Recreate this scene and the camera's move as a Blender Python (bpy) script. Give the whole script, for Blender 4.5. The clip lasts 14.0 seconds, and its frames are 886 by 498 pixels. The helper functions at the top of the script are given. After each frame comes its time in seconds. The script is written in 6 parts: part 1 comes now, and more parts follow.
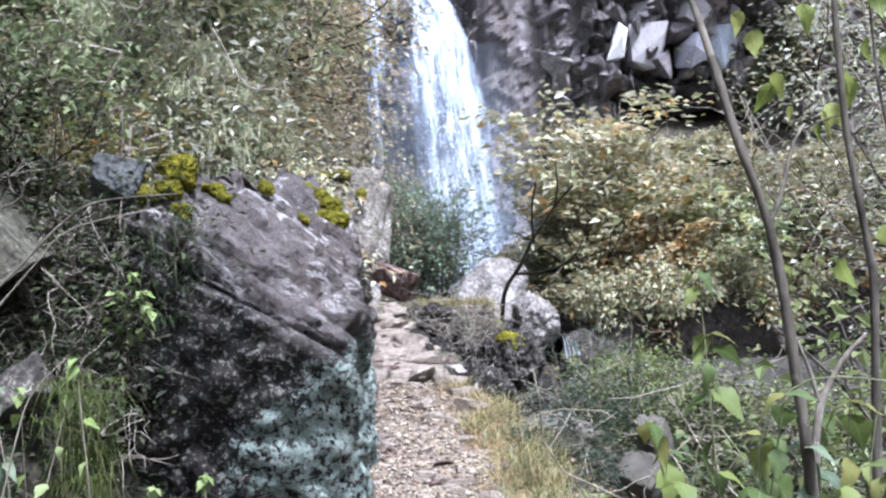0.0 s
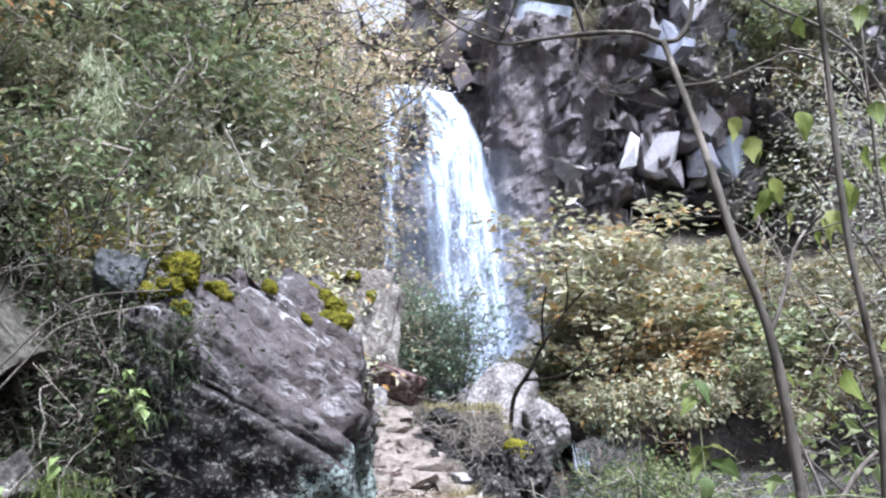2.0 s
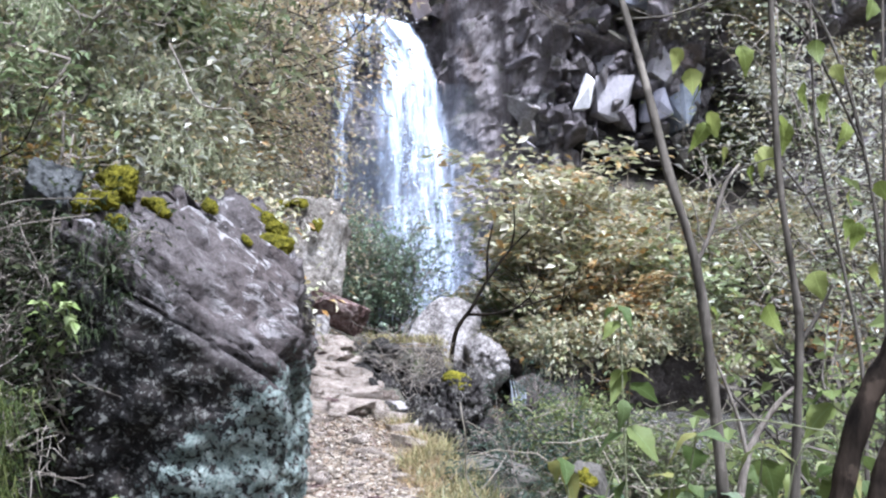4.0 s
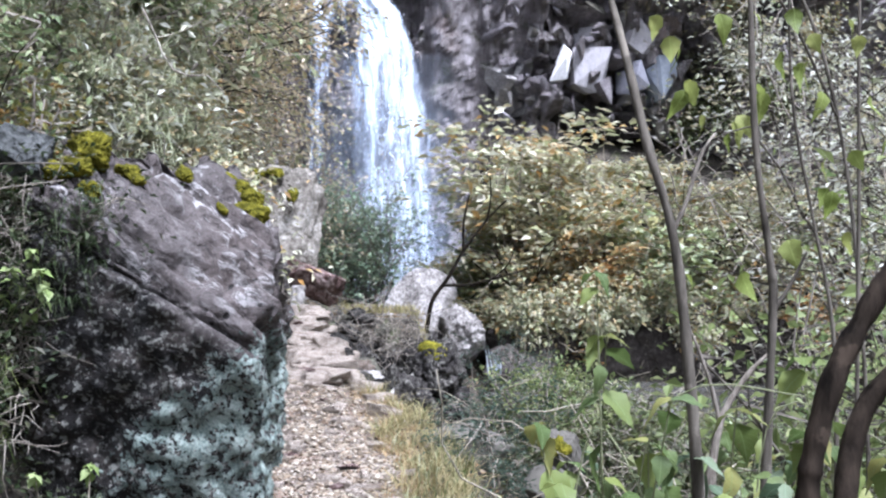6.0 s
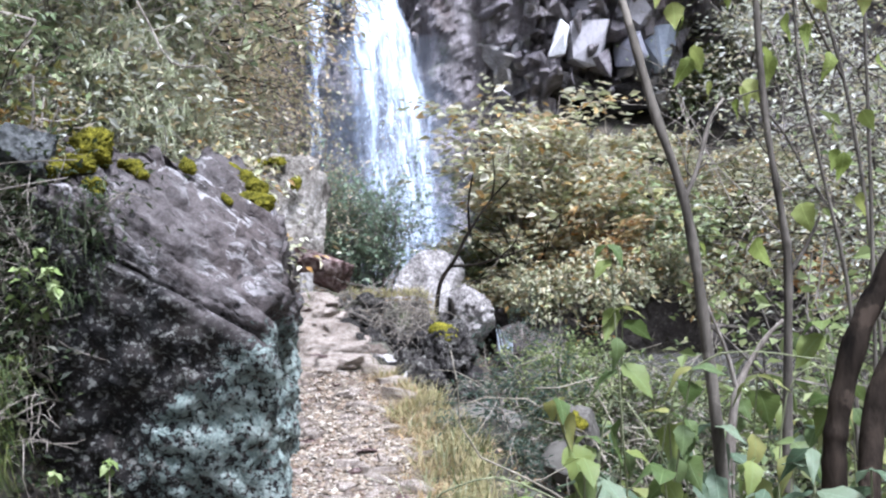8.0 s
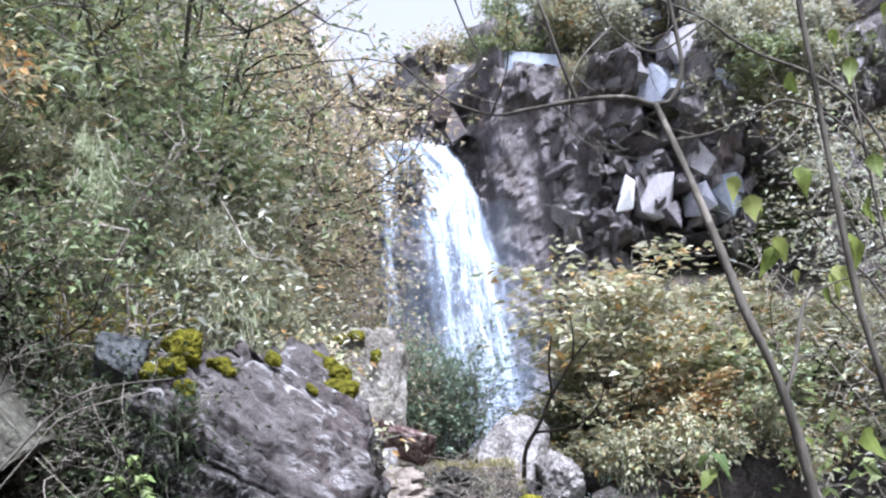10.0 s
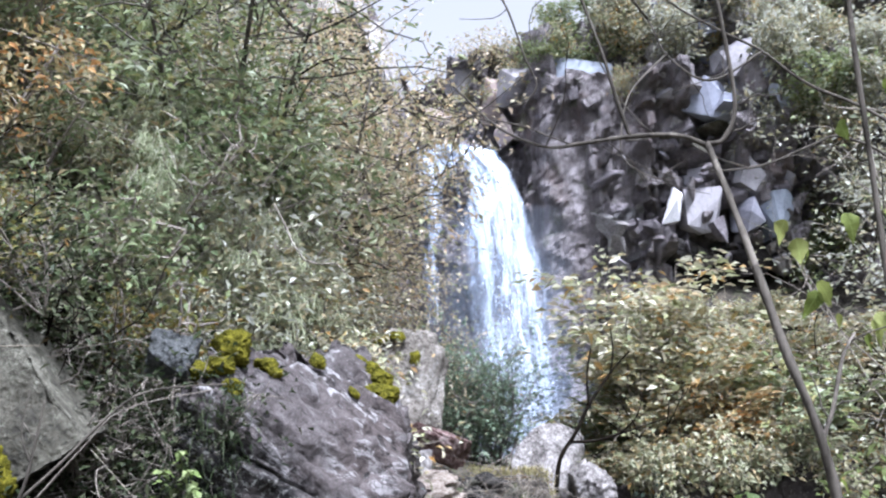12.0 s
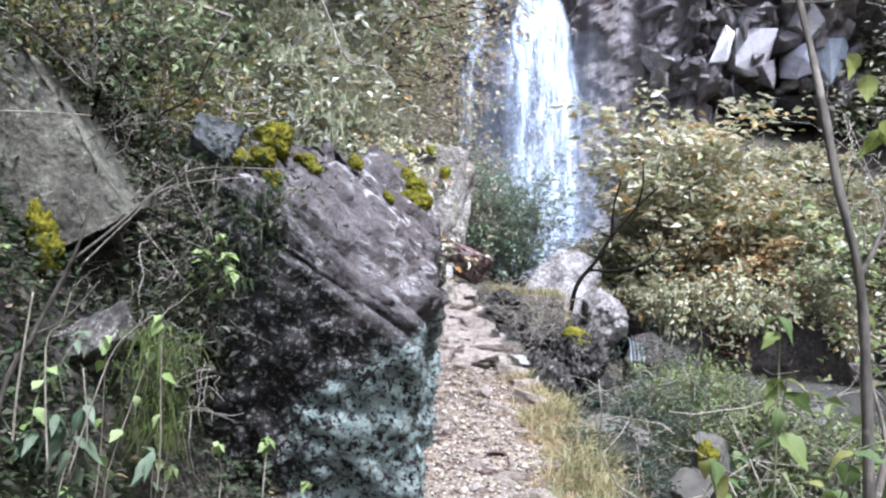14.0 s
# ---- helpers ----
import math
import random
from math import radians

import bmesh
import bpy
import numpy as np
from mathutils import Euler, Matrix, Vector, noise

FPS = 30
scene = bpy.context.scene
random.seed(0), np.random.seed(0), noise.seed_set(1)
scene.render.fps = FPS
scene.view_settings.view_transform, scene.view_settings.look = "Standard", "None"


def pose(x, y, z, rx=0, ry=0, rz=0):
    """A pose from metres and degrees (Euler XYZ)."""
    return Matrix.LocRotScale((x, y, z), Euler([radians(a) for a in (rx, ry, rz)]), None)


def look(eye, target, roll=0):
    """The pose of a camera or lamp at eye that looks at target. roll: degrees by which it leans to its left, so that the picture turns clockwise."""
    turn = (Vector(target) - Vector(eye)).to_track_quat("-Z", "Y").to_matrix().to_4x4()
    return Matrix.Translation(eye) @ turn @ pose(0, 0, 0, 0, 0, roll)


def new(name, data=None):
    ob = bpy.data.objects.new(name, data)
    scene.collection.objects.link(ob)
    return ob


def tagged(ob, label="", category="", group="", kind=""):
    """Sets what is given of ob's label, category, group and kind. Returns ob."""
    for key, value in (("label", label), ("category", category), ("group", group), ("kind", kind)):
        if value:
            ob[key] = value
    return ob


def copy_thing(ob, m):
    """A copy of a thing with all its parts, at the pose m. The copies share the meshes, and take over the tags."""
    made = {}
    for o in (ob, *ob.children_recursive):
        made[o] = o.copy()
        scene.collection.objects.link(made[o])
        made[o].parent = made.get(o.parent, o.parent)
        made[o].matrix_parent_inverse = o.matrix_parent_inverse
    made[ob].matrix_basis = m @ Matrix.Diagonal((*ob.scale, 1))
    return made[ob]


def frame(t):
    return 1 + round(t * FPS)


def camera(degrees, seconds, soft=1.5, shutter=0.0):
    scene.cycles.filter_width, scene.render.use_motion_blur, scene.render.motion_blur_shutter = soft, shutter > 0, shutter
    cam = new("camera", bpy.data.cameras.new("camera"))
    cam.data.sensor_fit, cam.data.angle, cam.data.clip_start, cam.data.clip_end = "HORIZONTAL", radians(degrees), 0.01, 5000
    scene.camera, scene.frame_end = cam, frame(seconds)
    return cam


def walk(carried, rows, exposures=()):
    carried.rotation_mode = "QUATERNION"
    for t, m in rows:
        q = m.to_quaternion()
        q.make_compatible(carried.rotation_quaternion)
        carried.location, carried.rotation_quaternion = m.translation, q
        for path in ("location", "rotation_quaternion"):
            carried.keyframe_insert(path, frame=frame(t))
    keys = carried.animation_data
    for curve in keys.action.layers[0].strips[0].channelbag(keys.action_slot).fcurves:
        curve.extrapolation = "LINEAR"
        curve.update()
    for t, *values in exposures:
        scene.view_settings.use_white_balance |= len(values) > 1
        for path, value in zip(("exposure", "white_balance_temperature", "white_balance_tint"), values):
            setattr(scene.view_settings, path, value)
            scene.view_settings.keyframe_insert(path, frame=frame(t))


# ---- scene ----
cam = camera(51.0, 14.0, soft=2.25)
PATH = [
    (0, (0.345, 0.85, 1.544), (0.336, 2.85, 1.595), -1.6),
    (0.5, (0.338, 0.892, 1.57), (0.308, 2.876, 1.826), 1.1),
    (1, (0.349, 0.907, 1.573), (0.327, 2.873, 1.938), 1.5),
    (1.5, (0.365, 0.891, 1.563), (0.34, 2.858, 1.92), 0.2),
    (2, (0.396, 0.898, 1.54), (0.361, 2.879, 1.814), -0.4),
    (2.5, (0.423, 0.916, 1.539), (0.433, 2.9, 1.793), 0.2),
    (3, (0.415, 0.904, 1.505), (0.449, 2.896, 1.674), 2.2),
    (3.2, (0.422, 0.905, 1.506), (0.481, 2.898, 1.669), 2.2),
    (5.3, (0.443, 0.935, 1.494), (0.525, 2.931, 1.59), 1.3),
    (5.5, (0.442, 0.93, 1.494), (0.543, 2.925, 1.595), 0.4),
    (6, (0.434, 0.921, 1.49), (0.561, 2.916, 1.57), 2.0),
    (6.5, (0.441, 0.925, 1.48), (0.557, 2.922, 1.508), 1.5),
    (7, (0.433, 0.931, 1.482), (0.552, 2.928, 1.5), 0.8),
    (7.5, (0.442, 0.953, 1.473), (0.568, 2.949, 1.445), 0.8),
    (8, (0.423, 0.938, 1.486), (0.539, 2.934, 1.526), -0.6),
    (8.2, (0.424, 0.942, 1.507), (0.51, 2.935, 1.646), -1.6),
    (10.3, (0.393, 0.912, 1.611), (0.341, 2.874, 1.992), -3.5),
    (10.5, (0.392, 0.908, 1.613), (0.322, 2.869, 1.998), -3.6),
    (11, (0.391, 0.888, 1.637), (0.271, 2.827, 2.112), -4.7),
    (11.5, (0.375, 0.834, 1.642), (0.251, 2.77, 2.127), -2.1),
    (12, (0.379, 0.826, 1.66), (0.256, 2.785, 2.042), -0.4),
    (12.5, (0.379, 0.817, 1.636), (0.265, 2.803, 1.835), 1.9),
    (13, (0.365, 0.82, 1.643), (0.258, 2.808, 1.826), 3.0),
    (13.5, (0.334, 0.834, 1.626), (0.123, 2.816, 1.791), 4.4),
    (14, (0.319, 0.811, 1.609), (0.153, 2.805, 1.606), 5.3),
]
EXPOSURES = [(t, 1.37 + d, 5450, 17.0) for t, d in ((0.0, 0.02), (0.5, 0.17), (1.1, 0.16), (1.8, 0.06), (3.0, 0.02), (5.3, 0.0), (7.0, 0.0), (7.5, -0.04), (8.2, 0.06), (10.3, 0.08), (11.0, 0.09), (11.8, 0.05), (12.4, -0.1), (13.0, 0.03), (14.0, 0.07))]
walk(cam, [(t, look(eye, target, roll)) for t, eye, target, roll in PATH], EXPOSURES)

# ---- light ----
SUN_EL, SUN_AZ = radians(66), radians(152)   # azimuth clockwise from +y
world = bpy.data.worlds.new("sky")
scene.world = world
world.use_nodes = True
wn = world.node_tree
sky = wn.nodes.new("ShaderNodeTexSky")
sky.sky_type = "NISHITA"
sky.sun_disc = False
sky.sun_elevation, sky.sun_rotation = SUN_EL, SUN_AZ
sky.air_density, sky.dust_density, sky.ozone_density = 1.0, 5.0, 1.0
veil = wn.nodes.new("ShaderNodeHueSaturation")   # thin cloud over the whole sky
veil.inputs["Saturation"].default_value = 0.03
wn.links.new(sky.outputs[0], veil.inputs["Color"])
wn.links.new(veil.outputs[0], wn.nodes["Background"].inputs[0])
wn.nodes["Background"].inputs[1].default_value = 0.12
sun_data = bpy.data.lights.new("sun", "SUN")
sun_data.energy, sun_data.angle, sun_data.color = 3.9, radians(8), (1.0, 0.97, 0.93)
sun = new("sun", sun_data)
sun_dir = Vector((math.sin(SUN_AZ) * math.cos(SUN_EL), math.cos(SUN_AZ) * math.cos(SUN_EL), math.sin(SUN_EL)))
sun.matrix_world = look(sun_dir * 60, (0, 0, 0))


# ---- materials ----
class Nodes:
    """A small wrapper to wire one procedural material."""

    def __init__(self, name):
        self.mat = bpy.data.materials.new(name)
        self.mat.use_nodes = True
        self.tree = self.mat.node_tree
        self.bsdf = self.tree.nodes["Principled BSDF"]
        self.coord = None

    def add(self, kind, **inputs):
        n = self.tree.nodes.new(kind)
        for k, v in inputs.items():
            self.put(n.inputs[k.replace("_", " ")], v)
        return n

    def put(self, socket, v):
        if isinstance(v, bpy.types.NodeSocket):
            self.tree.links.new(v, socket)
        else:
            socket.default_value = v

    def where(self, stretch=(1, 1, 1), space="Object"):
        if not self.coord:
            self.coord = self.add("ShaderNodeTexCoord")
        m = self.add("ShaderNodeMapping", Vector=self.coord.outputs[space])
        m.inputs["Scale"].default_value = stretch
        return m.outputs[0]

    def along(self, u, v, stretch):
        """Coordinates along u, v and their normal, each with its own stretch."""
        u, v = Vector(u).normalized(), Vector(v).normalized()
        out = self.add("ShaderNodeCombineXYZ")
        for i, axis in enumerate((u, v, u.cross(v))):
            d = self.add("ShaderNodeVectorMath")
            d.operation = "DOT_PRODUCT"
            self.put(d.inputs[0], self.where())
            d.inputs[1].default_value = axis * stretch[i]
            self.put(out.inputs[i], d.outputs["Value"])
        return out.outputs[0]

    def noise(self, scale, detail=6, rough=0.6, stretch=(1, 1, 1), warp=0.0, at=None):
        n = self.add("ShaderNodeTexNoise", Vector=at or self.where(stretch), Scale=scale, Detail=detail, Roughness=rough, Distortion=warp)
        return n.outputs["Fac"]

    def cells(self, scale, feature="F1", stretch=(1, 1, 1), at=None):
        n = self.add("ShaderNodeTexVoronoi", Vector=at or self.where(stretch), Scale=scale)
        n.feature = feature
        return n.outputs["Distance"]

    def ramp(self, fac, *stops):
        n = self.add("ShaderNodeValToRGB", Fac=fac)
        e = n.color_ramp.elements
        while len(e) < len(stops):
            e.new(0.5)
        for el, (p, c) in zip(e, stops):
            el.position = p
            el.color = (*c, 1) if isinstance(c, tuple) else (c, c, c, 1)
        return n.outputs["Color"]

    def mix(self, fac, a, b, how="MIX"):
        n = self.add("ShaderNodeMix")
        n.data_type, n.blend_type = "RGBA", how
        self.put(n.inputs[0], fac)
        for sock, v in ((n.inputs[6], a), (n.inputs[7], b)):
            self.put(sock, (*v, 1) if isinstance(v, tuple) else v)
        return n.outputs[2]

    def calc(self, how, a, b=0.0):
        n = self.add("ShaderNodeMath")
        n.operation = how
        self.put(n.inputs[0], a)
        self.put(n.inputs[1], b)
        return n.outputs[0]

    def bump(self, height, strength, distance, below=None):
        n = self.add("ShaderNodeBump", Height=height, Strength=strength, Distance=distance)
        if below:
            self.put(n.inputs["Normal"], below)
        return n.outputs[0]

    def done(self, color, rough=0.8, normal=None, spec=0.3, alpha=None):
        self.put(self.bsdf.inputs["Base Color"], (*color, 1) if isinstance(color, tuple) else color)
        self.put(self.bsdf.inputs["Roughness"], rough)
        self.bsdf.inputs["Specular IOR Level"].default_value = spec
        if normal:
            self.put(self.bsdf.inputs["Normal"], normal)
        if alpha is not None:
            self.put(self.bsdf.inputs["Alpha"], alpha)
        return self.mat


def rock_material(name, dark, mid, light, speck=(0.55, 0.55, 0.52), speck_at=0.62, crack=1.0, scale=1.0):
    n = Nodes(name)
    big = n.noise(1.6 * scale, 5, 0.6)
    fine = n.noise(14 * scale, 8, 0.7)
    c = n.ramp(n.mix(0.55, big, fine), (0.38, dark), (0.5, mid), (0.62, light))
    spots = n.ramp(n.noise(22 * scale, 4, 0.6), (speck_at, 0.0), (speck_at + 0.06, 1.0))
    patch = n.ramp(n.noise(3.1 * scale, 3, 0.5), (0.45, 0.0), (0.6, 1.0))
    c = n.mix(n.calc("MULTIPLY", spots, patch), c, speck)
    pits = n.ramp(n.cells(9 * scale), (0.0, 0.0), (0.35, 1.0))
    b1 = n.bump(n.noise(5 * scale, 8, 0.65), 1.0 * crack, 0.10 / scale)
    b2 = n.bump(n.mix(0.5, pits, fine), 0.9, 0.035 / scale, b1)
    return n.done(c, n.ramp(fine, (0.3, 0.65), (0.8, 0.95)), b2)


def boulder_material():
    """Mauve-grey bedded slab with pale bands above a dark rough bed, the overhang's shade put into that bed's colour;
    blue-grey lichen low on the path side.
    """
    n = Nodes("boulder_rock")
    place = n.add("ShaderNodeSeparateXYZ", Vector=n.where())
    px, pz = place.outputs[0], place.outputs[2]
    grain = n.along((0.82, 0.0, -0.57), (0.31, 0.83, 0.46), (0.9, 1.9, 3.4))
    fine = n.mix(0.5, n.noise(16, 8, 0.7), n.noise(42, 6, 0.75))
    beds = n.noise(3.6, 8, 0.66, at=grain, warp=0.3)
    c = n.ramp(n.mix(0.55, beds, fine), (0.36, (0.024, 0.021, 0.020)), (0.45, (0.057, 0.050, 0.048)), (0.54, (0.106, 0.094, 0.091)), (0.64, (0.185, 0.171, 0.168)))
    big = n.ramp(n.noise(1.3, 4, 0.5), (0.35, 0.0), (0.65, 1.0))
    c = n.mix(n.calc("MULTIPLY", big, 0.30), c, (0.095, 0.066, 0.056))
    fleck = n.ramp(n.noise(9.0, 7, 0.72, at=n.along((0.82, 0.0, -0.57), (0.31, 0.83, 0.46), (0.6, 1.3, 2.2)), warp=0.6), (0.535, 0.0), (0.575, 1.0))
    band = n.ramp(n.noise(1.6, 4, 0.55), (0.42, 0.15), (0.54, 1.0))
    c = n.mix(n.calc("MULTIPLY", n.calc("MULTIPLY", fleck, band), 0.9), c, (0.34, 0.33, 0.325))
    hole = n.ramp(n.calc("ADD", n.cells(10), n.calc("MULTIPLY", fine, 0.2)), (0.24, 1.0), (0.28, 0.0))
    hole = n.calc("MULTIPLY", hole, n.ramp(n.noise(2.3, 3), (0.46, 0.0), (0.52, 1.0)))
    c = n.mix(hole, c, (0.018, 0.016, 0.015))
    warped = n.add("ShaderNodeMix")
    warped.data_type = "VECTOR"
    n.put(warped.inputs[0], 0.35)
    n.put(warped.inputs[4], grain)
    n.put(warped.inputs[5], n.add("ShaderNodeTexNoise", Vector=grain, Scale=3.0, Detail=5.0).outputs["Color"])
    crack = n.ramp(n.cells(5.5, "DISTANCE_TO_EDGE", at=warped.outputs[1]), (0.0, 1.0), (0.045, 0.0))
    crack = n.calc("MULTIPLY", crack, n.ramp(n.noise(3.1, 4, 0.6), (0.42, 0.0), (0.52, 1.0)))
    c = n.mix(n.calc("MULTIPLY", crack, 0.8), c, (0.020, 0.018, 0.017))
    grit = n.ramp(n.noise(70, 5, 0.75), (0.40, 0.72), (0.52, 1.0), (0.64, 1.18))
    c = n.mix(1.0, c, grit, "MULTIPLY")
    # the lower bed, z + 0.70 x below about 1.0: dark rock plus painted overhang shade
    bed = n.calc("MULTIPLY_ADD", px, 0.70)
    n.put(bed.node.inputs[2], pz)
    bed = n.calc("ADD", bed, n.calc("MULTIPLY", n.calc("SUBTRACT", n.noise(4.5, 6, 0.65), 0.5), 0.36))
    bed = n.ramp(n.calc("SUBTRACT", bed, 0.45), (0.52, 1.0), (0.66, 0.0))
    shaded_coarse = n.ramp(n.mix(0.5, fine, n.noise(6, 5, 0.6)), (0.43, (0.003, 0.003, 0.003)), (0.51, (0.012, 0.010, 0.009)), (0.60, (0.048, 0.041, 0.036)))
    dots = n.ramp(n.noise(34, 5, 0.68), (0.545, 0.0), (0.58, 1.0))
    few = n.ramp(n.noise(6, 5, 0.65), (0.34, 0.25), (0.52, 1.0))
    shaded_coarse = n.mix(n.calc("MULTIPLY", dots, few), shaded_coarse, (0.19, 0.19, 0.17))
    c = n.mix(bed, c, shaded_coarse)
    # lichen below the line z = 1.30 + 0.8 x, thinning away from the path
    low = n.calc("MULTIPLY_ADD", px, 0.8)
    low.node.inputs[2].default_value = 1.46
    low = n.calc("ADD", n.calc("SUBTRACT", low, pz), n.calc("MULTIPLY", n.calc("SUBTRACT", n.noise(4, 4, 0.6), 0.5), 0.5))
    low = n.ramp(low, (0.0, 0.0), (0.22, 1.0))
    near = n.calc("MULTIPLY_ADD", px, 1.6)
    near.node.inputs[2].default_value = 1.75
    near = n.calc("MINIMUM", n.calc("MAXIMUM", near, 0.15), 1.0)
    lich = n.calc("MULTIPLY", low, near)
    patchy = n.calc("MULTIPLY", n.calc("SUBTRACT", n.noise(5, 4, 0.6), 0.5), 0.45)
    flakes = n.mix(0.4, n.noise(29, 3, 0.62), n.noise(60, 4, 0.7))
    room = n.calc("ADD", n.calc("MULTIPLY", lich, 0.20), n.calc("MULTIPLY", patchy, 0.28))
    cover = n.ramp(n.calc("ADD", flakes, room), (0.652, 0.0), (0.682, 1.0))
    cover = n.calc("MULTIPLY", cover, n.ramp(lich, (0.05, 0.0), (0.12, 1.0)))
    tint = n.ramp(n.mix(0.35, n.noise(75, 5, 0.75), n.noise(9, 3, 0.5)), (0.36, (0.075, 0.098, 0.088)), (0.48, (0.175, 0.222, 0.200)), (0.6, (0.30, 0.34, 0.31)))
    c = n.mix(cover, c, tint)
    b0 = n.bump(n.noise(3.6, 8, 0.60, at=grain, warp=0.3), 0.6, 0.08)
    b1 = n.bump(n.calc("SUBTRACT", n.noise(9.0, 9, 0.72), n.calc("MULTIPLY", crack, 0.5)), 0.6, 0.05, b0)
    b2 = n.bump(n.mix(0.5, n.ramp(n.cells(13), (0.0, 0.0), (0.4, 1.0)), fine), 0.9, 0.03, b1)
    b3 = n.bump(n.calc("SUBTRACT", cover, hole), 1.0, 0.018, b2)
    return n.done(c, 0.88, b3)


def cliff_material():
    n = Nodes("cliff_rock")
    big, fine = n.noise(0.5, 6, 0.62), n.noise(3.5, 9, 0.72)
    tall = n.noise(1.9, 7, 0.7, (1.7, 1.7, 0.22), 0.3)
    c = n.ramp(n.mix(0.42, n.mix(0.65, big, tall), fine), (0.38, (0.095, 0.083, 0.083)), (0.47, (0.20, 0.178, 0.180)), (0.56, (0.31, 0.283, 0.290)), (0.66, (0.46, 0.435, 0.445)))
    stain = n.ramp(n.noise(1.5, 6, 0.65, (1.5, 1.5, 0.13)), (0.47, 0.0), (0.60, 1.0))
    c = n.mix(n.calc("MULTIPLY", stain, 0.65), c, (0.095, 0.083, 0.078))
    pale = n.ramp(n.noise(2.3, 7, 0.7), (0.57, 0.0), (0.62, 1.0))
    c = n.mix(n.calc("MULTIPLY", pale, 0.3), c, (0.34, 0.32, 0.33))
    rust = n.ramp(n.noise(0.9, 5, 0.6), (0.55, 0.0), (0.66, 1.0))
    c = n.mix(n.calc("MULTIPLY", rust, 0.5), c, (0.19, 0.135, 0.115))
    green = n.ramp(n.noise(2.2, 6, 0.7), (0.56, 0.0), (0.64, 1.0))
    c = n.mix(n.calc("MULTIPLY", green, 0.55), c, (0.085, 0.10, 0.05))
    b1 = n.bump(n.noise(1.6, 9, 0.7, (1, 1, 0.6)), 1.0, 0.4)
    b2 = n.bump(n.mix(0.5, fine, n.cells(2.6, "DISTANCE_TO_EDGE", (1, 1, 0.6))), 1.0, 0.12, b1)
    return n.done(c, n.ramp(fine, (0.3, 0.55), (0.7, 0.9)), b2)


def leaf_material(name, *colors, gloss=0.45, through_light=0.32, single=False):
    """Leaves: each one its own shade, a paler underside grain, some light passing through."""
    n = Nodes(name)
    geo = n.add("ShaderNodeObjectInfo" if single else "ShaderNodeNewGeometry")
    stops = [((i + 0.5) / len(colors), c) for i, c in enumerate(colors)]
    c = n.ramp(geo.outputs["Random" if single else "Random Per Island"], *stops)
    c = n.mix(n.ramp(n.noise(35, 3), (0.4, 0.0), (0.7, 0.35)), c, tuple(min(1, v * 1.7 + 0.02) for v in colors[0]))
    if single:   # midrib and side veins along the leaf
        place = n.add("ShaderNodeSeparateXYZ", Vector=n.where())
        off = n.calc("ABSOLUTE", place.outputs[0])
        rib = n.ramp(n.calc("MULTIPLY", off, 100.0), (0.05, 1.0), (0.14, 0.0))
        side = n.calc("FRACT", n.calc("MULTIPLY", n.calc("SUBTRACT", place.outputs[1], n.calc("MULTIPLY", off, 0.7)), 85.0))
        vein = n.calc("MAXIMUM", rib, n.calc("MULTIPLY", n.ramp(side, (0.0, 1.0), (0.16, 0.0)), 0.55))
        c = n.mix(n.calc("MULTIPLY", vein, 0.55), c, tuple(min(1, v * 2.2 + 0.05) for v in colors[0]))
        spot = n.ramp(n.noise(60, 4, 0.7), (0.60, 0.0), (0.68, 1.0))
        c = n.mix(n.calc("MULTIPLY", spot, 0.6), c, (0.16, 0.11, 0.05))
        n.done(c, gloss + 0.12, n.bump(vein, 0.4, 0.002), 0.3)
    else:
        n.done(c, gloss + 0.1, None, 0.22)
    tr = n.add("ShaderNodeBsdfTranslucent", Color=c)
    m = n.add("ShaderNodeMixShader", Fac=through_light)
    n.tree.links.new(n.bsdf.outputs[0], m.inputs[1])
    n.tree.links.new(tr.outputs[0], m.inputs[2])
    n.tree.links.new(m.outputs[0], n.tree.nodes["Material Output"].inputs[0])
    return n.mat


def bark_material(name, dark, light, scale=1.0):
    n = Nodes(name)
    f = n.noise(26 * scale, 7, 0.65, (1, 1, 0.25))
    c = n.ramp(n.mix(0.4, f, n.noise(4 * scale, 4)), (0.38, dark), (0.62, light))
    pale = n.ramp(n.noise(11 * scale, 4, 0.6), (0.62, 0.0), (0.68, 1.0))
    c = n.mix(n.calc("MULTIPLY", pale, 0.5), c, tuple(min(1, v * 1.8) for v in light))
    return n.done(c, 0.9, n.bump(f, 1.0, 0.008), 0.04)


def soil_material():
    n = Nodes("soil_and_litter")
    f, big = n.noise(24, 8, 0.7), n.noise(1.5, 5)
    c = n.ramp(n.mix(0.5, f, big), (0.39, (0.010, 0.009, 0.007)), (0.5, (0.036, 0.031, 0.024)), (0.61, (0.105, 0.09, 0.068)))
    leaf = n.ramp(n.cells(28), (0.10, 1.0), (0.2, 0.0))
    c = n.mix(n.calc("MULTIPLY", leaf, 0.6), c, (0.27, 0.20, 0.12))
    moss = n.ramp(n.noise(3.2, 5, 0.6), (0.55, 0.0), (0.68, 1.0))
    c = n.mix(n.calc("MULTIPLY", moss, 0.6), c, (0.07, 0.09, 0.03))
    return n.done(c, 0.95, n.bump(f, 0.9, 0.03))


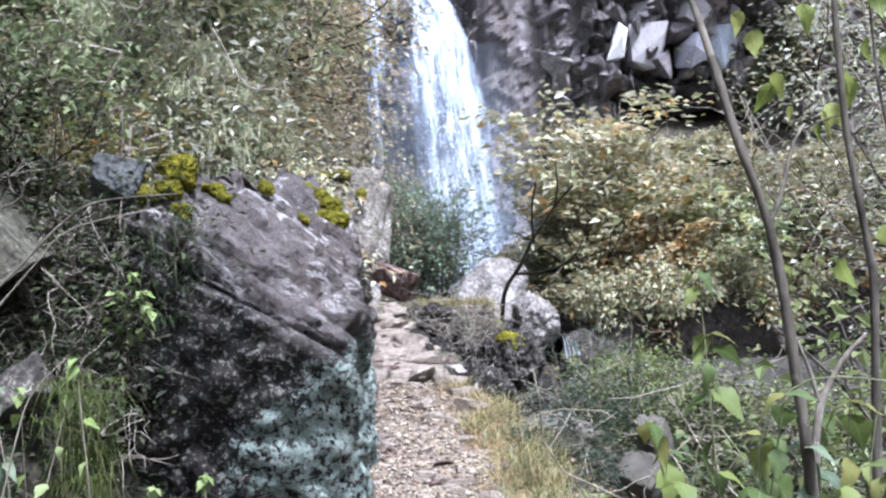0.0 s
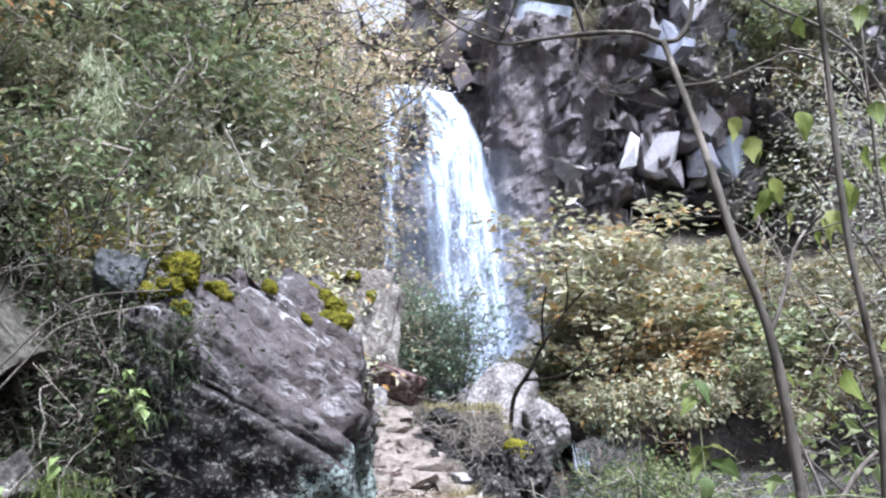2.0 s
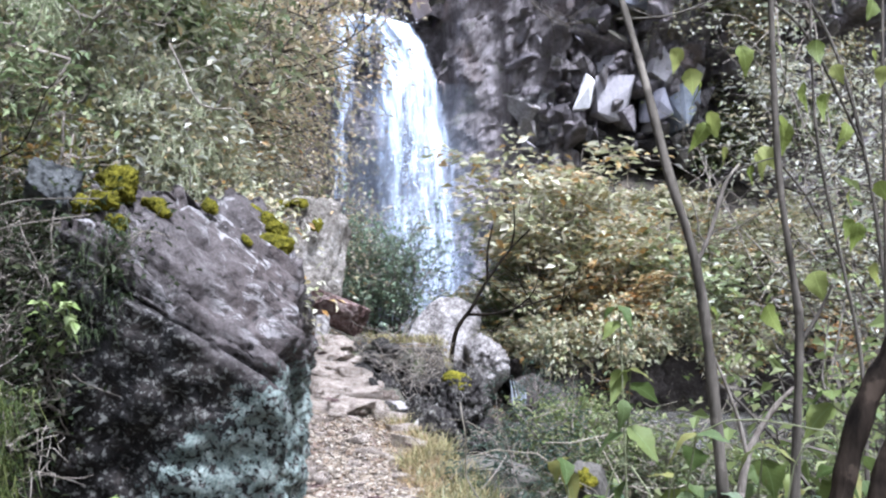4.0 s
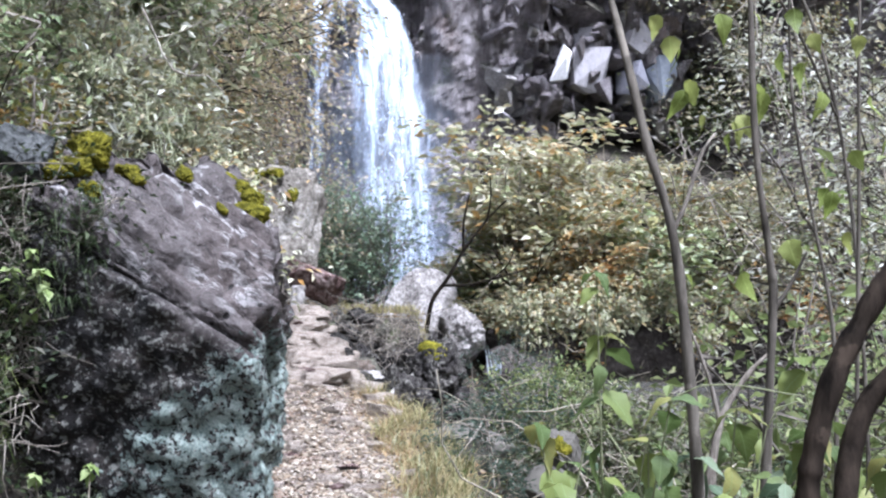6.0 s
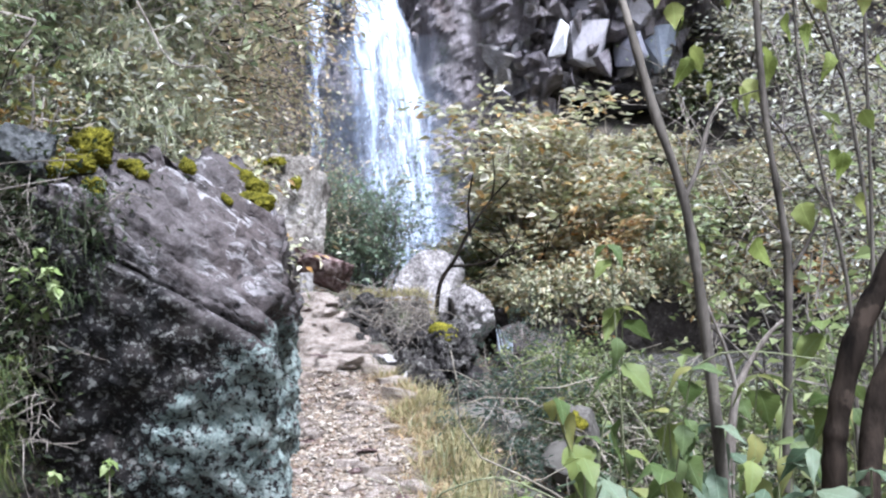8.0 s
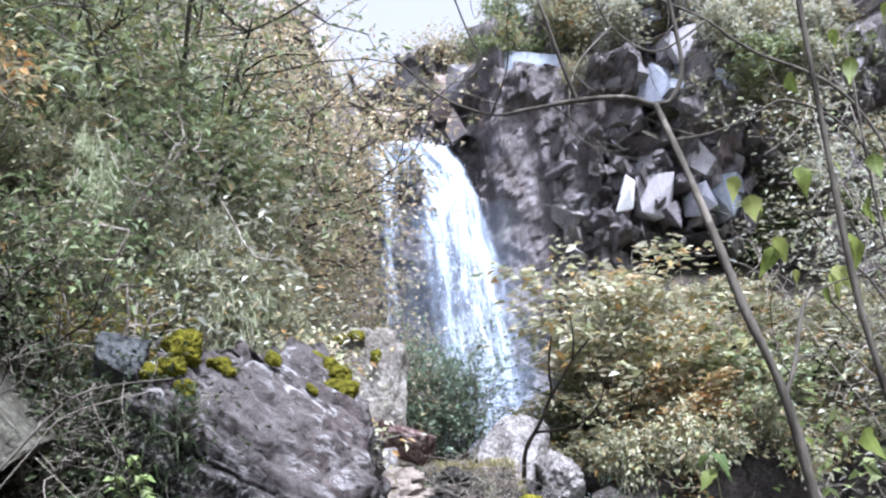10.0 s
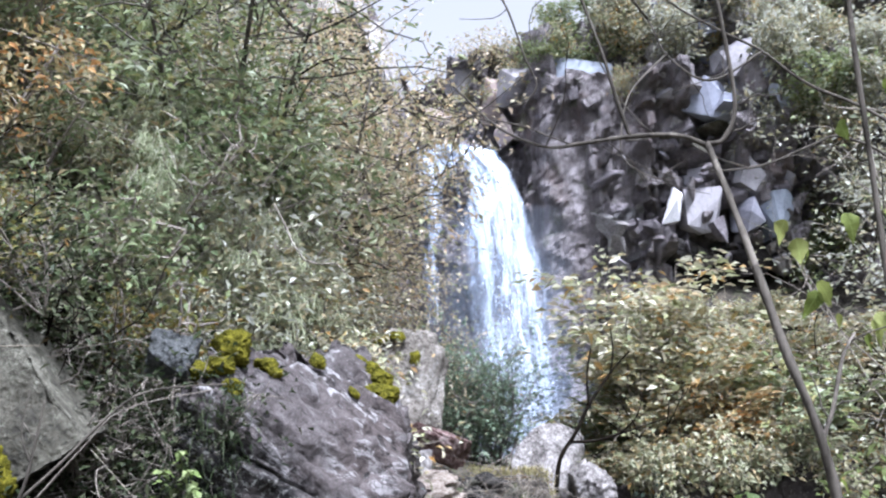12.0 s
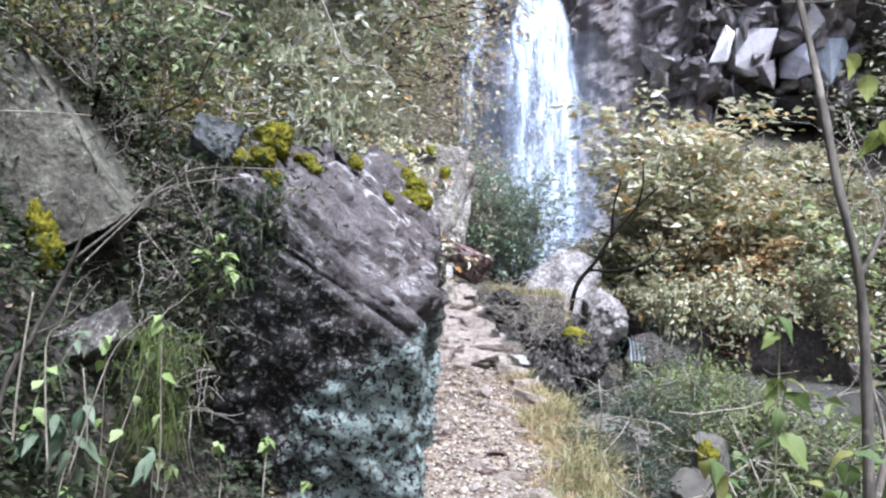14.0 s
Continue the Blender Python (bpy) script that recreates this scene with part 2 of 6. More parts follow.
def trail_material():
    n = Nodes("trail_dirt")
    f, big = n.noise(45, 8, 0.72), n.noise(2.4, 5)
    c = n.ramp(n.mix(0.55, f, big), (0.40, (0.040, 0.031, 0.024)), (0.5, (0.135, 0.108, 0.086)), (0.60, (0.30, 0.255, 0.215)))
    red = n.ramp(n.noise(3.5, 5, 0.6), (0.5, 0.0), (0.68, 1.0))
    c = n.mix(n.calc("MULTIPLY", red, 0.65), c, (0.20, 0.125, 0.085))
    chips = n.cells(60)
    c = n.mix(n.ramp(chips, (0.15, 0.55), (0.3, 0.0)), c, (0.38, 0.35, 0.33))
    return n.done(c, 0.92, n.bump(n.mix(0.5, f, chips), 1.0, 0.03))


def moss_material():
    n = Nodes("yellow_moss")
    f = n.noise(90, 5, 0.7)
    c = n.ramp(n.mix(0.5, f, n.noise(12, 4)), (0.38, (0.025, 0.026, 0.004)), (0.5, (0.098, 0.092, 0.009)), (0.62, (0.21, 0.19, 0.02)))
    return n.done(c, 0.95, n.bump(f, 1.0, 0.012), 0.1)


def water_curtain_material(name, low, high, density):
    """Falling water: white aerated strands with gaps between them."""
    n = Nodes(name)
    strands = n.ramp(n.noise(2.8, 8, 0.66, (1.6, 1.6, 0.14), 0.3), (0.36, 0.0), (0.64, 1.0))
    drops = n.ramp(n.noise(7, 6, 0.7, (1.5, 1.5, 0.30)), (0.36, 0.0), (0.64, 1.0))
    uv = n.add("ShaderNodeSeparateXYZ", Vector=n.where((1, 1, 1), "UV"))
    rag = n.calc("ADD", uv.outputs[0], n.calc("MULTIPLY", n.calc("SUBTRACT", n.noise(2.2, 5, 0.6, (1, 1, 0.35)), 0.5), 0.5))
    side = n.ramp(rag, (0.02, 0.0), (0.20, 1.0), (0.80, 1.0), (0.98, 0.0))
    lip = n.ramp(uv.outputs[1], (0.0, 0.0), (0.45, 0.02), (0.72, 0.30), (0.92, 1.0))
    cover = n.calc("ADD", n.calc("ADD", n.calc("MULTIPLY", strands, 0.65), n.calc("MULTIPLY", drops, 0.35)), n.calc("MULTIPLY", lip, density))
    a = n.ramp(n.calc("SUBTRACT", cover, low), (0.0, 0.0), (min(1.0, high), 1.0))
    n.done((0.68, 0.79, 0.97), 0.5, n.bump(strands, 0.4, 0.06), 0.5, n.calc("MULTIPLY", a, side))
    return n.mat


def pool_material():
    n = Nodes("stream_water")
    ripple = n.noise(6, 5, 0.6, (1, 2.2, 1))
    foam = n.ramp(n.noise(5, 7, 0.7), (0.58, 0.0), (0.7, 1.0))
    c = n.mix(foam, (0.10, 0.098, 0.088), (0.42, 0.42, 0.40))
    return n.done(c, 0.12, n.bump(ripple, 0.5, 0.04), 0.5)


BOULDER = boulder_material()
CLIFF = cliff_material()
GREY_ROCK = rock_material("grey_rock", (0.05, 0.048, 0.048), (0.14, 0.135, 0.135), (0.28, 0.275, 0.275))
PALE_ROCK = rock_material("pale_rock", (0.15, 0.138, 0.128), (0.34, 0.32, 0.305), (0.55, 0.53, 0.505), speck=(0.14, 0.13, 0.12))
TAN_ROCK = rock_material("tan_rock", (0.032, 0.030, 0.022), (0.090, 0.085, 0.063), (0.175, 0.167, 0.13), speck=(0.22, 0.22, 0.17), speck_at=0.56, scale=2.2)
RED_ROCK = rock_material("red_rock", (0.05, 0.028, 0.024), (0.14, 0.085, 0.075), (0.36, 0.29, 0.27), speck=(0.5, 0.42, 0.40))
DARK_ROCK = rock_material("dark_rock", (0.014, 0.013, 0.012), (0.045, 0.040, 0.037), (0.115, 0.106, 0.10), speck=(0.30, 0.30, 0.27), speck_at=0.62)
TRAIL_STONE = rock_material("trail_stone", (0.19, 0.15, 0.12), (0.42, 0.355, 0.295), (0.60, 0.54, 0.475), speck=(0.18, 0.12, 0.10), scale=2.0)
WEATHERED = rock_material("weathered_rock", (0.09, 0.078, 0.062), (0.27, 0.245, 0.21), (0.52, 0.495, 0.455), speck=(0.07, 0.07, 0.04), speck_at=0.58, scale=1.3)
MAUVE_ROCK = rock_material("mauve_rock", (0.10, 0.088, 0.095), (0.20, 0.18, 0.19), (0.31, 0.285, 0.295), speck=(0.10, 0.09, 0.09), scale=0.6)
STREAM_ROCK = rock_material("stream_rock", (0.05, 0.044, 0.04), (0.27, 0.25, 0.235), (0.52, 0.50, 0.48), speck=(0.10, 0.09, 0.08), speck_at=0.62, scale=1.5)


def face_material(name, base):
    """A fresh, nearly plain break in the cliff: faint blotches, a few dark stains, little relief."""
    n = Nodes(name)
    tone = n.mix(0.5, n.noise(1.3, 4, 0.5), n.noise(7, 5, 0.6))
    c = n.ramp(tone, (0.38, tuple(v * 0.78 for v in base)), (0.5, base), (0.62, tuple(min(0.86, v * 1.12) for v in base)))
    stain = n.ramp(n.noise(2.6, 6, 0.65, (1, 1, 0.5)), (0.58, 0.0), (0.66, 1.0))
    c = n.mix(n.calc("MULTIPLY", stain, 0.45), c, tuple(v * 0.45 for v in base))
    return n.done(c, 0.85, n.bump(n.noise(5, 6, 0.6), 0.4, 0.03))


FACE_ROCK = face_material("broken_face_rock", (0.30, 0.288, 0.30))
BLUE_ROCK = face_material("blue_grey_rock", (0.27, 0.30, 0.345))
LIGHT_BLUE_ROCK = face_material("pale_blue_rock", (0.27, 0.285, 0.34))
LAVENDER_FACE = face_material("lavender_break", (0.28, 0.28, 0.325))
PINK_FACE = face_material("pinkish_break", (0.34, 0.275, 0.25))
WHITE_FACE = face_material("fresh_white_break", (0.70, 0.70, 0.71))
SOIL, TRAIL, MOSS = soil_material(), trail_material(), moss_material()
LEAF_GREEN = leaf_material("green_leaves", (0.143, 0.179, 0.0832), (0.235, 0.273, 0.127), (0.311, 0.348, 0.196), (0.454, 0.498, 0.381), (0.176, 0.226, 0.0881), (0.286, 0.254, 0.107))
LEAF_OLIVE = leaf_material("olive_leaves", (0.193, 0.209, 0.114), (0.285, 0.294, 0.18), (0.405, 0.408, 0.314), (0.331, 0.247, 0.123), (0.248, 0.266, 0.171))
LEAF_RUST = leaf_material("rusty_leaves", (0.363, 0.192, 0.0693), (0.403, 0.293, 0.139), (0.302, 0.283, 0.139), (0.464, 0.435, 0.297), (0.242, 0.243, 0.139))
LEAF_SILVER = leaf_material("silvery_leaves", (0.307, 0.318, 0.228), (0.466, 0.474, 0.394), (0.615, 0.619, 0.570), (0.252, 0.261, 0.156), (0.419, 0.367, 0.237))
LEAF_FRESH = leaf_material("fresh_leaves", (0.141, 0.180, 0.063), (0.197, 0.234, 0.090), (0.281, 0.306, 0.153), (0.112, 0.153, 0.063), through_light=0.45)
LEAF_BRIGHT = leaf_material("bright_small_leaves", (0.145, 0.202, 0.058), (0.202, 0.260, 0.094), (0.260, 0.303, 0.145), single=True)
LEAF_HERB = leaf_material("herb_leaves", (0.065, 0.10, 0.028), (0.115, 0.155, 0.042), (0.185, 0.22, 0.06), (0.08, 0.118, 0.045), (0.24, 0.235, 0.075), through_light=0.4, single=True)
LEAF_GREYGREEN = leaf_material("grey_green_leaves", (0.062, 0.096, 0.054), (0.094, 0.130, 0.076), (0.138, 0.174, 0.108), single=True)
LEAF_MIST = leaf_material("damp_green_leaves", (0.15, 0.215, 0.14), (0.23, 0.30, 0.20), (0.34, 0.41, 0.30), (0.13, 0.18, 0.11), (0.24, 0.25, 0.16))
GRASS = leaf_material("dry_grass", (0.27, 0.223, 0.107), (0.347, 0.3, 0.17), (0.231, 0.213, 0.107), (0.163, 0.184, 0.0803), gloss=0.7)
LEAF_PALE = leaf_material("pale_autumn_leaves", (0.29, 0.305, 0.16), (0.42, 0.415, 0.285), (0.56, 0.55, 0.46), (0.44, 0.25, 0.08), (0.14, 0.17, 0.075), (0.50, 0.50, 0.37), (0.20, 0.16, 0.075), (0.46, 0.42, 0.32))
HANGING_FERN = leaf_material("bright_hanging_grass", (0.043, 0.063, 0.014), (0.070, 0.092, 0.022), (0.106, 0.119, 0.036), gloss=0.6, through_light=0.4)
HANGING = leaf_material("green_grass", (0.030, 0.051, 0.018), (0.051, 0.075, 0.027), (0.084, 0.102, 0.051), gloss=0.6)
LITTER = leaf_material("fallen_leaves", (0.21, 0.175, 0.126), (0.294, 0.259, 0.21), (0.154, 0.112, 0.07), (0.252, 0.154, 0.07), (0.098, 0.112, 0.049), gloss=0.75, through_light=0.15)
# near-black greens: shade low in the growth is put into the leaf colour
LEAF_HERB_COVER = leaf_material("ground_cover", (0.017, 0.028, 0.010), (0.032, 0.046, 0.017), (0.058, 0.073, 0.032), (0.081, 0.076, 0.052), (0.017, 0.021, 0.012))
GRASS_RUST = leaf_material("matted_dry_grass", (0.30, 0.20, 0.10), (0.38, 0.28, 0.16), (0.24, 0.18, 0.09), (0.42, 0.34, 0.22), gloss=0.7)
# darkened greens: shadow between the plants is painted through the leaf colour
LEAF_DIM = leaf_material("shaded_undergrowth", (0.034, 0.0484, 0.0187), (0.0638, 0.0792, 0.034), (0.111, 0.128, 0.0638), (0.0382, 0.0396, 0.0238), (0.145, 0.141, 0.085))
HANGING_PALE = leaf_material("pale_hanging_grass", (0.26, 0.29, 0.17), (0.36, 0.385, 0.25), (0.46, 0.475, 0.35), (0.20, 0.235, 0.12), gloss=0.6, through_light=0.4)
LEAF_TAN = leaf_material("tan_leaves", (0.366, 0.318, 0.204), (0.537, 0.462, 0.336), (0.329, 0.336, 0.192), (0.488, 0.336, 0.18), (0.671, 0.6, 0.492), (0.268, 0.282, 0.144))
# brighter copy of the herb leaves; sunlight is painted into their colour
LEAF_SUNLIT = leaf_material("sunlit_leaves", (0.16, 0.205, 0.045), (0.22, 0.265, 0.065), (0.12, 0.16, 0.04), (0.28, 0.30, 0.09), through_light=0.5, single=True)
LEAF_FERN = leaf_material("pool_bush_leaves", (0.07, 0.095, 0.035), (0.12, 0.15, 0.06), (0.20, 0.21, 0.09), (0.05, 0.06, 0.03), (0.26, 0.25, 0.15))
LEAF_YELLOW = leaf_material("yellowing_leaves", (0.16, 0.16, 0.05), (0.20, 0.17, 0.045), (0.11, 0.13, 0.045), (0.20, 0.11, 0.035))
NEEDLES = leaf_material("blue_green_needles", (0.045, 0.075, 0.055), (0.07, 0.11, 0.08), (0.11, 0.15, 0.115), (0.09, 0.09, 0.055))
PEBBLE = leaf_material("pebbles", (0.085, 0.066, 0.047), (0.18, 0.148, 0.110), (0.27, 0.232, 0.180), (0.38, 0.345, 0.279), (0.14, 0.10, 0.070), (0.20, 0.155, 0.108), gloss=0.85, through_light=0.0)
LITTER_STONE = leaf_material("stone_chips", (0.20, 0.175, 0.146), (0.32, 0.29, 0.250), (0.46, 0.43, 0.378), (0.14, 0.115, 0.091), gloss=0.8, through_light=0.0)
# darker copy of the green leaves, holding bank and undergrowth shade in its colour
LEAF_BANK_SHADED = leaf_material("shaded_bank_leaves", (0.042, 0.056, 0.025), (0.066, 0.081, 0.039), (0.093, 0.103, 0.056), (0.059, 0.042, 0.022), (0.128, 0.128, 0.088), (0.030, 0.039, 0.020))
# leaves for the bank's far side, its shade put into their colour
LEAF_SLOPE_SHADED = leaf_material("shaded_slope_leaves", (0.115, 0.156, 0.068), (0.184, 0.224, 0.109), (0.256, 0.284, 0.156), (0.162, 0.115, 0.062), (0.353, 0.353, 0.244), (0.083, 0.109, 0.054))
TWIG = bark_material("grey_twig", (0.10, 0.085, 0.07), (0.30, 0.27, 0.23), 2.0)
BARK = bark_material("smooth_grey_bark", (0.038, 0.034, 0.028), (0.145, 0.130, 0.108))
DARK_BARK = bark_material("dark_damp_bark", (0.003, 0.0025, 0.002), (0.018, 0.014, 0.010))
TRUNK_BARK = bark_material("dark_furrowed_bark", (0.006, 0.005, 0.004), (0.042, 0.032, 0.024), 1.4)
DRY_STEM = bark_material("dry_pale_stem", (0.13, 0.115, 0.085), (0.34, 0.31, 0.245), 2.0)
GREEN_STEM = bark_material("green_stem", (0.10, 0.115, 0.055), (0.22, 0.23, 0.14), 2.0)
WATER_MAIN = water_curtain_material("falling_water", 0.36, 0.60, 1.0)
WATER_THIN = water_curtain_material("thin_falling_water", 0.34, 0.85, 0.6)
POOL = pool_material()
SPECKLED = rock_material("speckled_rock", (0.012, 0.010, 0.009), (0.05, 0.044, 0.038), (0.15, 0.138, 0.122), speck=(0.34, 0.33, 0.28), speck_at=0.54, scale=2.8)
RUBBLE_BROWN = rock_material("brown_rubble", (0.06, 0.042, 0.032), (0.15, 0.115, 0.09), (0.30, 0.255, 0.215), scale=2.0)
# shade under the overhanging bushes is put into this rock's colour
SHADED_BANK = rock_material("shaded_brown_bank_rock", (0.018, 0.015, 0.013), (0.05, 0.042, 0.037), (0.10, 0.087, 0.078), speck=(0.16, 0.14, 0.12), speck_at=0.6)
SLAB_FACE = face_material("flat_slab_face", (0.082, 0.076, 0.064))
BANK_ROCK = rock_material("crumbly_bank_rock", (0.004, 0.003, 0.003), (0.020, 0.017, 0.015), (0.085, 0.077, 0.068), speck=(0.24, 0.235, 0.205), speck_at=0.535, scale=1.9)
# near-black rock for hollows, with their shade put into its colour
SHADED_ROCK = rock_material("shaded_rock", (0.006, 0.005, 0.005), (0.018, 0.015, 0.014), (0.05, 0.043, 0.04), speck=(0.12, 0.11, 0.10), speck_at=0.64)


def mist_material():
    n = Nodes("spray_mist")
    uv = n.add("ShaderNodeSeparateXYZ", Vector=n.where((1, 1, 1), "UV"))
    side = n.ramp(uv.outputs[0], (0.0, 0.0), (0.5, 1.0), (1.0, 0.0))
    up = n.ramp(uv.outputs[1], (0.0, 0.6), (0.4, 1.0), (1.0, 0.0))
    puff = n.ramp(n.noise(1.3, 4, 0.5), (0.25, 0.25), (0.7, 1.0))
    a = n.calc("MULTIPLY", n.calc("MULTIPLY", side, up), n.calc("MULTIPLY", puff, 0.38))
    return n.done((0.66, 0.77, 0.95), 1.0, None, 0.0, a)


MIST = mist_material()


# ---- building helpers ----
class Shape:
    """Vertices and faces gathered for one mesh."""

    def __init__(self):
        self.v, self.f, self.n = [], [], 0

    def add(self, verts, faces):
        verts = np.asarray(verts, float)
        self.v.append(verts)
        self.f.extend([tuple(i + self.n for i in f) for f in faces])
        self.n += len(verts)

    def tube(self, pts, r0, r1, sides=6, knots=0.0):
        pts = [Vector(p) for p in pts]
        ring, ref = [], Vector((0.3, 0.9, 0.1))
        for i, p in enumerate(pts):
            d = (pts[min(i + 1, len(pts) - 1)] - pts[max(i - 1, 0)]).normalized()
            a = d.cross(ref)
            a = (a if a.length > 0.05 else d.cross(Vector((1, 0, 0)))).normalized()
            b = d.cross(a)
            r = (r0 + (r1 - r0) * i / (len(pts) - 1)) * (1 + knots * fbm(i * 0.37 + p.x * 9, p.z * 5, 1.5))
            ring += [p + r * (a * math.cos(k * 6.2832 / sides) + b * math.sin(k * 6.2832 / sides)) for k in range(sides)]
        m = len(pts)
        faces = [(i * sides + k, i * sides + (k + 1) % sides, (i + 1) * sides + (k + 1) % sides, (i + 1) * sides + k)
                 for i in range(m - 1) for k in range(sides)]
        faces += [tuple(range(sides))[::-1], tuple((m - 1) * sides + k for k in range(sides))]
        self.add(ring, faces)

    def leaves(self, pos, heading, size, width=0.45, rng=None, fold=0.12):
        """Small folded leaves: two triangles each, all at once."""
        n = len(pos)
        if not n:
            return
        heading = heading * (1, 1, 0.55)
        d = heading / np.maximum(np.linalg.norm(heading, axis=1, keepdims=True), 1e-6)
        up = rng.normal(0, 0.4, (n, 3)) + (0, 0, 1)
        s = np.cross(d, up)
        s /= np.maximum(np.linalg.norm(s, axis=1, keepdims=True), 1e-6)
        u = np.cross(s, d)
        L = (size * rng.uniform(0.65, 1.3, n))[:, None]
        w = L * width * 0.5
        mid = pos + d * L * 0.45
        q = np.stack([pos, mid + s * w + u * L * fold, pos + d * L - u * L * 0.08, mid - s * w + u * L * fold], 1).reshape(-1, 3)
        base = np.arange(n) * 4
        self.add(q, np.stack([base, base + 1, base + 2], 1).tolist() + np.stack([base, base + 2, base + 3], 1).tolist())

    def big_leaf(self, m, length, width, droop=0.25, tip=0.85):
        """One broad pointed leaf with a midrib fold and a drooping tip, along local +y."""
        prof = [(0.0, 0.0), (0.06, 0.24), (0.18, 0.43), (0.30, 0.50), (0.43, 0.46), (0.56, 0.39), (0.69, 0.27), (tip, 0.12), (1.0, 0.0)]
        verts = []
        for j, (t, w) in enumerate(prof):
            w *= 1.06 if j % 2 else 0.94
            z = -droop * t * t * length
            for k in (-1, -0.5, 0, 0.5, 1):
                verts.append(m @ Vector((k * w * width, t * length * (1 - 0.05 * abs(k)), z + 0.18 * abs(k) * w * width + 0.035 * length * math.sin(11 * t + 3 * k) * abs(k))))
        self.add([tuple(v) for v in verts], [(i * 5 + k, i * 5 + k + 1, i * 5 + k + 6, i * 5 + k + 5) for i in range(8) for k in range(4)])

    def mesh(self, name, material, smooth=False):
        me = bpy.data.meshes.new(name)
        me.from_pydata(np.concatenate(self.v).tolist() if self.v else [], [], self.f)
        me.materials.append(material)
        if smooth:
            me.polygons.foreach_set("use_smooth", [True] * len(me.polygons))
        me.update()
        return me


def piece(name, shape, material, parent=None, label="", smooth=False):
    """Links a Shape as one mesh object, under a parent if given."""
    ob = new(name, shape.mesh(name, material, smooth))
    if parent:
        ob.parent = parent
    if label:
        ob["label"] = label
    return ob


def ease(a, b, x):
    t = min(1.0, max(0.0, (x - a) / (b - a)))
    return t * t * (3 - 2 * t)


def fbm(x, y, z, octaves=4):
    return noise.fractal(Vector((x, y, z)), 1.0, 2.1, octaves)


def rock_mesh(name, material, size, seed, planes=(), cuts=13, sub=4, rough=0.05, grain=1.0, crumble=0.0):
    """A boulder: a ball trimmed by flat breaks, then roughened. planes: (normal, distance) in units of size."""
    rng = random.Random(seed)
    bm = bmesh.new()
    bmesh.ops.create_icosphere(bm, subdivisions=sub, radius=1.0)
    flat = [(Vector(nrm).normalized(), d) for nrm, d in planes]
    for _ in range(cuts):
        nrm = Vector((rng.gauss(0, 1), rng.gauss(0, 1), rng.gauss(0, 0.8))).normalized()
        flat.append((nrm, rng.uniform(0.48, 0.76)))
    off = Vector((seed * 3.7 % 50, seed * 1.3 % 50, seed * 7.1 % 50))
    for v in bm.verts:
        p = v.co.copy()
        for _ in range(4):
            for nrm, d in flat:
                over = p.dot(nrm) - d
                if over > 0:
                    p -= nrm * over
        out = v.co.normalized()
        p += out * rough * (noise.fractal(p * 2.2 * grain + off, 1.0, 2.1, 3) + 0.7 * noise.fractal(p * 7 * grain + off, 0.8, 2.1, 4))
        gap = noise.voronoi(p * 1.6 + off * 0.1)[0]
        p -= out * rough * 0.9 * (1 - ease(0.0, 0.10, gap[1] - gap[0]))
        if crumble:   # small loose chunks with open joints
            for chunk, deep in ((4.5, 1.0), (10.0, 0.5)):
                near, spots = noise.voronoi(p * chunk + off + 0.35 * noise.noise_vector(p * 6))
                p += out * crumble * deep * (1.6 * noise.noise(spots[0] * 9.3) - 0.9 * (1 - ease(0.0, 0.16, near[1] - near[0])))
        v.co = Vector((p.x * size[0], p.y * size[1], p.z * size[2]))
    me = bpy.data.meshes.new(name)
    bm.to_mesh(me)
    bm.free()
    me.materials.append(material)
    me.polygons.foreach_set("use_smooth", [True] * len(me.polygons))
    return me


def rock(name, material, at, size, seed, turn=(0, 0, 0), label="", category="rock", group="", parent=None, **shape):
    ob = new(name, rock_mesh(name, material, size, seed, **shape))
    ob.matrix_world = pose(*at, *turn)
    if parent:
        ob.parent = parent
        return ob
    return tagged(ob, label, category, group)


def block_mesh(name, material, seed, count=14, bevel=0.03):
    """A sharply broken block: the hull of a few points in a unit box."""
    r = random.Random(seed)
    bm = bmesh.new()
    for _ in range(count):
        p = Vector([r.uniform(-1, 1) for _ in range(3)])
        p /= max(abs(c) for c in p) ** 0.9
        bm.verts.new(p * r.uniform(0.85, 1.0))
    made = bmesh.ops.convex_hull(bm, input=bm.verts)
    bmesh.ops.delete(bm, geom=[v for v in made["geom_interior"] if isinstance(v, bmesh.types.BMVert)], context="VERTS")
    bmesh.ops.dissolve_limit(bm, angle_limit=radians(14), verts=bm.verts, edges=bm.edges)
    if bevel:
        bmesh.ops.bevel(bm, geom=bm.edges[:], offset=bevel, segments=1, affect="EDGES")
    bmesh.ops.triangulate(bm, faces=bm.faces)
    me = bpy.data.meshes.new(name)
    bm.to_mesh(me)
    bm.free()
    me.materials.append(material)
    return me


# ---- the lie of the land ----
TRAIL_AT = (-6.0, 3.0, 5.3, 6.6, 7.4, 8.2, 9.2, 10.2, 11.2, 12.0)
TRAIL_LEFT = (-0.10, -0.05, -0.13, -0.26, -0.33, -0.385, -0.45, -0.52, -0.60, -0.66)
TRAIL_RIGHT = (0.78, 0.70, 0.66, 0.63, 0.48, 0.27, 0.08, -0.09, -0.25, -0.36)


def trail_mid(y):
    return 0.5 * float(np.interp(y, TRAIL_AT, TRAIL_LEFT) + np.interp(y, TRAIL_AT, TRAIL_RIGHT))


def trail_half(y):
    return 0.5 * float(np.interp(y, TRAIL_AT, TRAIL_RIGHT) - np.interp(y, TRAIL_AT, TRAIL_LEFT))


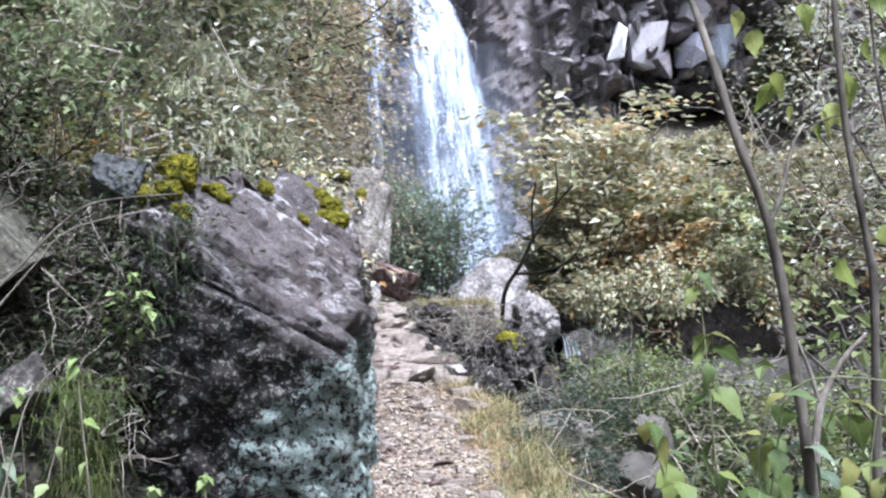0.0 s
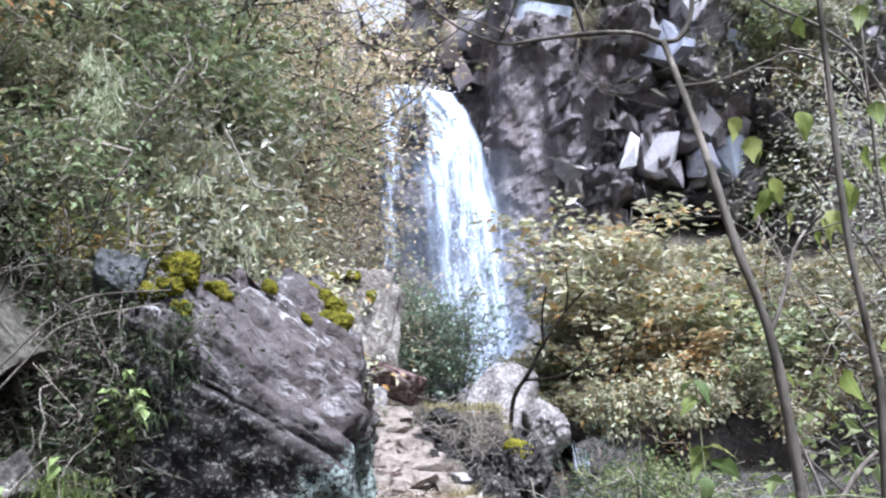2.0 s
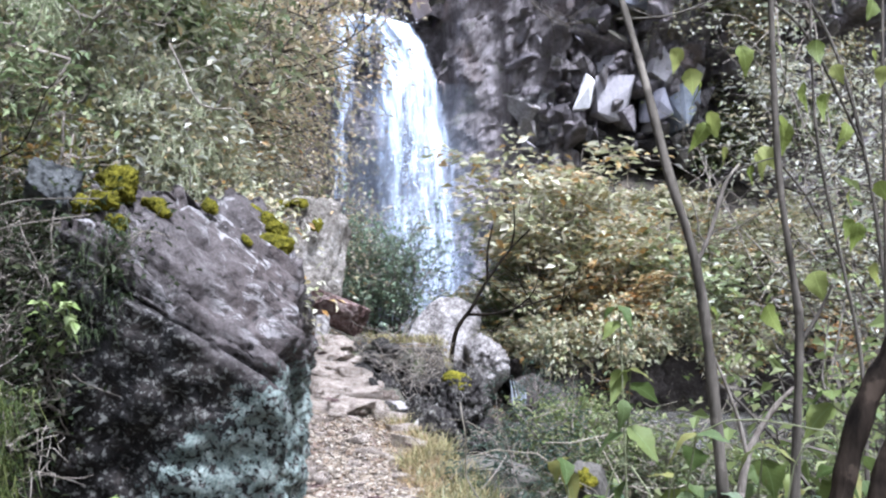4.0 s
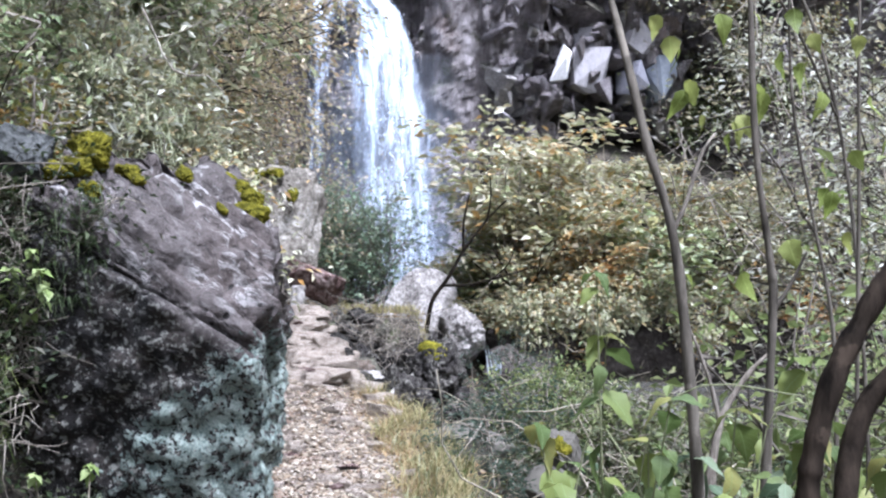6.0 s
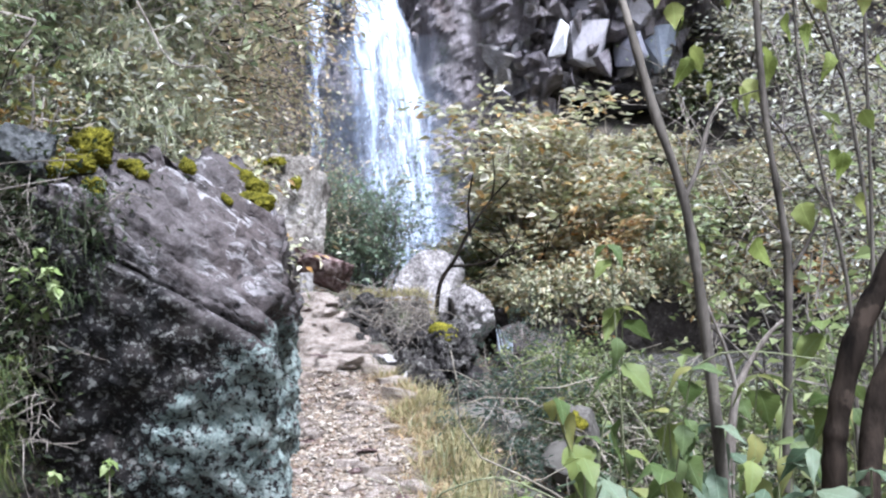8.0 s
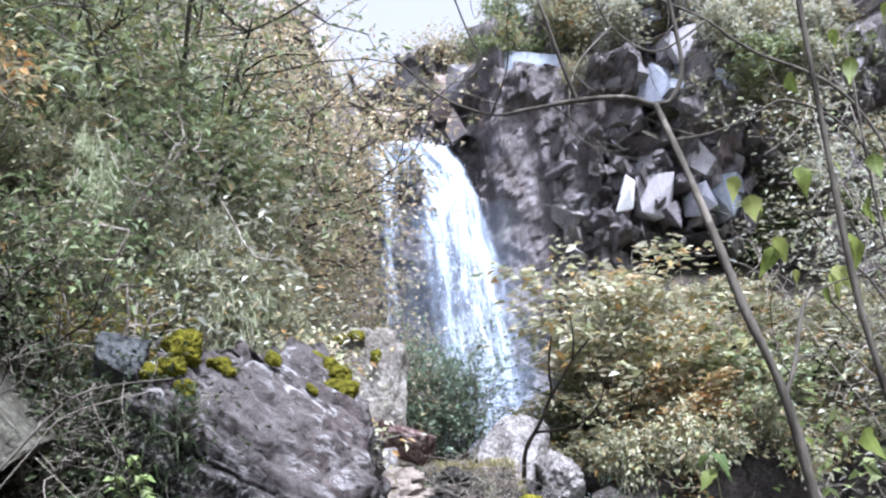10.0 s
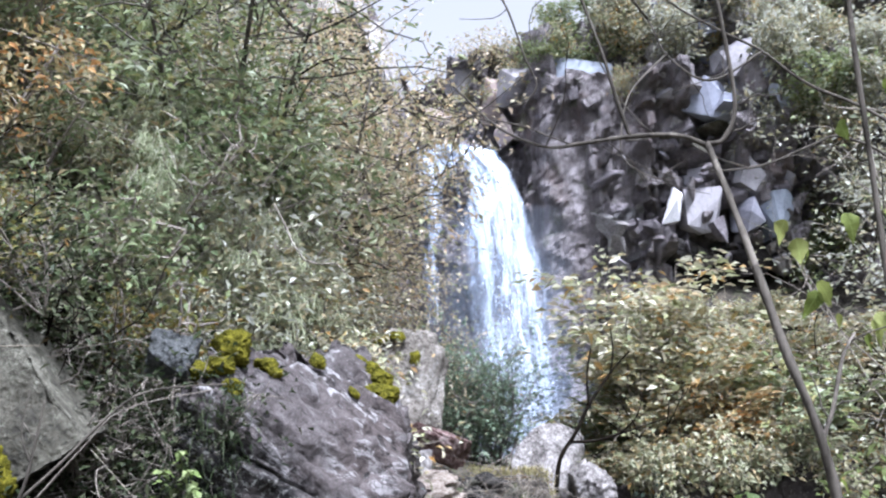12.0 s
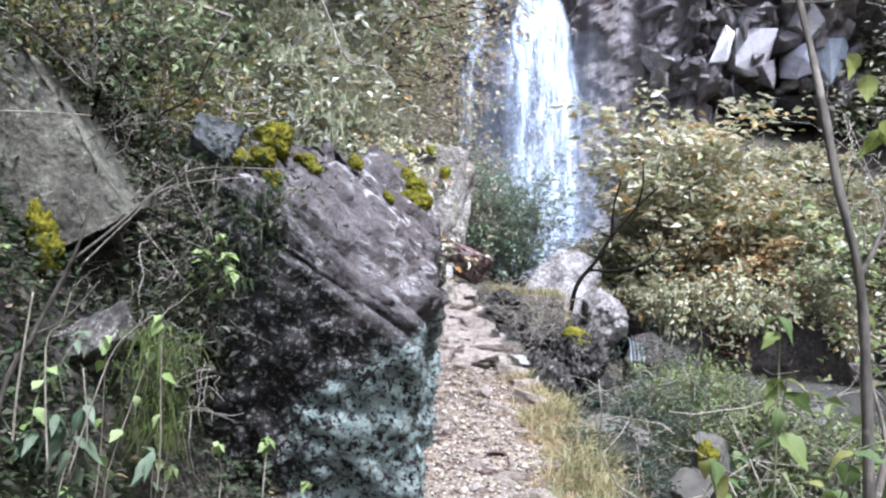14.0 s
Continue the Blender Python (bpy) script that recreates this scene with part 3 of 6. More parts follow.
def trail_z(y):
    return 0.70 + 0.128 * (min(y, 12.0) - 7.76)


def land(x, y):
    """Height of the ground."""
    ze = trail_z(y)
    yt = min(max(y, -6.0), 11.5)
    left, right = trail_mid(yt) - trail_half(yt), trail_mid(yt) + trail_half(yt)
    left -= 1.5 * ease(11.5, 20, y)
    bed = -0.45 + 0.06 * (y - 2) if y < 9 else -0.03
    bed = bed + (1.15 - bed) * ease(12.5, 16.0, y) * (1 - ease(1.6, 2.4, x))
    if x < left:
        d = left - x
        start = 0.85 - 0.65 * ease(5.6, 7.0, y)
        over = max(0.0, d - start)
        z = ze + (0.02 + 0.23 * ease(5.6, 7.0, y)) * min(d, start) + 2.3 * min(over, 0.5) + 1.05 * max(0.0, over - 0.5)
        z = min(z, ze + 9 + 0.35 * max(0, d - 8))
    else:
        d = x - right
        fall = 1.5 - 1.15 * ease(6.6, 7.8, y)
        z = ze + (bed - ze) * ease(0.0, fall, d) if d > 0 else ze
        ledge = ease(10.2, 10.5, y + 0.12 * math.sin(x * 7)) * (1 - ease(12.6, 14.5, y)) * (1 - ease(0.80, 1.10, x))
        z += (max(z, 1.13) - z) * ledge
        # far bank across the pool, climbing to the foot of the cliff
        bank = ease(13.9, 14.5, y + 0.25 * math.sin(x * 1.7)) * 1.1 + 0.62 * max(0.0, y - 14.5)
        z = z + min(bank, 5.0) * ease(1.7, 2.6, x)
        side = x - (3.2 + 0.32 * max(0.0, y - 1))
        if side > 0:
            z += min(0.75 * side, 12)
    return z + 0.05 * fbm(x * 1.1, y * 1.1, 3.0) + (0.25 * fbm(x * 0.35, y * 0.35, 7.0) if x < left - 1.2 or x > right + 2 else 0)


def build_ground():
    def axis(lo, hi, step, far):
        near = list(np.arange(lo, hi + 1e-6, step))
        reach, d = [], step
        while not reach or reach[-1] < far:
            d *= 1.35
            reach.append((reach[-1] if reach else 0) + d)
        return [lo - r for r in reversed(reach)] + near + [hi + r for r in reach]

    xs, ys = axis(-6, 8, 0.11, 1600), axis(-2, 20, 0.11, 1600)
    verts = [(x, y, land(x, y) - 0.02) for y in ys for x in xs]
    w = len(xs)
    s = Shape()
    s.add(verts, [(j * w + i, j * w + i + 1, (j + 1) * w + i + 1, (j + 1) * w + i) for j in range(len(ys) - 1) for i in range(w - 1)])
    tagged(piece("ground", s, SOIL, smooth=True), "dark soil slope with leaf litter and moss", "ground", kind="structure")


def trail_edge(y):
    return trail_half(y) + 0.05 * fbm(y * 1.5, 1, 2)


def trail_top(x, y):
    """Height of the worn trail surface, stepped where it climbs."""
    u = min(1.0, max(-1.0, (x - trail_mid(y)) / trail_edge(y)))
    steps = 0.04 * math.sin(y * 9 + 2 * u) * ease(8, 9.5, y)
    return trail_z(y) + 0.035 * (1 - u ** 4) - 0.10 * max(0, abs(u) - 0.85) / 0.15 + 0.04 * fbm(x * 3, y * 3, 1) + 0.02 * fbm(x * 12, y * 12, 4) + steps


def build_trail():
    s = Shape()
    ys = np.arange(-2.0, 11.6, 0.05)
    cols = 21
    verts = []
    for y in ys:
        for k in range(cols):
            x = trail_mid(y) + (-1 + 2 * k / (cols - 1)) * trail_edge(y)
            verts.append((x, y, trail_top(x, y)))
    s.add(verts, [(j * cols + k, j * cols + k + 1, (j + 1) * cols + k + 1, (j + 1) * cols + k) for j in range(len(ys) - 1) for k in range(cols - 1)])
    trail = piece("trail_path", s, TRAIL, smooth=True)
    return tagged(trail, "pinkish stony dirt footpath climbing along the bank", "path", kind="structure")


# ---- cliff and waterfall ----
def cliff_top(x):
    z = float(np.interp(x, (-9, -5.5, -3.2, -2.3, -1.7, -1.3, -0.9, -0.1, 0.5, 1.3, 3.2, 6, 9), (15.0, 14.0, 12.0, 10.8, 9.7, 9.5, 9.9, 10.3, 10.4, 10.5, 11.0, 11.8, 13.4)))
    return z + 0.22 * fbm(x * 1.3, 3, 9)


def cliff_y(x, z):
    y = 21.3
    y -= 1.1 * ease(0.7, 1.5, x)                       # right buttress stands forward of the fall
    y -= 5.5 * ease(7.0, 16, x) + 3.5 * ease(-2.0, -4.2, x) + 6 * ease(-5, -14, x)
    y += 0.5 * ease(7.6, 8.3, z) * ease(-2.2, -1.6, x) * (1 - ease(0.6, 1.3, x))   # channel above the lip
    hollow = ease(3.3, 4.0, x) * (1 - ease(5.9, 6.6, x)) * ease(2.6, 3.2, z) * (1 - ease(4.9, 5.3, z))
    y += 1.9 * hollow
    y += 0.7 * ease(9.1, 9.5, z) * ease(1.2, 2.0, x)   # ledge with plants
    y -= 0.35 * ease(7.2, 7.5, z) * ease(2.5, 3.6, x) * (1 - ease(9.0, 9.3, z))
    calm = 1 - 0.72 * ease(0.8, 1.3, x) * (1 - ease(3.0, 3.6, x))   # the brown wall beside the fall is flatter
    d, pts = noise.voronoi(Vector((x * 1.1 + 0.2 * fbm(x, z, 1), z * 0.30 + 0.2 * fbm(x, z, 5), 2.0)))
    y += calm * (0.75 * (noise.cell(pts[0] * 7.3) - 0.5) * ease(0.0, 0.12, d[1] - d[0]))
    d, pts = noise.voronoi(Vector((x * 2.0, z * 1.1, 8.0)))
    y += calm * 0.34 * (noise.cell(pts[0] * 5.1) - 0.5) * ease(0.0, 0.1, d[1] - d[0])
    d, pts = noise.voronoi(Vector((x * 4.5, z * 2.6, 3.0)))
    y += calm * 0.14 * (noise.cell(pts[0] * 4.7) - 0.5)
    return y + 0.18 * fbm(x * 0.8, z * 0.5, 4) + 0.05 * fbm(x * 3, z * 2, 6) + 0.02 * fbm(x * 9, z * 7, 2)


def build_cliff():
    s = Shape()
    xs = np.concatenate([np.arange(-30, -5, 0.5), np.arange(-5, 9, 0.085), np.arange(9, 30, 0.5)])
    rows = 150
    verts = []
    for x in xs:
        top = cliff_top(x)
        for j in range(rows):
            z = -0.6 + (top + 0.6) * j / (rows - 1)
            verts.append((x, cliff_y(x, z), z))
        back = verts[-1]
        for k in range(1, 6):
            verts.append((x, back[1] + 2.5 * k * k, back[2] + 0.25 * k + 0.3 * fbm(x, k, 2)))
    n = rows + 5
    s.add(verts, [(i * n + j, (i + 1) * n + j, (i + 1) * n + j + 1, i * n + j + 1) for i in range(len(xs) - 1) for j in range(n - 1)])
    cliff = piece("cliff_wall", s, CLIFF)
    return tagged(cliff, "dark broken volcanic cliff stained brown and grey", "cliff", kind="structure")


def curtain(edges, y_top, y_foot, seed, columns=44, rows=100):
    """One sheet of falling water between two edge lines, rows of (z, left x, right x) from lip to foot."""
    me = bpy.data.meshes.new("curtain")
    verts, faces, uvs = [], [], []
    zs, lefts, rights = ([e[k] for e in edges] for k in range(3))
    for j in range(rows):
        t = j / (rows - 1)
        z = zs[0] + (zs[-1] - zs[0]) * t ** 1.1
        left = float(np.interp(-z, [-v for v in zs], lefts))
        right = float(np.interp(-z, [-v for v in zs], rights))
        for i in range(columns):
            u = i / (columns - 1)
            y = y_top + 0.9 * (1 - ease(0, 0.10, t)) + (y_foot - y_top) * t - 0.22 * math.sin(u * math.pi)
            y += 0.13 * fbm(u * 5 + seed, t * 1.2, seed) + 0.05 * fbm(u * 22 + seed, t * 3, 2)
            verts.append((left + u * (right - left) + 0.07 * fbm(t * 4, u * 6, seed), y, z))
            uvs.append((u, 1 - t))
    for j in range(rows - 1):
        for i in range(columns - 1):
            faces.append((j * columns + i, j * columns + i + 1, (j + 1) * columns + i + 1, (j + 1) * columns + i))
    me.from_pydata(verts, [], faces)
    layer = me.uv_layers.new(name="flow")
    layer.data.foreach_set("uv", [c for f in faces for k in f for c in uvs[k]])
    me.polygons.foreach_set("use_smooth", [True] * len(faces))
    return me


def build_waterfall():
    fall = new("waterfall")
    fall.location = (0.8, 20.3, 1.2)
    here = Matrix.Translation(fall.location).inverted()
    main = [(7.90, -1.0, 0.22), (7.6, -0.92, 0.46), (7.05, -0.75, 0.72), (6.4, -0.62, 0.95), (5.8, -0.56, 1.12), (5.0, -0.52, 1.30), (4.2, -0.42, 1.46), (3.4, -0.2, 1.54), (2.4, 0.28, 1.58), (1.1, 0.5, 1.66)]
    inner = [(7.82, -0.80, 0.20), (7.05, -0.62, 0.70), (6.2, -0.48, 0.98), (4.8, -0.36, 1.32), (3.4, 0.0, 1.48), (2.4, 0.36, 1.55), (1.1, 0.55, 1.62)]
    crest = [(7.86, -1.30, 0.20), (7.5, -1.10, 0.46), (7.15, -0.78, 0.66), (6.4, -0.50, 0.92), (5.0, -0.42, 1.22)]
    side = [(7.70, -1.45, -0.75), (7.0, -1.38, -0.78), (6.3, -1.32, -0.84), (5.2, -1.28, -0.9), (3.8, -1.2, -0.9)]
    over = [(7.80, -1.55, -0.10), (7.45, -1.48, -0.35), (6.7, -1.38, -0.70)]
    for name, mat, args in (
        ("main_curtain", WATER_THIN, (main, 20.7, 20.0, 3)),
        ("inner_curtain", WATER_MAIN, (inner, 20.5, 19.8, 11)),
        ("crest", WATER_MAIN, (crest, 20.4, 20.2, 17)),
        ("side_curtain", WATER_MAIN, (side, 20.35, 20.2, 23)),
        ("side_crest", WATER_MAIN, (over, 20.25, 20.2, 29)),
        ("mist", MIST, ([(6.4, -1.5, 1.8), (1.0, -1.2, 2.6)], 19.4, 18.8, 31)),
        ("mist", MIST, ([(3.4, -0.1, 1.7), (1.0, -0.4, 2.2)], 18.3, 18.0, 37)),
    ):
        me = curtain(*args)
        me.materials.append(mat)
        ob = new(name, me)
        ob.parent = fall
        ob.matrix_parent_inverse = here
    rng = np.random.default_rng(5)
    s = Shape()
    n = 900
    t = rng.uniform(0.05, 1, n)
    pos = np.stack([-0.2 + 1.15 * t ** 0.8 + rng.normal(0, 0.26 + 0.10 * t, n), 20.2 - 0.5 * t + rng.normal(0, 0.25, n), 8 - 6.9 * t ** 1.1], 1)
    s.leaves(pos, np.stack([rng.normal(0, 0.08, n), rng.normal(0, 0.08, n), -np.ones(n)], 1), 0.07, 0.22, rng)
    drops = piece("water_spray", s, WATER_SOLID, fall)
    drops.matrix_parent_inverse = here
    drops["kind"] = "stuff"
    tagged(fall, "white waterfall pouring over the cliff in strands", "waterfall")


# ---- plants ----
def bend(rng, start, heading, length, steps, wander=0.25, lift=0.0):
    pts, d = [np.array(start, float)], np.array(heading, float)
    d /= np.linalg.norm(d)
    for _ in range(steps):
        d = d + rng.normal(0, wander, 3) + (0, 0, lift)
        d /= np.linalg.norm(d)
        pts.append(pts[-1] + d * length / steps)
    return pts


def shrub(name, seed, height, spread, stems, twigs, per_twig, leaf, mat, bark, width=0.45, droop=-0.15, radius=0.016, jitter=0.07, tiered=False):
    """A shrub at the origin: bare limbs as one part, its crown of single leaves as another."""
    rng = np.random.default_rng(seed)
    base, wood, twig, crown = new(name), Shape(), Shape(), Shape()
    for _ in range(stems):
        a = rng.uniform(0, 6.283)
        lean = rng.uniform(0.2, 1.0) * spread / height
        L = height * rng.uniform(0.7, 1.1)
        stem = bend(rng, (0, 0, -0.1), (lean * math.cos(a), lean * math.sin(a), 1), L, 7, 0.13)
        wood.tube(stem, radius, radius * 0.3, 5)
        for _ in range(twigs):
            i = rng.integers(2, 8)
            a = rng.uniform(0, 6.283)
            rise = rng.uniform(-0.12, 0.24) if tiered else rng.uniform(-0.2, 0.7)
            tw = bend(rng, stem[i], (math.cos(a), math.sin(a), rise), height * rng.uniform(0.22, 0.5), 4, 0.22 if tiered else 0.3)
            twig.tube(tw, radius * 0.35, radius * 0.12, 3)
            pts = np.array(tw)
            k = rng.uniform(0.3, 4, per_twig)
            i0 = np.clip(k.astype(int), 0, 3)
            f = (k - i0)[:, None]
            p = pts[i0] * (1 - f) + pts[i0 + 1] * f + rng.normal(0, jitter, (per_twig, 3)) * (1, 1, 0.5 if tiered else 1)
            h = rng.normal(0, 0.6, (per_twig, 3)) + (pts[-1] - pts[0]) / height * 2 + (0, 0, droop)
            if tiered:
                h = h * (1, 1, 0.42)
            crown.leaves(p, h, leaf, width, rng)
    piece("trunk", wood, bark, base, smooth=True)
    piece("twig", twig, bark, base)["kind"] = "stuff"
    piece("crown", crown, mat, base)
    return base


def scatter(proto, spots, label, category, group, rng, scale=(0.8, 1.25), tilt=12):
    """Copies of a plant, one per spot; the pattern plant itself takes the first spot."""
    tagged(proto, label, category, group)
    for i, (x, y, z) in enumerate(spots):
        k = rng.uniform(*scale)
        m = pose(x, y, z, rng.uniform(-tilt, tilt), rng.uniform(-tilt, tilt), rng.uniform(0, 360)) @ Matrix.Diagonal((k, k, k * rng.uniform(0.9, 1.15), 1))
        if i == 0:
            first = m
        else:
            copy_thing(proto, m)
    proto.matrix_basis = first


build_ground()
TRAIL_OB = build_trail()
CLIFF_OB = build_cliff()
CASCADE = Nodes("broken_water").done((0.13, 0.15, 0.165), 0.4, None, 0.5)
WATER_SOLID = Nodes("water_drop").done((0.93, 0.95, 0.98), 0.3, None, 0.5)
build_waterfall()

# pool below the path
s = Shape()
ring = [(4.4 + 2.7 * math.cos(a) + 0.25 * math.sin(3 * a), 11.9 + 2.5 * math.sin(a) + 0.2 * math.cos(5 * a), 0.25) for a in np.linspace(0, 6.283, 60, endpoint=False)]
s.add([(4.4, 11.9, 0.25)] + ring, [(0, 1 + i, 1 + (i + 1) % 60) for i in range(60)])
tagged(piece("pool_water", s, POOL), "shallow grey-brown stream pool with foam", "water", kind="structure")
cascade = new("small_cascade")
for k in range(6):   # thin strands side by side
    x, d = 1.57 + 0.03 * k + 0.012 * math.sin(5 * k), 0.06 * math.sin(2.3 * k)
    s = Shape()
    s.tube([(x + 0.03 * t * math.sin(k), 10.95 - 0.35 * t + d, 0.82 + 0.04 * math.sin(1.7 * k) - (0.24 + 0.10 * math.sin(3.1 * k)) * t ** 1.6) for t in np.linspace(0, 1, 7)], 0.003, 0.012, 5, 1.2)
    piece("strand", s, CASCADE, cascade, smooth=True)
tagged(cascade, "little white cascade spilling into the stream pool", "cascade")

# ---- rocks ----
BC = Vector((-0.95, 6.15, 1.05))
def toward(nrm, point):
    n = Vector(nrm).normalized()
    return n, n.dot(Vector(point) - BC)
def build_boulder():
    """The big mossy boulder beside the path: a sloping slab above an overhanging front."""
    bm = bmesh.new()
    bmesh.ops.create_icosphere(bm, subdivisions=7, radius=2.0)
    flat = [toward((0.61, -0.27, 0.745), (-0.60, 5.90, 1.975)), toward((0.06, -0.96, -0.22), (-0.4, 5.0, 1.30)),
            toward((0.99, 0.06, 0.05), (-0.115, 5.5, 1.25)), toward((-0.80, 0.36, 0.48), (-0.75, 5.95, 2.10)),
            toward((-0.85, -0.30, 0.30), (-1.16, 5.3, 1.75)), toward((0.1, 1, 0.1), (-0.6, 7.1, 1.2)), toward((0, 0, -1), (0, 0, -0.1)),
            toward((0.80, -0.50, 0.20), (-0.13, 5.14, 1.2)), toward((0.40, -0.78, 0.48), (-0.42, 5.10, 1.47)), toward((0.82, 0.30, 0.50), (-0.31, 6.4, 1.91))]
    for v in bm.verts:
        p = v.co.copy()
        for _ in range(5):
            for nrm, d in flat:
                over = p.dot(nrm) - d
                if over > 0:
                    p -= nrm * over
        w = p + BC
        out = v.co.normalized()
        bedding = (w.x * 0.55 + w.y * 0.1 + w.z * 0.8) * 9 + 1.3 * fbm(w.x, w.y, w.z, 2)
        slab = ease(0.90, 1.04, w.z + 0.70 * w.x)
        layers = 0.01 * slab + (0.012 + 0.045 * slab) * ((1 - bedding % 1.0) ** 0.5 - 0.5) * ease(-0.5, 0.2, fbm(w.x * 1.7 + 4, w.y * 1.7, w.z * 1.7))
        low = 1 - slab
        p += out * (0.045 * fbm(w.x * 1.8, w.y * 1.8, w.z * 1.8) + (0.018 + 0.04 * low) * fbm(w.x * 6, w.y * 6, w.z * 6) + (0.007 + 0.016 * low) * fbm(w.x * 17, w.y * 17, w.z * 17, 3) + layers)
        along, across = 0.82 * w.x - 0.57 * w.z, 0.46 * w.x + 0.60 * w.y + 0.66 * w.z
        scale_gap, plates = noise.voronoi(Vector((along * 2.4, across * 6.5, w.y * 1.5)))
        p += out * slab * (0.05 * ease(0.0, 0.22, scale_gap[1] - scale_gap[0]) - 0.03 + 0.05 * (noise.cell(plates[0] * 6.1) - 0.5))
        gap = noise.voronoi(Vector((w.x * 2.2, w.y * 2.2, w.z * 3.4)))[0]
        p -= out * 0.035 * (1 - ease(0.0, 0.12, gap[1] - gap[0])) * ease(-0.2, 0.3, fbm(w.x * 2, w.y * 2, w.z * 2 + 5))
        v.co = p + BC
    me = bpy.data.meshes.new("boulder")
    bm.to_mesh(me)
    bm.free()
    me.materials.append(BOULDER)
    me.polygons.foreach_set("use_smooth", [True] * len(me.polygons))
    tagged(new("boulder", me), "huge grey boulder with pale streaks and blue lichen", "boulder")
build_boulder()


rock("upright_rock", WEATHERED, (-0.98, 12.9, 2.1), (0.86, 0.60, 1.15), 21, (0, 4, 12), "tall pale weathered rock with mossy top", "rock", sub=5, rough=0.06, cuts=5,
     planes=[((1, -0.35, 0.10), 0.62), ((0.75, -0.75, -0.15), 0.62), ((0.1, -1, 0.1), 0.55), ((0, 0, 1), 0.70), ((0.7, 0, 0.7), 0.84)])
rock("fallen_rock", RED_ROCK, (-0.36, 11.62, 1.50), (0.46, 0.40, 0.26), 33, (-6, 20, 6), "reddish broken rock leaning at the trail end", "rock", cuts=8, sub=5, rough=0.06,
     planes=[((0, -0.25, 1), 0.55), ((0.1, -1, -0.55), 0.45), ((1, -0.35, 0.1), 0.72), ((-1, -0.2, 0.1), 0.75)])
rock("trail_block", PALE_ROCK, (-0.47, 11.0, 1.30), (0.13, 0.14, 0.24), 41, (0, 0, 8), "square pale stone block beside the trail end", "rock", cuts=2, rough=0.03, planes=[((0, 0, 1), 0.6), ((1, 0, 0), 0.55), ((0, -1, 0), 0.6), ((-1, 0, 0), 0.55)])
rock("white_rock", STREAM_ROCK, (1.05, 14.1, 1.1), (0.62, 0.45, 0.72), 52, (0, 28, 10), "pale angular rock beside the stream", "rock", cuts=5, rough=0.04, sub=5, planes=[((-0.2, -0.6, 0.8), 0.50), ((-0.9, -0.6, 0.1), 0.50), ((0.7, -0.5, 0.5), 0.55)])
rock("white_rock", STREAM_ROCK, (1.58, 13.7, 0.80), (0.46, 0.42, 0.48), 57, (10, 12, 60), "rounded pale rock beside the stream", "rock", rough=0.07, sub=5, crumble=0.05)
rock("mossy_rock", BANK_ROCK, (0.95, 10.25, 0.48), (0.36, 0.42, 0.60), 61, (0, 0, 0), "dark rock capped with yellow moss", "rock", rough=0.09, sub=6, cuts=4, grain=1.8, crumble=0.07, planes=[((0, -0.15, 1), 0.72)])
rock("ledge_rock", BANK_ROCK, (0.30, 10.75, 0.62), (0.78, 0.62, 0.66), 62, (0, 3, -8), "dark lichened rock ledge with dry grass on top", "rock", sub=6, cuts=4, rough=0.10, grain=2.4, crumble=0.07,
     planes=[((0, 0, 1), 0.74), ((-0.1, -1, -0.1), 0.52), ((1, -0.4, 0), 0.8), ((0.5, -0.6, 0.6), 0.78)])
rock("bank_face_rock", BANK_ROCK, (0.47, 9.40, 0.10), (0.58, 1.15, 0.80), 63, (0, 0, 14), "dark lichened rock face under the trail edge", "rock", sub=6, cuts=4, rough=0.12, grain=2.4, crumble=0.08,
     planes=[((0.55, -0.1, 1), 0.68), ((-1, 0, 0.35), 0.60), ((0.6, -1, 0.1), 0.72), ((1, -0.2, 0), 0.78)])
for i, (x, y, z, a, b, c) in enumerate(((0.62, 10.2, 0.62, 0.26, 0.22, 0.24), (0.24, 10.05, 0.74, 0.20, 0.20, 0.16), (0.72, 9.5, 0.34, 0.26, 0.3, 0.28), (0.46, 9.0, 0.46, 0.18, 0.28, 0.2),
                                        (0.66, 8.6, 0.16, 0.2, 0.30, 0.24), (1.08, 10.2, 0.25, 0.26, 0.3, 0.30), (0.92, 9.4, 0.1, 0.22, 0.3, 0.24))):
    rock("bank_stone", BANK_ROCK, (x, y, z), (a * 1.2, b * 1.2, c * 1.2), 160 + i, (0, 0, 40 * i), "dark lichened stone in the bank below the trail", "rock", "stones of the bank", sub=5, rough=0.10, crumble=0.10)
rock("edge_stone", PALE_ROCK, (0.40, 8.35, 0.66), (0.20, 0.26, 0.15), 79, (4, 10, 20), "pale stone at the broken edge of the trail", "rock", sub=5, cuts=6, rough=0.05, crumble=0.03)
rock("edge_stone", TAN_ROCK, (0.29, 8.95, 0.77), (0.17, 0.26, 0.13), 80, (0, 8, 10), "brown stone at the broken edge of the trail", "rock", sub=5, cuts=6, rough=0.05, crumble=0.04)
rock("flat_slab", SLAB_FACE, (1.06, 7.30, 0.36), (0.36, 0.30, 0.26), 75, (5, 8, 25), "flat grey slab below the trail", "rock", cuts=4, rough=0.04, planes=[((0, -0.15, 1), 0.55), ((-0.2, -1, 0), 0.6)])
rock("flat_slab", SLAB_FACE, (1.44, 6.08, 0.38), (0.20, 0.20, 0.20), 77, (14, 34, 40), "tilted grey slab below the trail", "rock", planes=[((0, 0, 1), 0.5)])
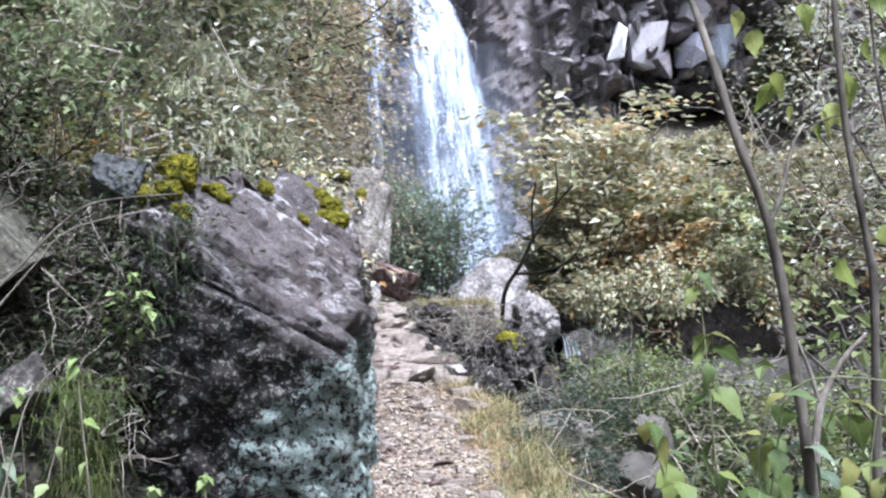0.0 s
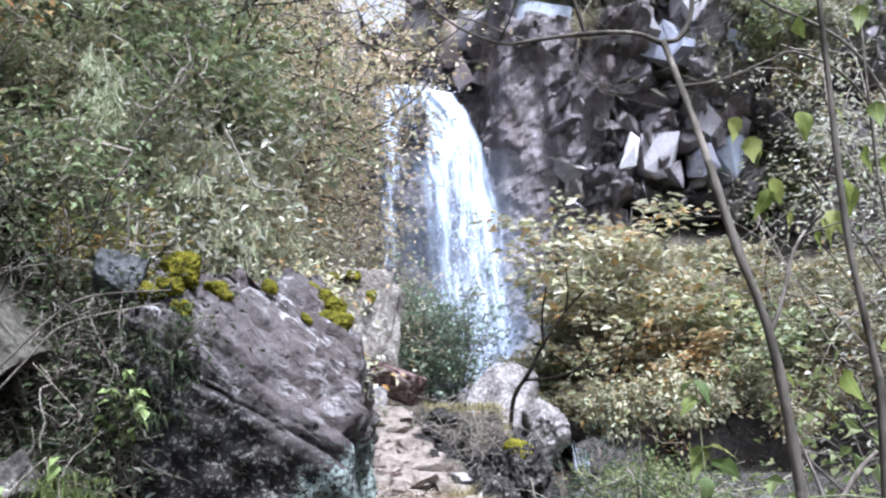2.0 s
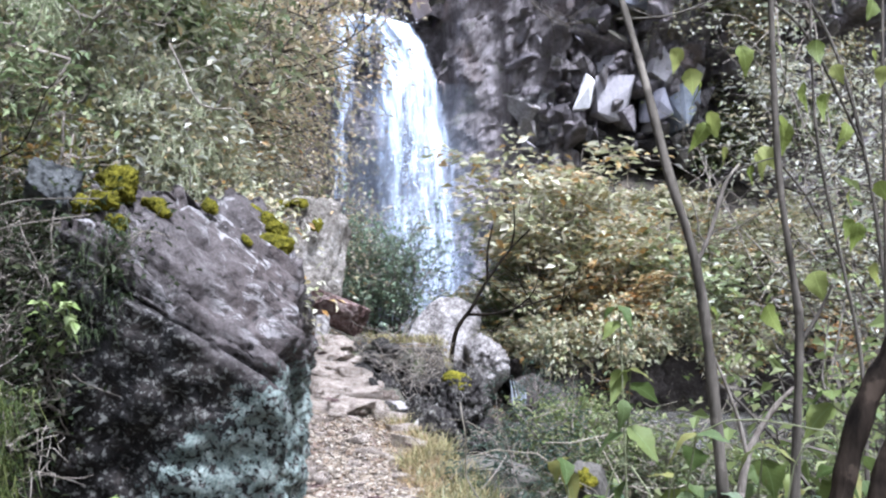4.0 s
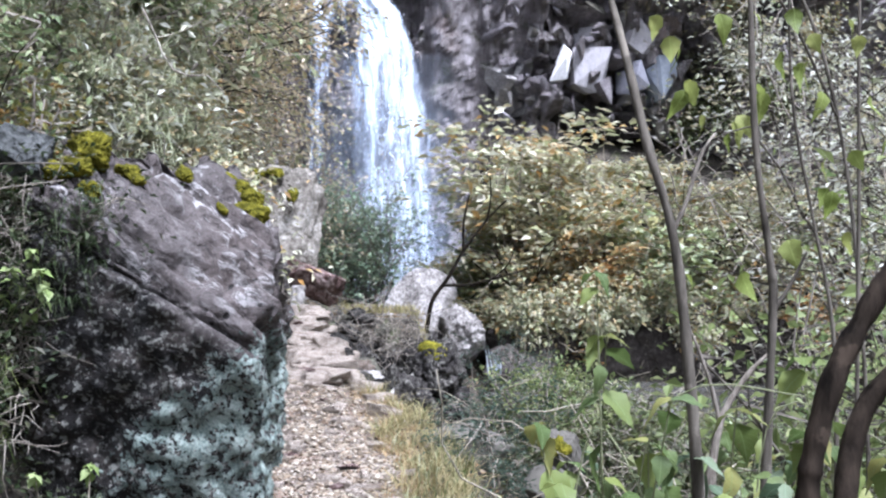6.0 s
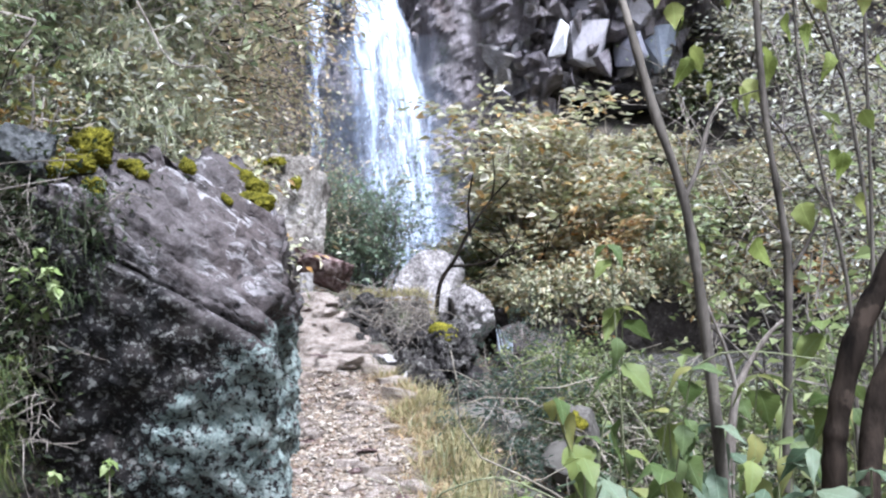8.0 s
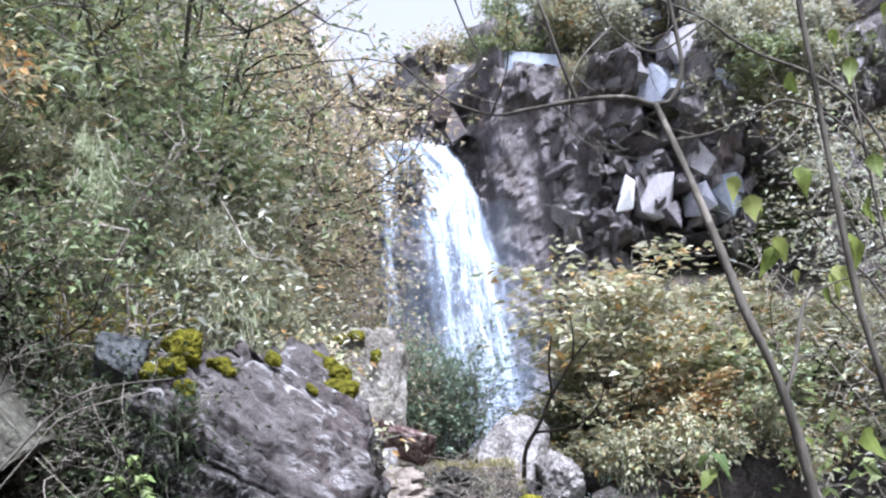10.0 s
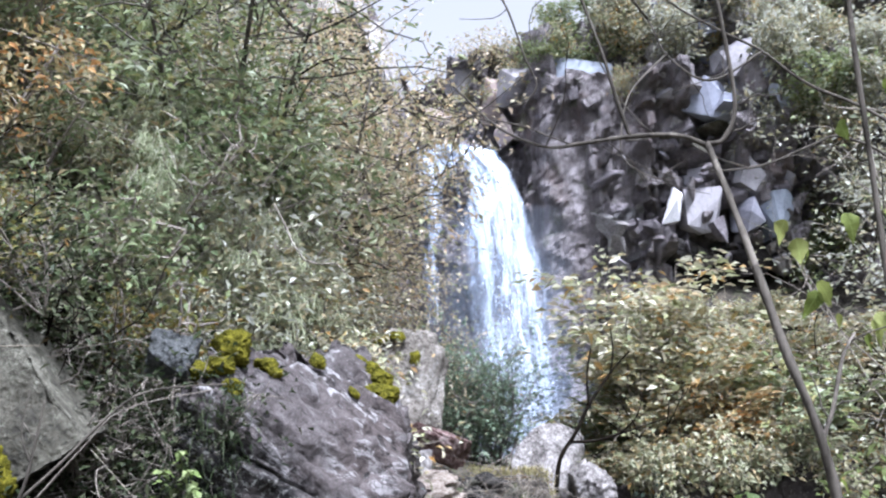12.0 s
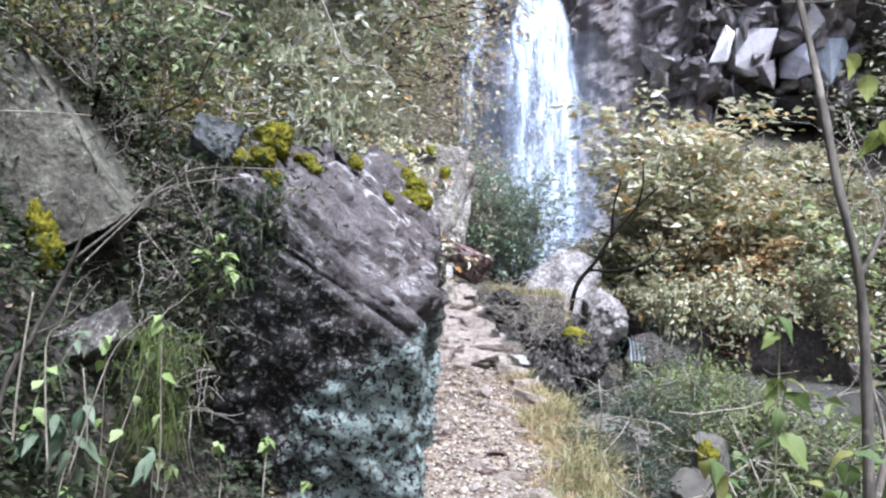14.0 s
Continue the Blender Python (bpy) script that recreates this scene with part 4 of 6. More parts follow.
rock("bank_stone", SLAB_FACE, (1.53, 6.38, 0.52), (0.13, 0.18, 0.22), 78, (0, -20, 10), "grey stone with yellow moss among the undergrowth", "rock", "stones of the bank", sub=5, crumble=0.04)
rock("side_rock", TAN_ROCK, (-1.64, 4.62, 1.85), (0.62, 0.46, 0.62), 81, (0, 0, 0), "tan speckled rock standing in the slope", "rock", sub=5, rough=0.035, cuts=0,
     planes=[((0.78, 0.12, 0.62), 0.22), ((0.10, -1, 0.08), 0.45), ((0.54, 0.15, -0.84), 0.56), ((-0.62, 0.15, -0.76), 0.34), ((0, 0.1, 1), 0.64)])
rock("side_rock", SPECKLED, (-1.26, 4.24, 1.15), (0.15, 0.15, 0.17), 83, (0, 40, 30), "grey rock half buried below the slope", "rock", rough=0.06)
rock("side_rock", SHADED_ROCK, (-1.60, 4.42, 1.10), (0.38, 0.30, 0.40), 84, (0, 8, 50), "dark rock under the tan rock", "rock", rough=0.08)
rock("perched_stone", rock_material("blue_grey_slate", (0.018, 0.020, 0.020), (0.052, 0.056, 0.055), (0.11, 0.116, 0.114), speck=(0.17, 0.18, 0.17), speck_at=0.60, scale=2.4), (-1.165, 5.12, 2.02), (0.17, 0.16, 0.15), 88, (-6, 10, 18),
     "blue-grey stone perched beside the boulder", "stone", sub=5, cuts=5, rough=0.06, crumble=0.035, planes=[((0, 0, 1), 0.62), ((0, -1, 0.1), 0.62), ((1, -0.3, 0), 0.66), ((-1, 0, 0), 0.66)])
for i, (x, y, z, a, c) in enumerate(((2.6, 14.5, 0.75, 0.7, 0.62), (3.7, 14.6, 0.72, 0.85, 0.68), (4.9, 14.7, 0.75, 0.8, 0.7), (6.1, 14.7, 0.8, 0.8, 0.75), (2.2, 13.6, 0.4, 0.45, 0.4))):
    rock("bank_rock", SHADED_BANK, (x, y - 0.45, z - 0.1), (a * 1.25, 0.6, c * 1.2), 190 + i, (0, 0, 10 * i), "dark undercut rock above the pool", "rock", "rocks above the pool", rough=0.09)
for i, (x, y) in enumerate(((2.4, 9.8), (2.9, 9.5), (3.4, 10.4), (2.2, 11.3), (4.2, 9.7), (5.0, 10.3), (1.9, 9.3))):
    rock("pool_rock", GREY_ROCK, (x, y, 0.2), (0.22 + 0.04 * (i % 3), 0.2, 0.16), 210 + i, (0, 0, 50 * i), "grey stone at the edge of the pool", "rock", "stones of the pool", sub=3)

# loose rubble of the bank under the trail edge and the ledge
r = random.Random(5)
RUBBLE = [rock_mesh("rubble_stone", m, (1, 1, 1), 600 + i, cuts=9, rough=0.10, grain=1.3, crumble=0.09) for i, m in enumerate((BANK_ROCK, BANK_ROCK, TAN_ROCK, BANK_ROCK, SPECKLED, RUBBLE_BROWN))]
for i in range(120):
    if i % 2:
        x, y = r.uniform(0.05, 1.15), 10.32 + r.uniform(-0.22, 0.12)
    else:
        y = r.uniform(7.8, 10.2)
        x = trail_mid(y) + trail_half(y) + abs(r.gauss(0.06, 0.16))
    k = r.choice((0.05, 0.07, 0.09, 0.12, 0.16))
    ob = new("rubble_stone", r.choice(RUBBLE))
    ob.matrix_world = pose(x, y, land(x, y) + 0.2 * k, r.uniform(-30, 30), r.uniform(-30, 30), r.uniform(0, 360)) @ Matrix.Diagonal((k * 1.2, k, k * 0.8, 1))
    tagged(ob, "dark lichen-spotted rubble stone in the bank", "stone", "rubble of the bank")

# moss cushions: low lumpy pads that lie along the rock
def moss(at, normal, size, seed):
    bm = bmesh.new()
    bmesh.ops.create_icosphere(bm, subdivisions=5, radius=1.0)
    for v in bm.verts:
        p = v.co.copy()
        k = 0.92 + 0.45 * fbm(p.x * 1.3 + seed, p.y * 1.3, 0.3) + 0.16 * fbm(p.x * 5, p.y * 5 + seed, p.z * 5) + 0.09 * fbm(p.x * 16, p.y * 16 + seed, p.z * 16)
        v.co = Vector((p.x * size[0] * k, p.y * size[1] * k, p.z * size[2] * (0.75 + 0.5 * k * k)))
    me = bpy.data.meshes.new("moss_cushion")
    bm.to_mesh(me)
    bm.free()
    me.materials.append(MOSS)
    me.polygons.foreach_set("use_smooth", [True] * len(me.polygons))
    ob = new("moss_cushion", me)
    ob.matrix_world = Matrix.Translation(at) @ Vector(normal).normalized().to_track_quat("Z", "Y").to_matrix().to_4x4()
    tagged(ob, "bright yellow-green moss cushion on rock", "moss", "moss cushions")


SLAB_UP = (0.5, -0.45, 0.74)
for i, (at, up, size) in enumerate((
        ((-0.92, 5.30, 2.045), (0.2, -0.55, 0.8), (0.10, 0.105, 0.08)), ((-0.93, 5.12, 1.96), (0.1, -0.9, 0.4), (0.075, 0.05, 0.035)), ((-0.86, 5.09, 1.86), (0, -1, 0.1), (0.055, 0.045, 0.025)),
        ((-1.02, 5.10, 1.94), (0, -0.9, 0.4), (0.08, 0.05, 0.03)), ((-0.79, 5.44, 1.985), SLAB_UP, (0.07, 0.055, 0.022)), ((-0.75, 5.42, 1.95), SLAB_UP, (0.045, 0.04, 0.018)),
        ((-0.63, 5.88, 2.03), SLAB_UP, (0.058, 0.055, 0.028)), ((-0.465, 6.33, 2.05), SLAB_UP, (0.055, 0.07, 0.03)), ((-0.40, 6.32, 2.0), SLAB_UP, (0.08, 0.085, 0.045)),
        ((-0.345, 6.28, 1.95), SLAB_UP, (0.08, 0.085, 0.05)), ((-0.315, 6.18, 1.86), SLAB_UP, (0.10, 0.08, 0.05)), ((-0.36, 6.12, 1.85), SLAB_UP, (0.05, 0.05, 0.025)), ((-0.435, 5.95, 1.86), SLAB_UP, (0.028, 0.05, 0.015)),
        ((0.94, 10.04, 0.85), (0.1, -0.5, 0.85), (0.16, 0.14, 0.05)), ((1.47, 6.20, 0.60), (-0.1, -0.8, 0.5), (0.06, 0.06, 0.022)), ((-0.95, 12.58, 2.84), (0.2, -0.6, 0.7), (0.12, 0.10, 0.035)), ((-1.25, 12.55, 2.80), (0, -0.6, 0.7), (0.18, 0.14, 0.05)), ((-0.72, 12.55, 2.55), (0.3, -0.9, 0.2), (0.08, 0.10, 0.025)),
        ((-1.57, 4.33, 1.52), (0.2, -0.9, -0.2), (0.07, 0.13, 0.03)), ((-1.52, 4.33, 1.43), (0.2, -0.9, -0.2), (0.06, 0.09, 0.03)))):
    moss(at, up, size, i * 3.1)

# ---- saplings ----
def sapling(name, label, trunk, r0, r1, limbs, bark, category="sapling", twigs=0):
    base = new(name)
    base.location = trunk[0]
    here = Matrix.Translation(trunk[0]).inverted()
    s = Shape()
    s.tube(smooth_line(trunk, 9), r0 * 0.80, r1 * 0.80, 10, 0.22)
    piece("trunk", s, bark, base, smooth=True).matrix_parent_inverse = here
    for pts, a, b in limbs:
        s = Shape()
        s.tube(smooth_line(pts, 8), a, b, 7, 0.2)
        piece("branch", s, bark, base, smooth=True).matrix_parent_inverse = here
    g = np.random.default_rng(len(limbs) * 7 + twigs)
    for k in range(twigs):   # fine bare side shoots
        pts = smooth_line(limbs[k % len(limbs)][0], 4)
        at = pts[g.integers(2, len(pts))]
        s = Shape()
        s.tube(bend(g, at, (g.uniform(-1, 1), g.uniform(-0.5, 0.5), g.uniform(-0.3, 1)), g.uniform(0.12, 0.42), 6, 0.22), 0.0022, 0.0009, 4)
        piece("twig", s, bark, base, smooth=True).matrix_parent_inverse = here
    return tagged(base, label, category)


def smooth_line(pts, steps=5):
    p = [np.array(q, float) for q in pts]
    out = []
    for i in range(len(p) - 1):
        a, b, c, d = p[max(i - 1, 0)], p[i], p[i + 1], p[min(i + 2, len(p) - 1)]
        for k in range(steps):
            t = k / steps
            out.append(0.5 * (2 * b + (c - a) * t + (2 * a - 5 * b + 4 * c - d) * t * t + (3 * b - a - 3 * c + d) * t ** 3))
    return out + [p[-1]]


sapling("forked_sapling", "slender grey-brown sapling forking overhead, nearly bare",
        [(1.19, 3.02, -0.35), (1.17, 2.98, 0.6), (1.16, 2.97, 0.97), (1.12, 2.97, 1.37), (1.08, 2.97, 1.63), (1.02, 2.99, 1.84), (0.965, 3.06, 2.12), (0.926, 3.2, 2.39)], 0.020, 0.010,
        [([(0.926, 3.2, 2.385), (0.85, 3.2, 2.415), (0.726, 3.2, 2.415), (0.6, 3.2, 2.40), (0.504, 3.2, 2.393), (0.38, 3.2, 2.45), (0.26, 3.2, 2.57)], 0.0075, 0.0025),
         ([(0.926, 3.2, 2.39), (0.97, 3.2, 2.404), (1.003, 3.2, 2.49), (0.992, 3.2, 2.65), (0.97, 3.2, 2.85), (0.95, 3.2, 3.1)], 0.0075, 0.004),
         ([(0.726, 3.2, 2.415), (0.69, 3.2, 2.54), (0.66, 3.2, 2.66), (0.60, 3.2, 2.85), (0.55, 3.2, 3.05)], 0.006, 0.003),
         ([(1.08, 2.97, 1.63), (1.12, 3.0, 1.70), (1.17, 3.05, 1.82), (1.22, 3.1, 1.88)], 0.007, 0.003)], BARK, twigs=18)
sapling("slim_sapling", "thin upright grey sapling with few leaves",
        [(1.34, 3.06, -0.4), (1.34, 3.05, 0.95), (1.35, 3.05, 1.46), (1.34, 3.05, 1.58), (1.30, 3.05, 1.85), (1.28, 3.05, 2.2), (1.26, 3.05, 2.8), (1.27, 3.0, 3.3)], 0.015, 0.007,
        [([(1.35, 3.05, 1.46), (1.39, 3.05, 1.52), (1.42, 3.03, 1.60)], 0.007, 0.003)], BARK)
sapling("thin_stem", "thin whippy stem beside the saplings", [(1.74, 3.4, -0.3), (1.69, 3.4, 1.0), (1.67, 3.4, 1.41), (1.60, 3.4, 1.75), (1.54, 3.4, 2.07), (1.52, 3.4, 2.6)], 0.009, 0.004, [], BARK)
sapling("thin_stem", "thin whippy stem beside the saplings", [(1.75, 3.4, -0.3), (1.74, 3.4, 1.49), (1.735, 3.4, 1.9), (1.73, 3.4, 2.23), (1.73, 3.4, 2.9)], 0.008, 0.004, [], BARK)
sapling("leaning_tree", "dark damp tree trunk leaning away from the trail",
        [(1.18, 2.42, -0.3), (1.15, 2.41, 0.7), (1.135, 2.4, 1.12), (1.143, 2.4, 1.24), (1.178, 2.4, 1.37), (1.245, 2.4, 1.50), (1.35, 2.4, 1.66), (1.50, 2.4, 1.9), (1.75, 2.4, 2.6)], 0.0245, 0.022, [([(1.22, 2.46, 0.8), (1.30, 2.6, 1.12), (1.36, 2.65, 1.28), (1.46, 2.65, 1.40), (1.64, 2.65, 1.62)], 0.022, 0.018)], TRUNK_BARK, "tree")


# ---- shrubs on the slopes ----
rng = np.random.default_rng(42)


def on_land(x0, x1, y0, y1, n, keep=lambda x, y: True, dz=0.0):
    out = []
    while len(out) < n:
        x, y = rng.uniform(x0, x1), rng.uniform(y0, y1)
        if keep(x, y):
            out.append((x, y, land(x, y) + dz))
    return out


def left_slope(x, y):
    return x < trail_mid(min(y, 11.5)) - trail_half(y) - 0.75 - 0.10 * max(0, y - 7) - (0.5 if y < 6.8 else 0) and x > -1.4 - 0.6 * y


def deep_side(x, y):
    """The bank's shaded side away from the fall; darker leaf copies carry that shade."""
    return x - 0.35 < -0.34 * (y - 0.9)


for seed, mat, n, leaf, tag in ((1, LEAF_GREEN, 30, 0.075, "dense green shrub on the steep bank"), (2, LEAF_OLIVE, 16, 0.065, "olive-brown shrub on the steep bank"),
                                (3, LEAF_SILVER, 30, 0.065, "pale grey-green shrub on the steep bank"), (4, LEAF_RUST, 3, 0.06, "rust-leaved autumn shrub on the steep bank"), (6, LEAF_SLOPE_SHADED, 18, 0.07, "mixed green shrub on the steep bank")):
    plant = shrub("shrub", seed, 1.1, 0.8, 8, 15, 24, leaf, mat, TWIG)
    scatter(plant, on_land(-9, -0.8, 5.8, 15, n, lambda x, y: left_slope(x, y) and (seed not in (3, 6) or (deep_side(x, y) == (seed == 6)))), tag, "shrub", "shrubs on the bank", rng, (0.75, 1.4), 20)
for seed, mat, spots, tag in ((7, LEAF_TAN, ((-2.1, 11.2), (-2.5, 12.6), (-3.0, 13.5), (-3.4, 11.5), (-3.0, 15.0), (-1.7, 10.2), (-2.4, 13.6)), "small tree with pale tan and green leaves"),
                              (8, LEAF_GREEN, ((-4.2, 9.5), (-2.0, 8.2), (-3.6, 8.0), (-4.8, 12.5)), "small leafy green tree on the bank"),
                              (9, LEAF_SILVER, ((-2.4, 9.2), (-3.0, 10.4), (-3.6, 14)), "small pale grey-green tree on the bank")):
    plant = shrub("tree", seed, 3.0, 1.7, 5, 34, 34, 0.08, mat, BARK, radius=0.03, jitter=0.14)
    scatter(plant, [(x, y, land(x, y)) for x, y in spots], tag, "tree", "trees on the bank", rng, (0.8, 1.15), 8)
plant = shrub("tan_tree", 10, 2.7, 1.0, 5, 20, 15, 0.085, LEAF_TAN, TWIG, radius=0.02, jitter=0.12)
scatter(plant, [(x, y, land(x, y)) for x, y in ((-1.25, 14.5), (-0.9, 15.2))], "thin tree with sparse tan leaves beside the fall", "tree", "trees on the bank", rng, (0.85, 1.0), 6)
plant = shrub("tan_tree", 10, 2.7, 1.0, 5, 20, 15, 0.085, LEAF_TAN, TWIG, radius=0.02, jitter=0.12)
scatter(plant, [(x, y, land(x, y)) for x, y in ((-1.7, 14.2), (-2.1, 14.9), (-1.5, 15.4))], "thin tree with sparse tan leaves on the bank", "tree", "trees on the bank", np.random.default_rng(7), (0.85, 1.0), 6)
plant = shrub("slope_shrub", 21, 0.6, 0.5, 7, 12, 14, 0.05, LEAF_BANK_SHADED, DARK_BARK)
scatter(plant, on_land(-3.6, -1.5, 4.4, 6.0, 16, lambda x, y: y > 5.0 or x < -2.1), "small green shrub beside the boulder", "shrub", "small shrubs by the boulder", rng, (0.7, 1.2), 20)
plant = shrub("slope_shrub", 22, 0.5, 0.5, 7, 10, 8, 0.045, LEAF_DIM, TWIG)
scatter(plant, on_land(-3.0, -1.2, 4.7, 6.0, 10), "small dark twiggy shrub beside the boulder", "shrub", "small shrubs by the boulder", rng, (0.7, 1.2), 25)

for seed, mat, n, tag in ((24, LEAF_SLOPE_SHADED, 20, "green shrub crowding the steep bank"), (25, LEAF_SILVER, 20, "pale twiggy shrub crowding the steep bank"), (26, LEAF_OLIVE, 4, "olive shrub crowding the steep bank")):
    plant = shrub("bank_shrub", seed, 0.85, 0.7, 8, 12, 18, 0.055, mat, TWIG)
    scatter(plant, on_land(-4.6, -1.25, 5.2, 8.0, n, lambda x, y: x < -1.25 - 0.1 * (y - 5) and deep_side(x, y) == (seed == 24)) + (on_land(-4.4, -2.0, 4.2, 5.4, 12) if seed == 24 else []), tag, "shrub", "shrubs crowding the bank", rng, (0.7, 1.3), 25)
for seed, mat, n, tag in ((35, LEAF_PALE, 16, "pale shrub low on the bank above the trail"), (36, LEAF_SILVER, 12, "grey-green shrub low on the bank above the trail"), (37, LEAF_RUST, 4, "rusty shrub low on the bank above the trail")):
    plant = shrub("bank_shrub", seed, 0.9, 0.7, 8, 12, 18, 0.06, mat, TWIG)
    scatter(plant, on_land(-2.6, -0.7, 6.7, 13.5, n, lambda x, y: -1.9 < x - (trail_mid(min(y, 11.5)) - trail_half(y)) < -0.45 - 0.07 * (y - 7)), tag, "shrub", "shrubs low on the bank", rng, (0.6, 1.1), 25)
plant = shrub("yellow_shrub", 41, 0.5, 0.4, 5, 8, 9, 0.055, LEAF_YELLOW, TWIG)
scatter(plant, [(-1.75, 4.75, 2.35), (-1.5, 5.3, 2.1), (-2.0, 5.0, 2.7), (-2.4, 4.9, 2.9), (-1.2, 5.3, 2.0)], "small yellowing shrub on the bank", "shrub", "yellowing shrubs", rng, (0.5, 0.9), 30)
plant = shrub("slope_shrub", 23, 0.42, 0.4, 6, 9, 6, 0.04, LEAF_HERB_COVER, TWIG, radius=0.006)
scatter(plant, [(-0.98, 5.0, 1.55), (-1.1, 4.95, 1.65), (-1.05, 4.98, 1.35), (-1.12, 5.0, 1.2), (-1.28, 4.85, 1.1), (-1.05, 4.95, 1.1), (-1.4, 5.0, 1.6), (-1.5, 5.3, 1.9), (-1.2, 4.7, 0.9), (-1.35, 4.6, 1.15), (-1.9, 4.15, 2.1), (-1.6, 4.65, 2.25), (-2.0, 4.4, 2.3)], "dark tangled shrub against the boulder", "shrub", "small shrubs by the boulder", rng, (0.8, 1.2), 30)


def right_bank(x, y):
    return 1.9 < x < 9 and 14.2 < y < 19


for seed, mat, n, tag in ((11, LEAF_PALE, 28, "pale-leaved bush on the far bank"), (12, LEAF_OLIVE, 6, "olive bush on the far bank"), (14, LEAF_GREEN, 5, "green bush on the far bank"), (13, LEAF_RUST, 7, "orange-leaved bush on the far bank")):
    plant = shrub("bush", seed, 1.15, 1.1, 7, 9, 20, 0.125, mat, TWIG, width=0.5, tiered=True)
    scatter(plant, on_land(3.4 if seed == 13 else 1.9, 9, 14.3, 15.6 if seed == 13 else 16.2, n, right_bank), tag, "bush", "bushes on the far bank", rng, (0.6, 1.35), 18)
for seed, mat, n, tag in ((51, LEAF_PALE, 22, "low pale bush high on the far bank"), (52, LEAF_OLIVE, 8, "low olive bush high on the far bank")):
    plant = shrub("low_bank_bush", seed, 0.8, 0.8, 7, 9, 15, 0.12, mat, TWIG, width=0.5, tiered=True)
    scatter(plant, on_land(2.6, 8.5, 16.0, 18.6, n), tag, "bush", "bushes on the far bank", rng, (0.6, 1.0), 15)
plant = shrub("rusty_bush", 43, 0.9, 0.8, 6, 10, 12, 0.12, LEAF_RUST, DARK_BARK, width=0.5)
scatter(plant, [(x, y, land(x, y) + (0.45 if i % 2 else 0.1)) for i, (x, y) in enumerate(((3.2, 14.25), (4.3, 14.6), (5.6, 14.7), (3.5, 14.9), (4.1, 15.2), (2.9, 15.0), (4.8, 15.0)))], "orange autumn bush above the pool", "bush", "rusty bushes above the pool", rng, (0.7, 1.0), 12)
for seed, mat, spots, tag in ((48, LEAF_PALE, ((2.2, 14.15), (3.0, 14.2), (3.9, 14.2), (4.7, 14.3), (5.5, 14.3)), "pale bush drooping over the dark bank"), (49, LEAF_OLIVE, ((2.6, 14.1), (3.5, 14.2), (4.4, 14.2), (5.9, 14.3)), "olive bush drooping over the dark bank")):
    plant = shrub("drooping_bush", seed, 0.75, 0.9, 8, 9, 14, 0.11, mat, TWIG, width=0.45, droop=-0.6)
    scatter(plant, [(x, y - 0.3, 0.85 + 0.12 * (i % 3)) for i, (x, y) in enumerate(spots)], tag, "bush", "bushes over the dark bank", rng, (0.7, 1.05), 30)
plant = shrub("bare_bush", 44, 1.6, 1.3, 7, 12, 2, 0.1, LEAF_OLIVE, DARK_BARK, radius=0.02)
scatter(plant, [(x, y, land(x, y)) for x, y in ((2.6, 14.6), (5.2, 15.0))], "dark nearly bare bush on the far bank", "bush", "bare bushes on the far bank", rng, (0.8, 1.2), 20)
plant = shrub("broad_bush", 15, 2.1, 1.5, 7, 9, 18, 0.15, LEAF_PALE, TWIG, width=0.5, jitter=0.10, tiered=True)
scatter(plant, [(2.6, 15.1, 1.35), (3.1, 15.5, 1.5), (3.0, 16.6, 1.9)], "broad pale bush with tiered leaves before the cliff", "bush", "broad bushes before the cliff", rng, (1.15, 1.3), 5)
plant = shrub("green_bush", 16, 1.75, 0.7, 8, 16, 20, 0.08, LEAF_MIST, TWIG)
scatter(plant, [(-0.4, 15.2, 1.15), (-0.1, 15.9, 1.15), (0.25, 15.4, 0.95)], "damp green bush at the foot of the waterfall", "bush", "bushes at the waterfall", rng, (1.0, 1.12), 5)
plant = shrub("low_bush", 18, 0.8, 0.7, 8, 11, 18, 0.07, LEAF_GREEN, TWIG)
scatter(plant, on_land(1.5, 4.2, 3.6, 9.0, 10, lambda x, y: x > 1.6 + 0.12 * max(0, y - 4)), "low green bush below the trail", "bush", "bushes below the trail", rng, (0.6, 1.0), 10)
plant = shrub("low_bush", 28, 0.8, 0.7, 8, 11, 16, 0.065, LEAF_DIM, TWIG)
scatter(plant, on_land(1.3, 4.5, 3.6, 9.4, 10, lambda x, y: x > 1.5 and (y < 5.5 or x > 2.6)), "low dark bush below the trail", "bush", "bushes below the trail", rng, (0.6, 1.0), 10)
def off_slabs(x, y):
    return not (x < 1.4 and 5.9 < y < 7.7) and math.hypot(x - 1.32, y - 5.6) > 0.4


for seed, mat, n, tag in ((38, LEAF_BANK_SHADED, 15, "dark green undergrowth below the trail"), (39, LEAF_FRESH, 8, "fresh green undergrowth below the trail")):
    plant = shrub("undergrowth", seed, 0.7, 0.6, 7, 9, 12, 0.07, mat, TWIG)
    scatter(plant, on_land(0.95, 3.6, 3.9, 9.3, n, lambda x, y: x > 0.95 + 0.16 * max(0, y - 4.6) and off_slabs(x, y)), tag, "undergrowth", "undergrowth below the trail", rng, (0.55, 0.95), 15)
plant = shrub("fern_bush", 46, 0.75, 0.6, 8, 10, 18, 0.06, LEAF_FERN, TWIG)
scatter(plant, [(x, y, land(x, y)) for x, y in ((1.7, 7.6), (2.1, 8.3), (1.55, 8.7), (2.2, 7.3), (1.9, 9.2), (2.3, 9.0), (2.4, 8.2), (2.15, 9.6), (1.9, 8.5), (2.6, 9.3))], "green bush between the trail and the pool", "bush", "bushes by the pool", rng, (0.7, 1.15), 10)
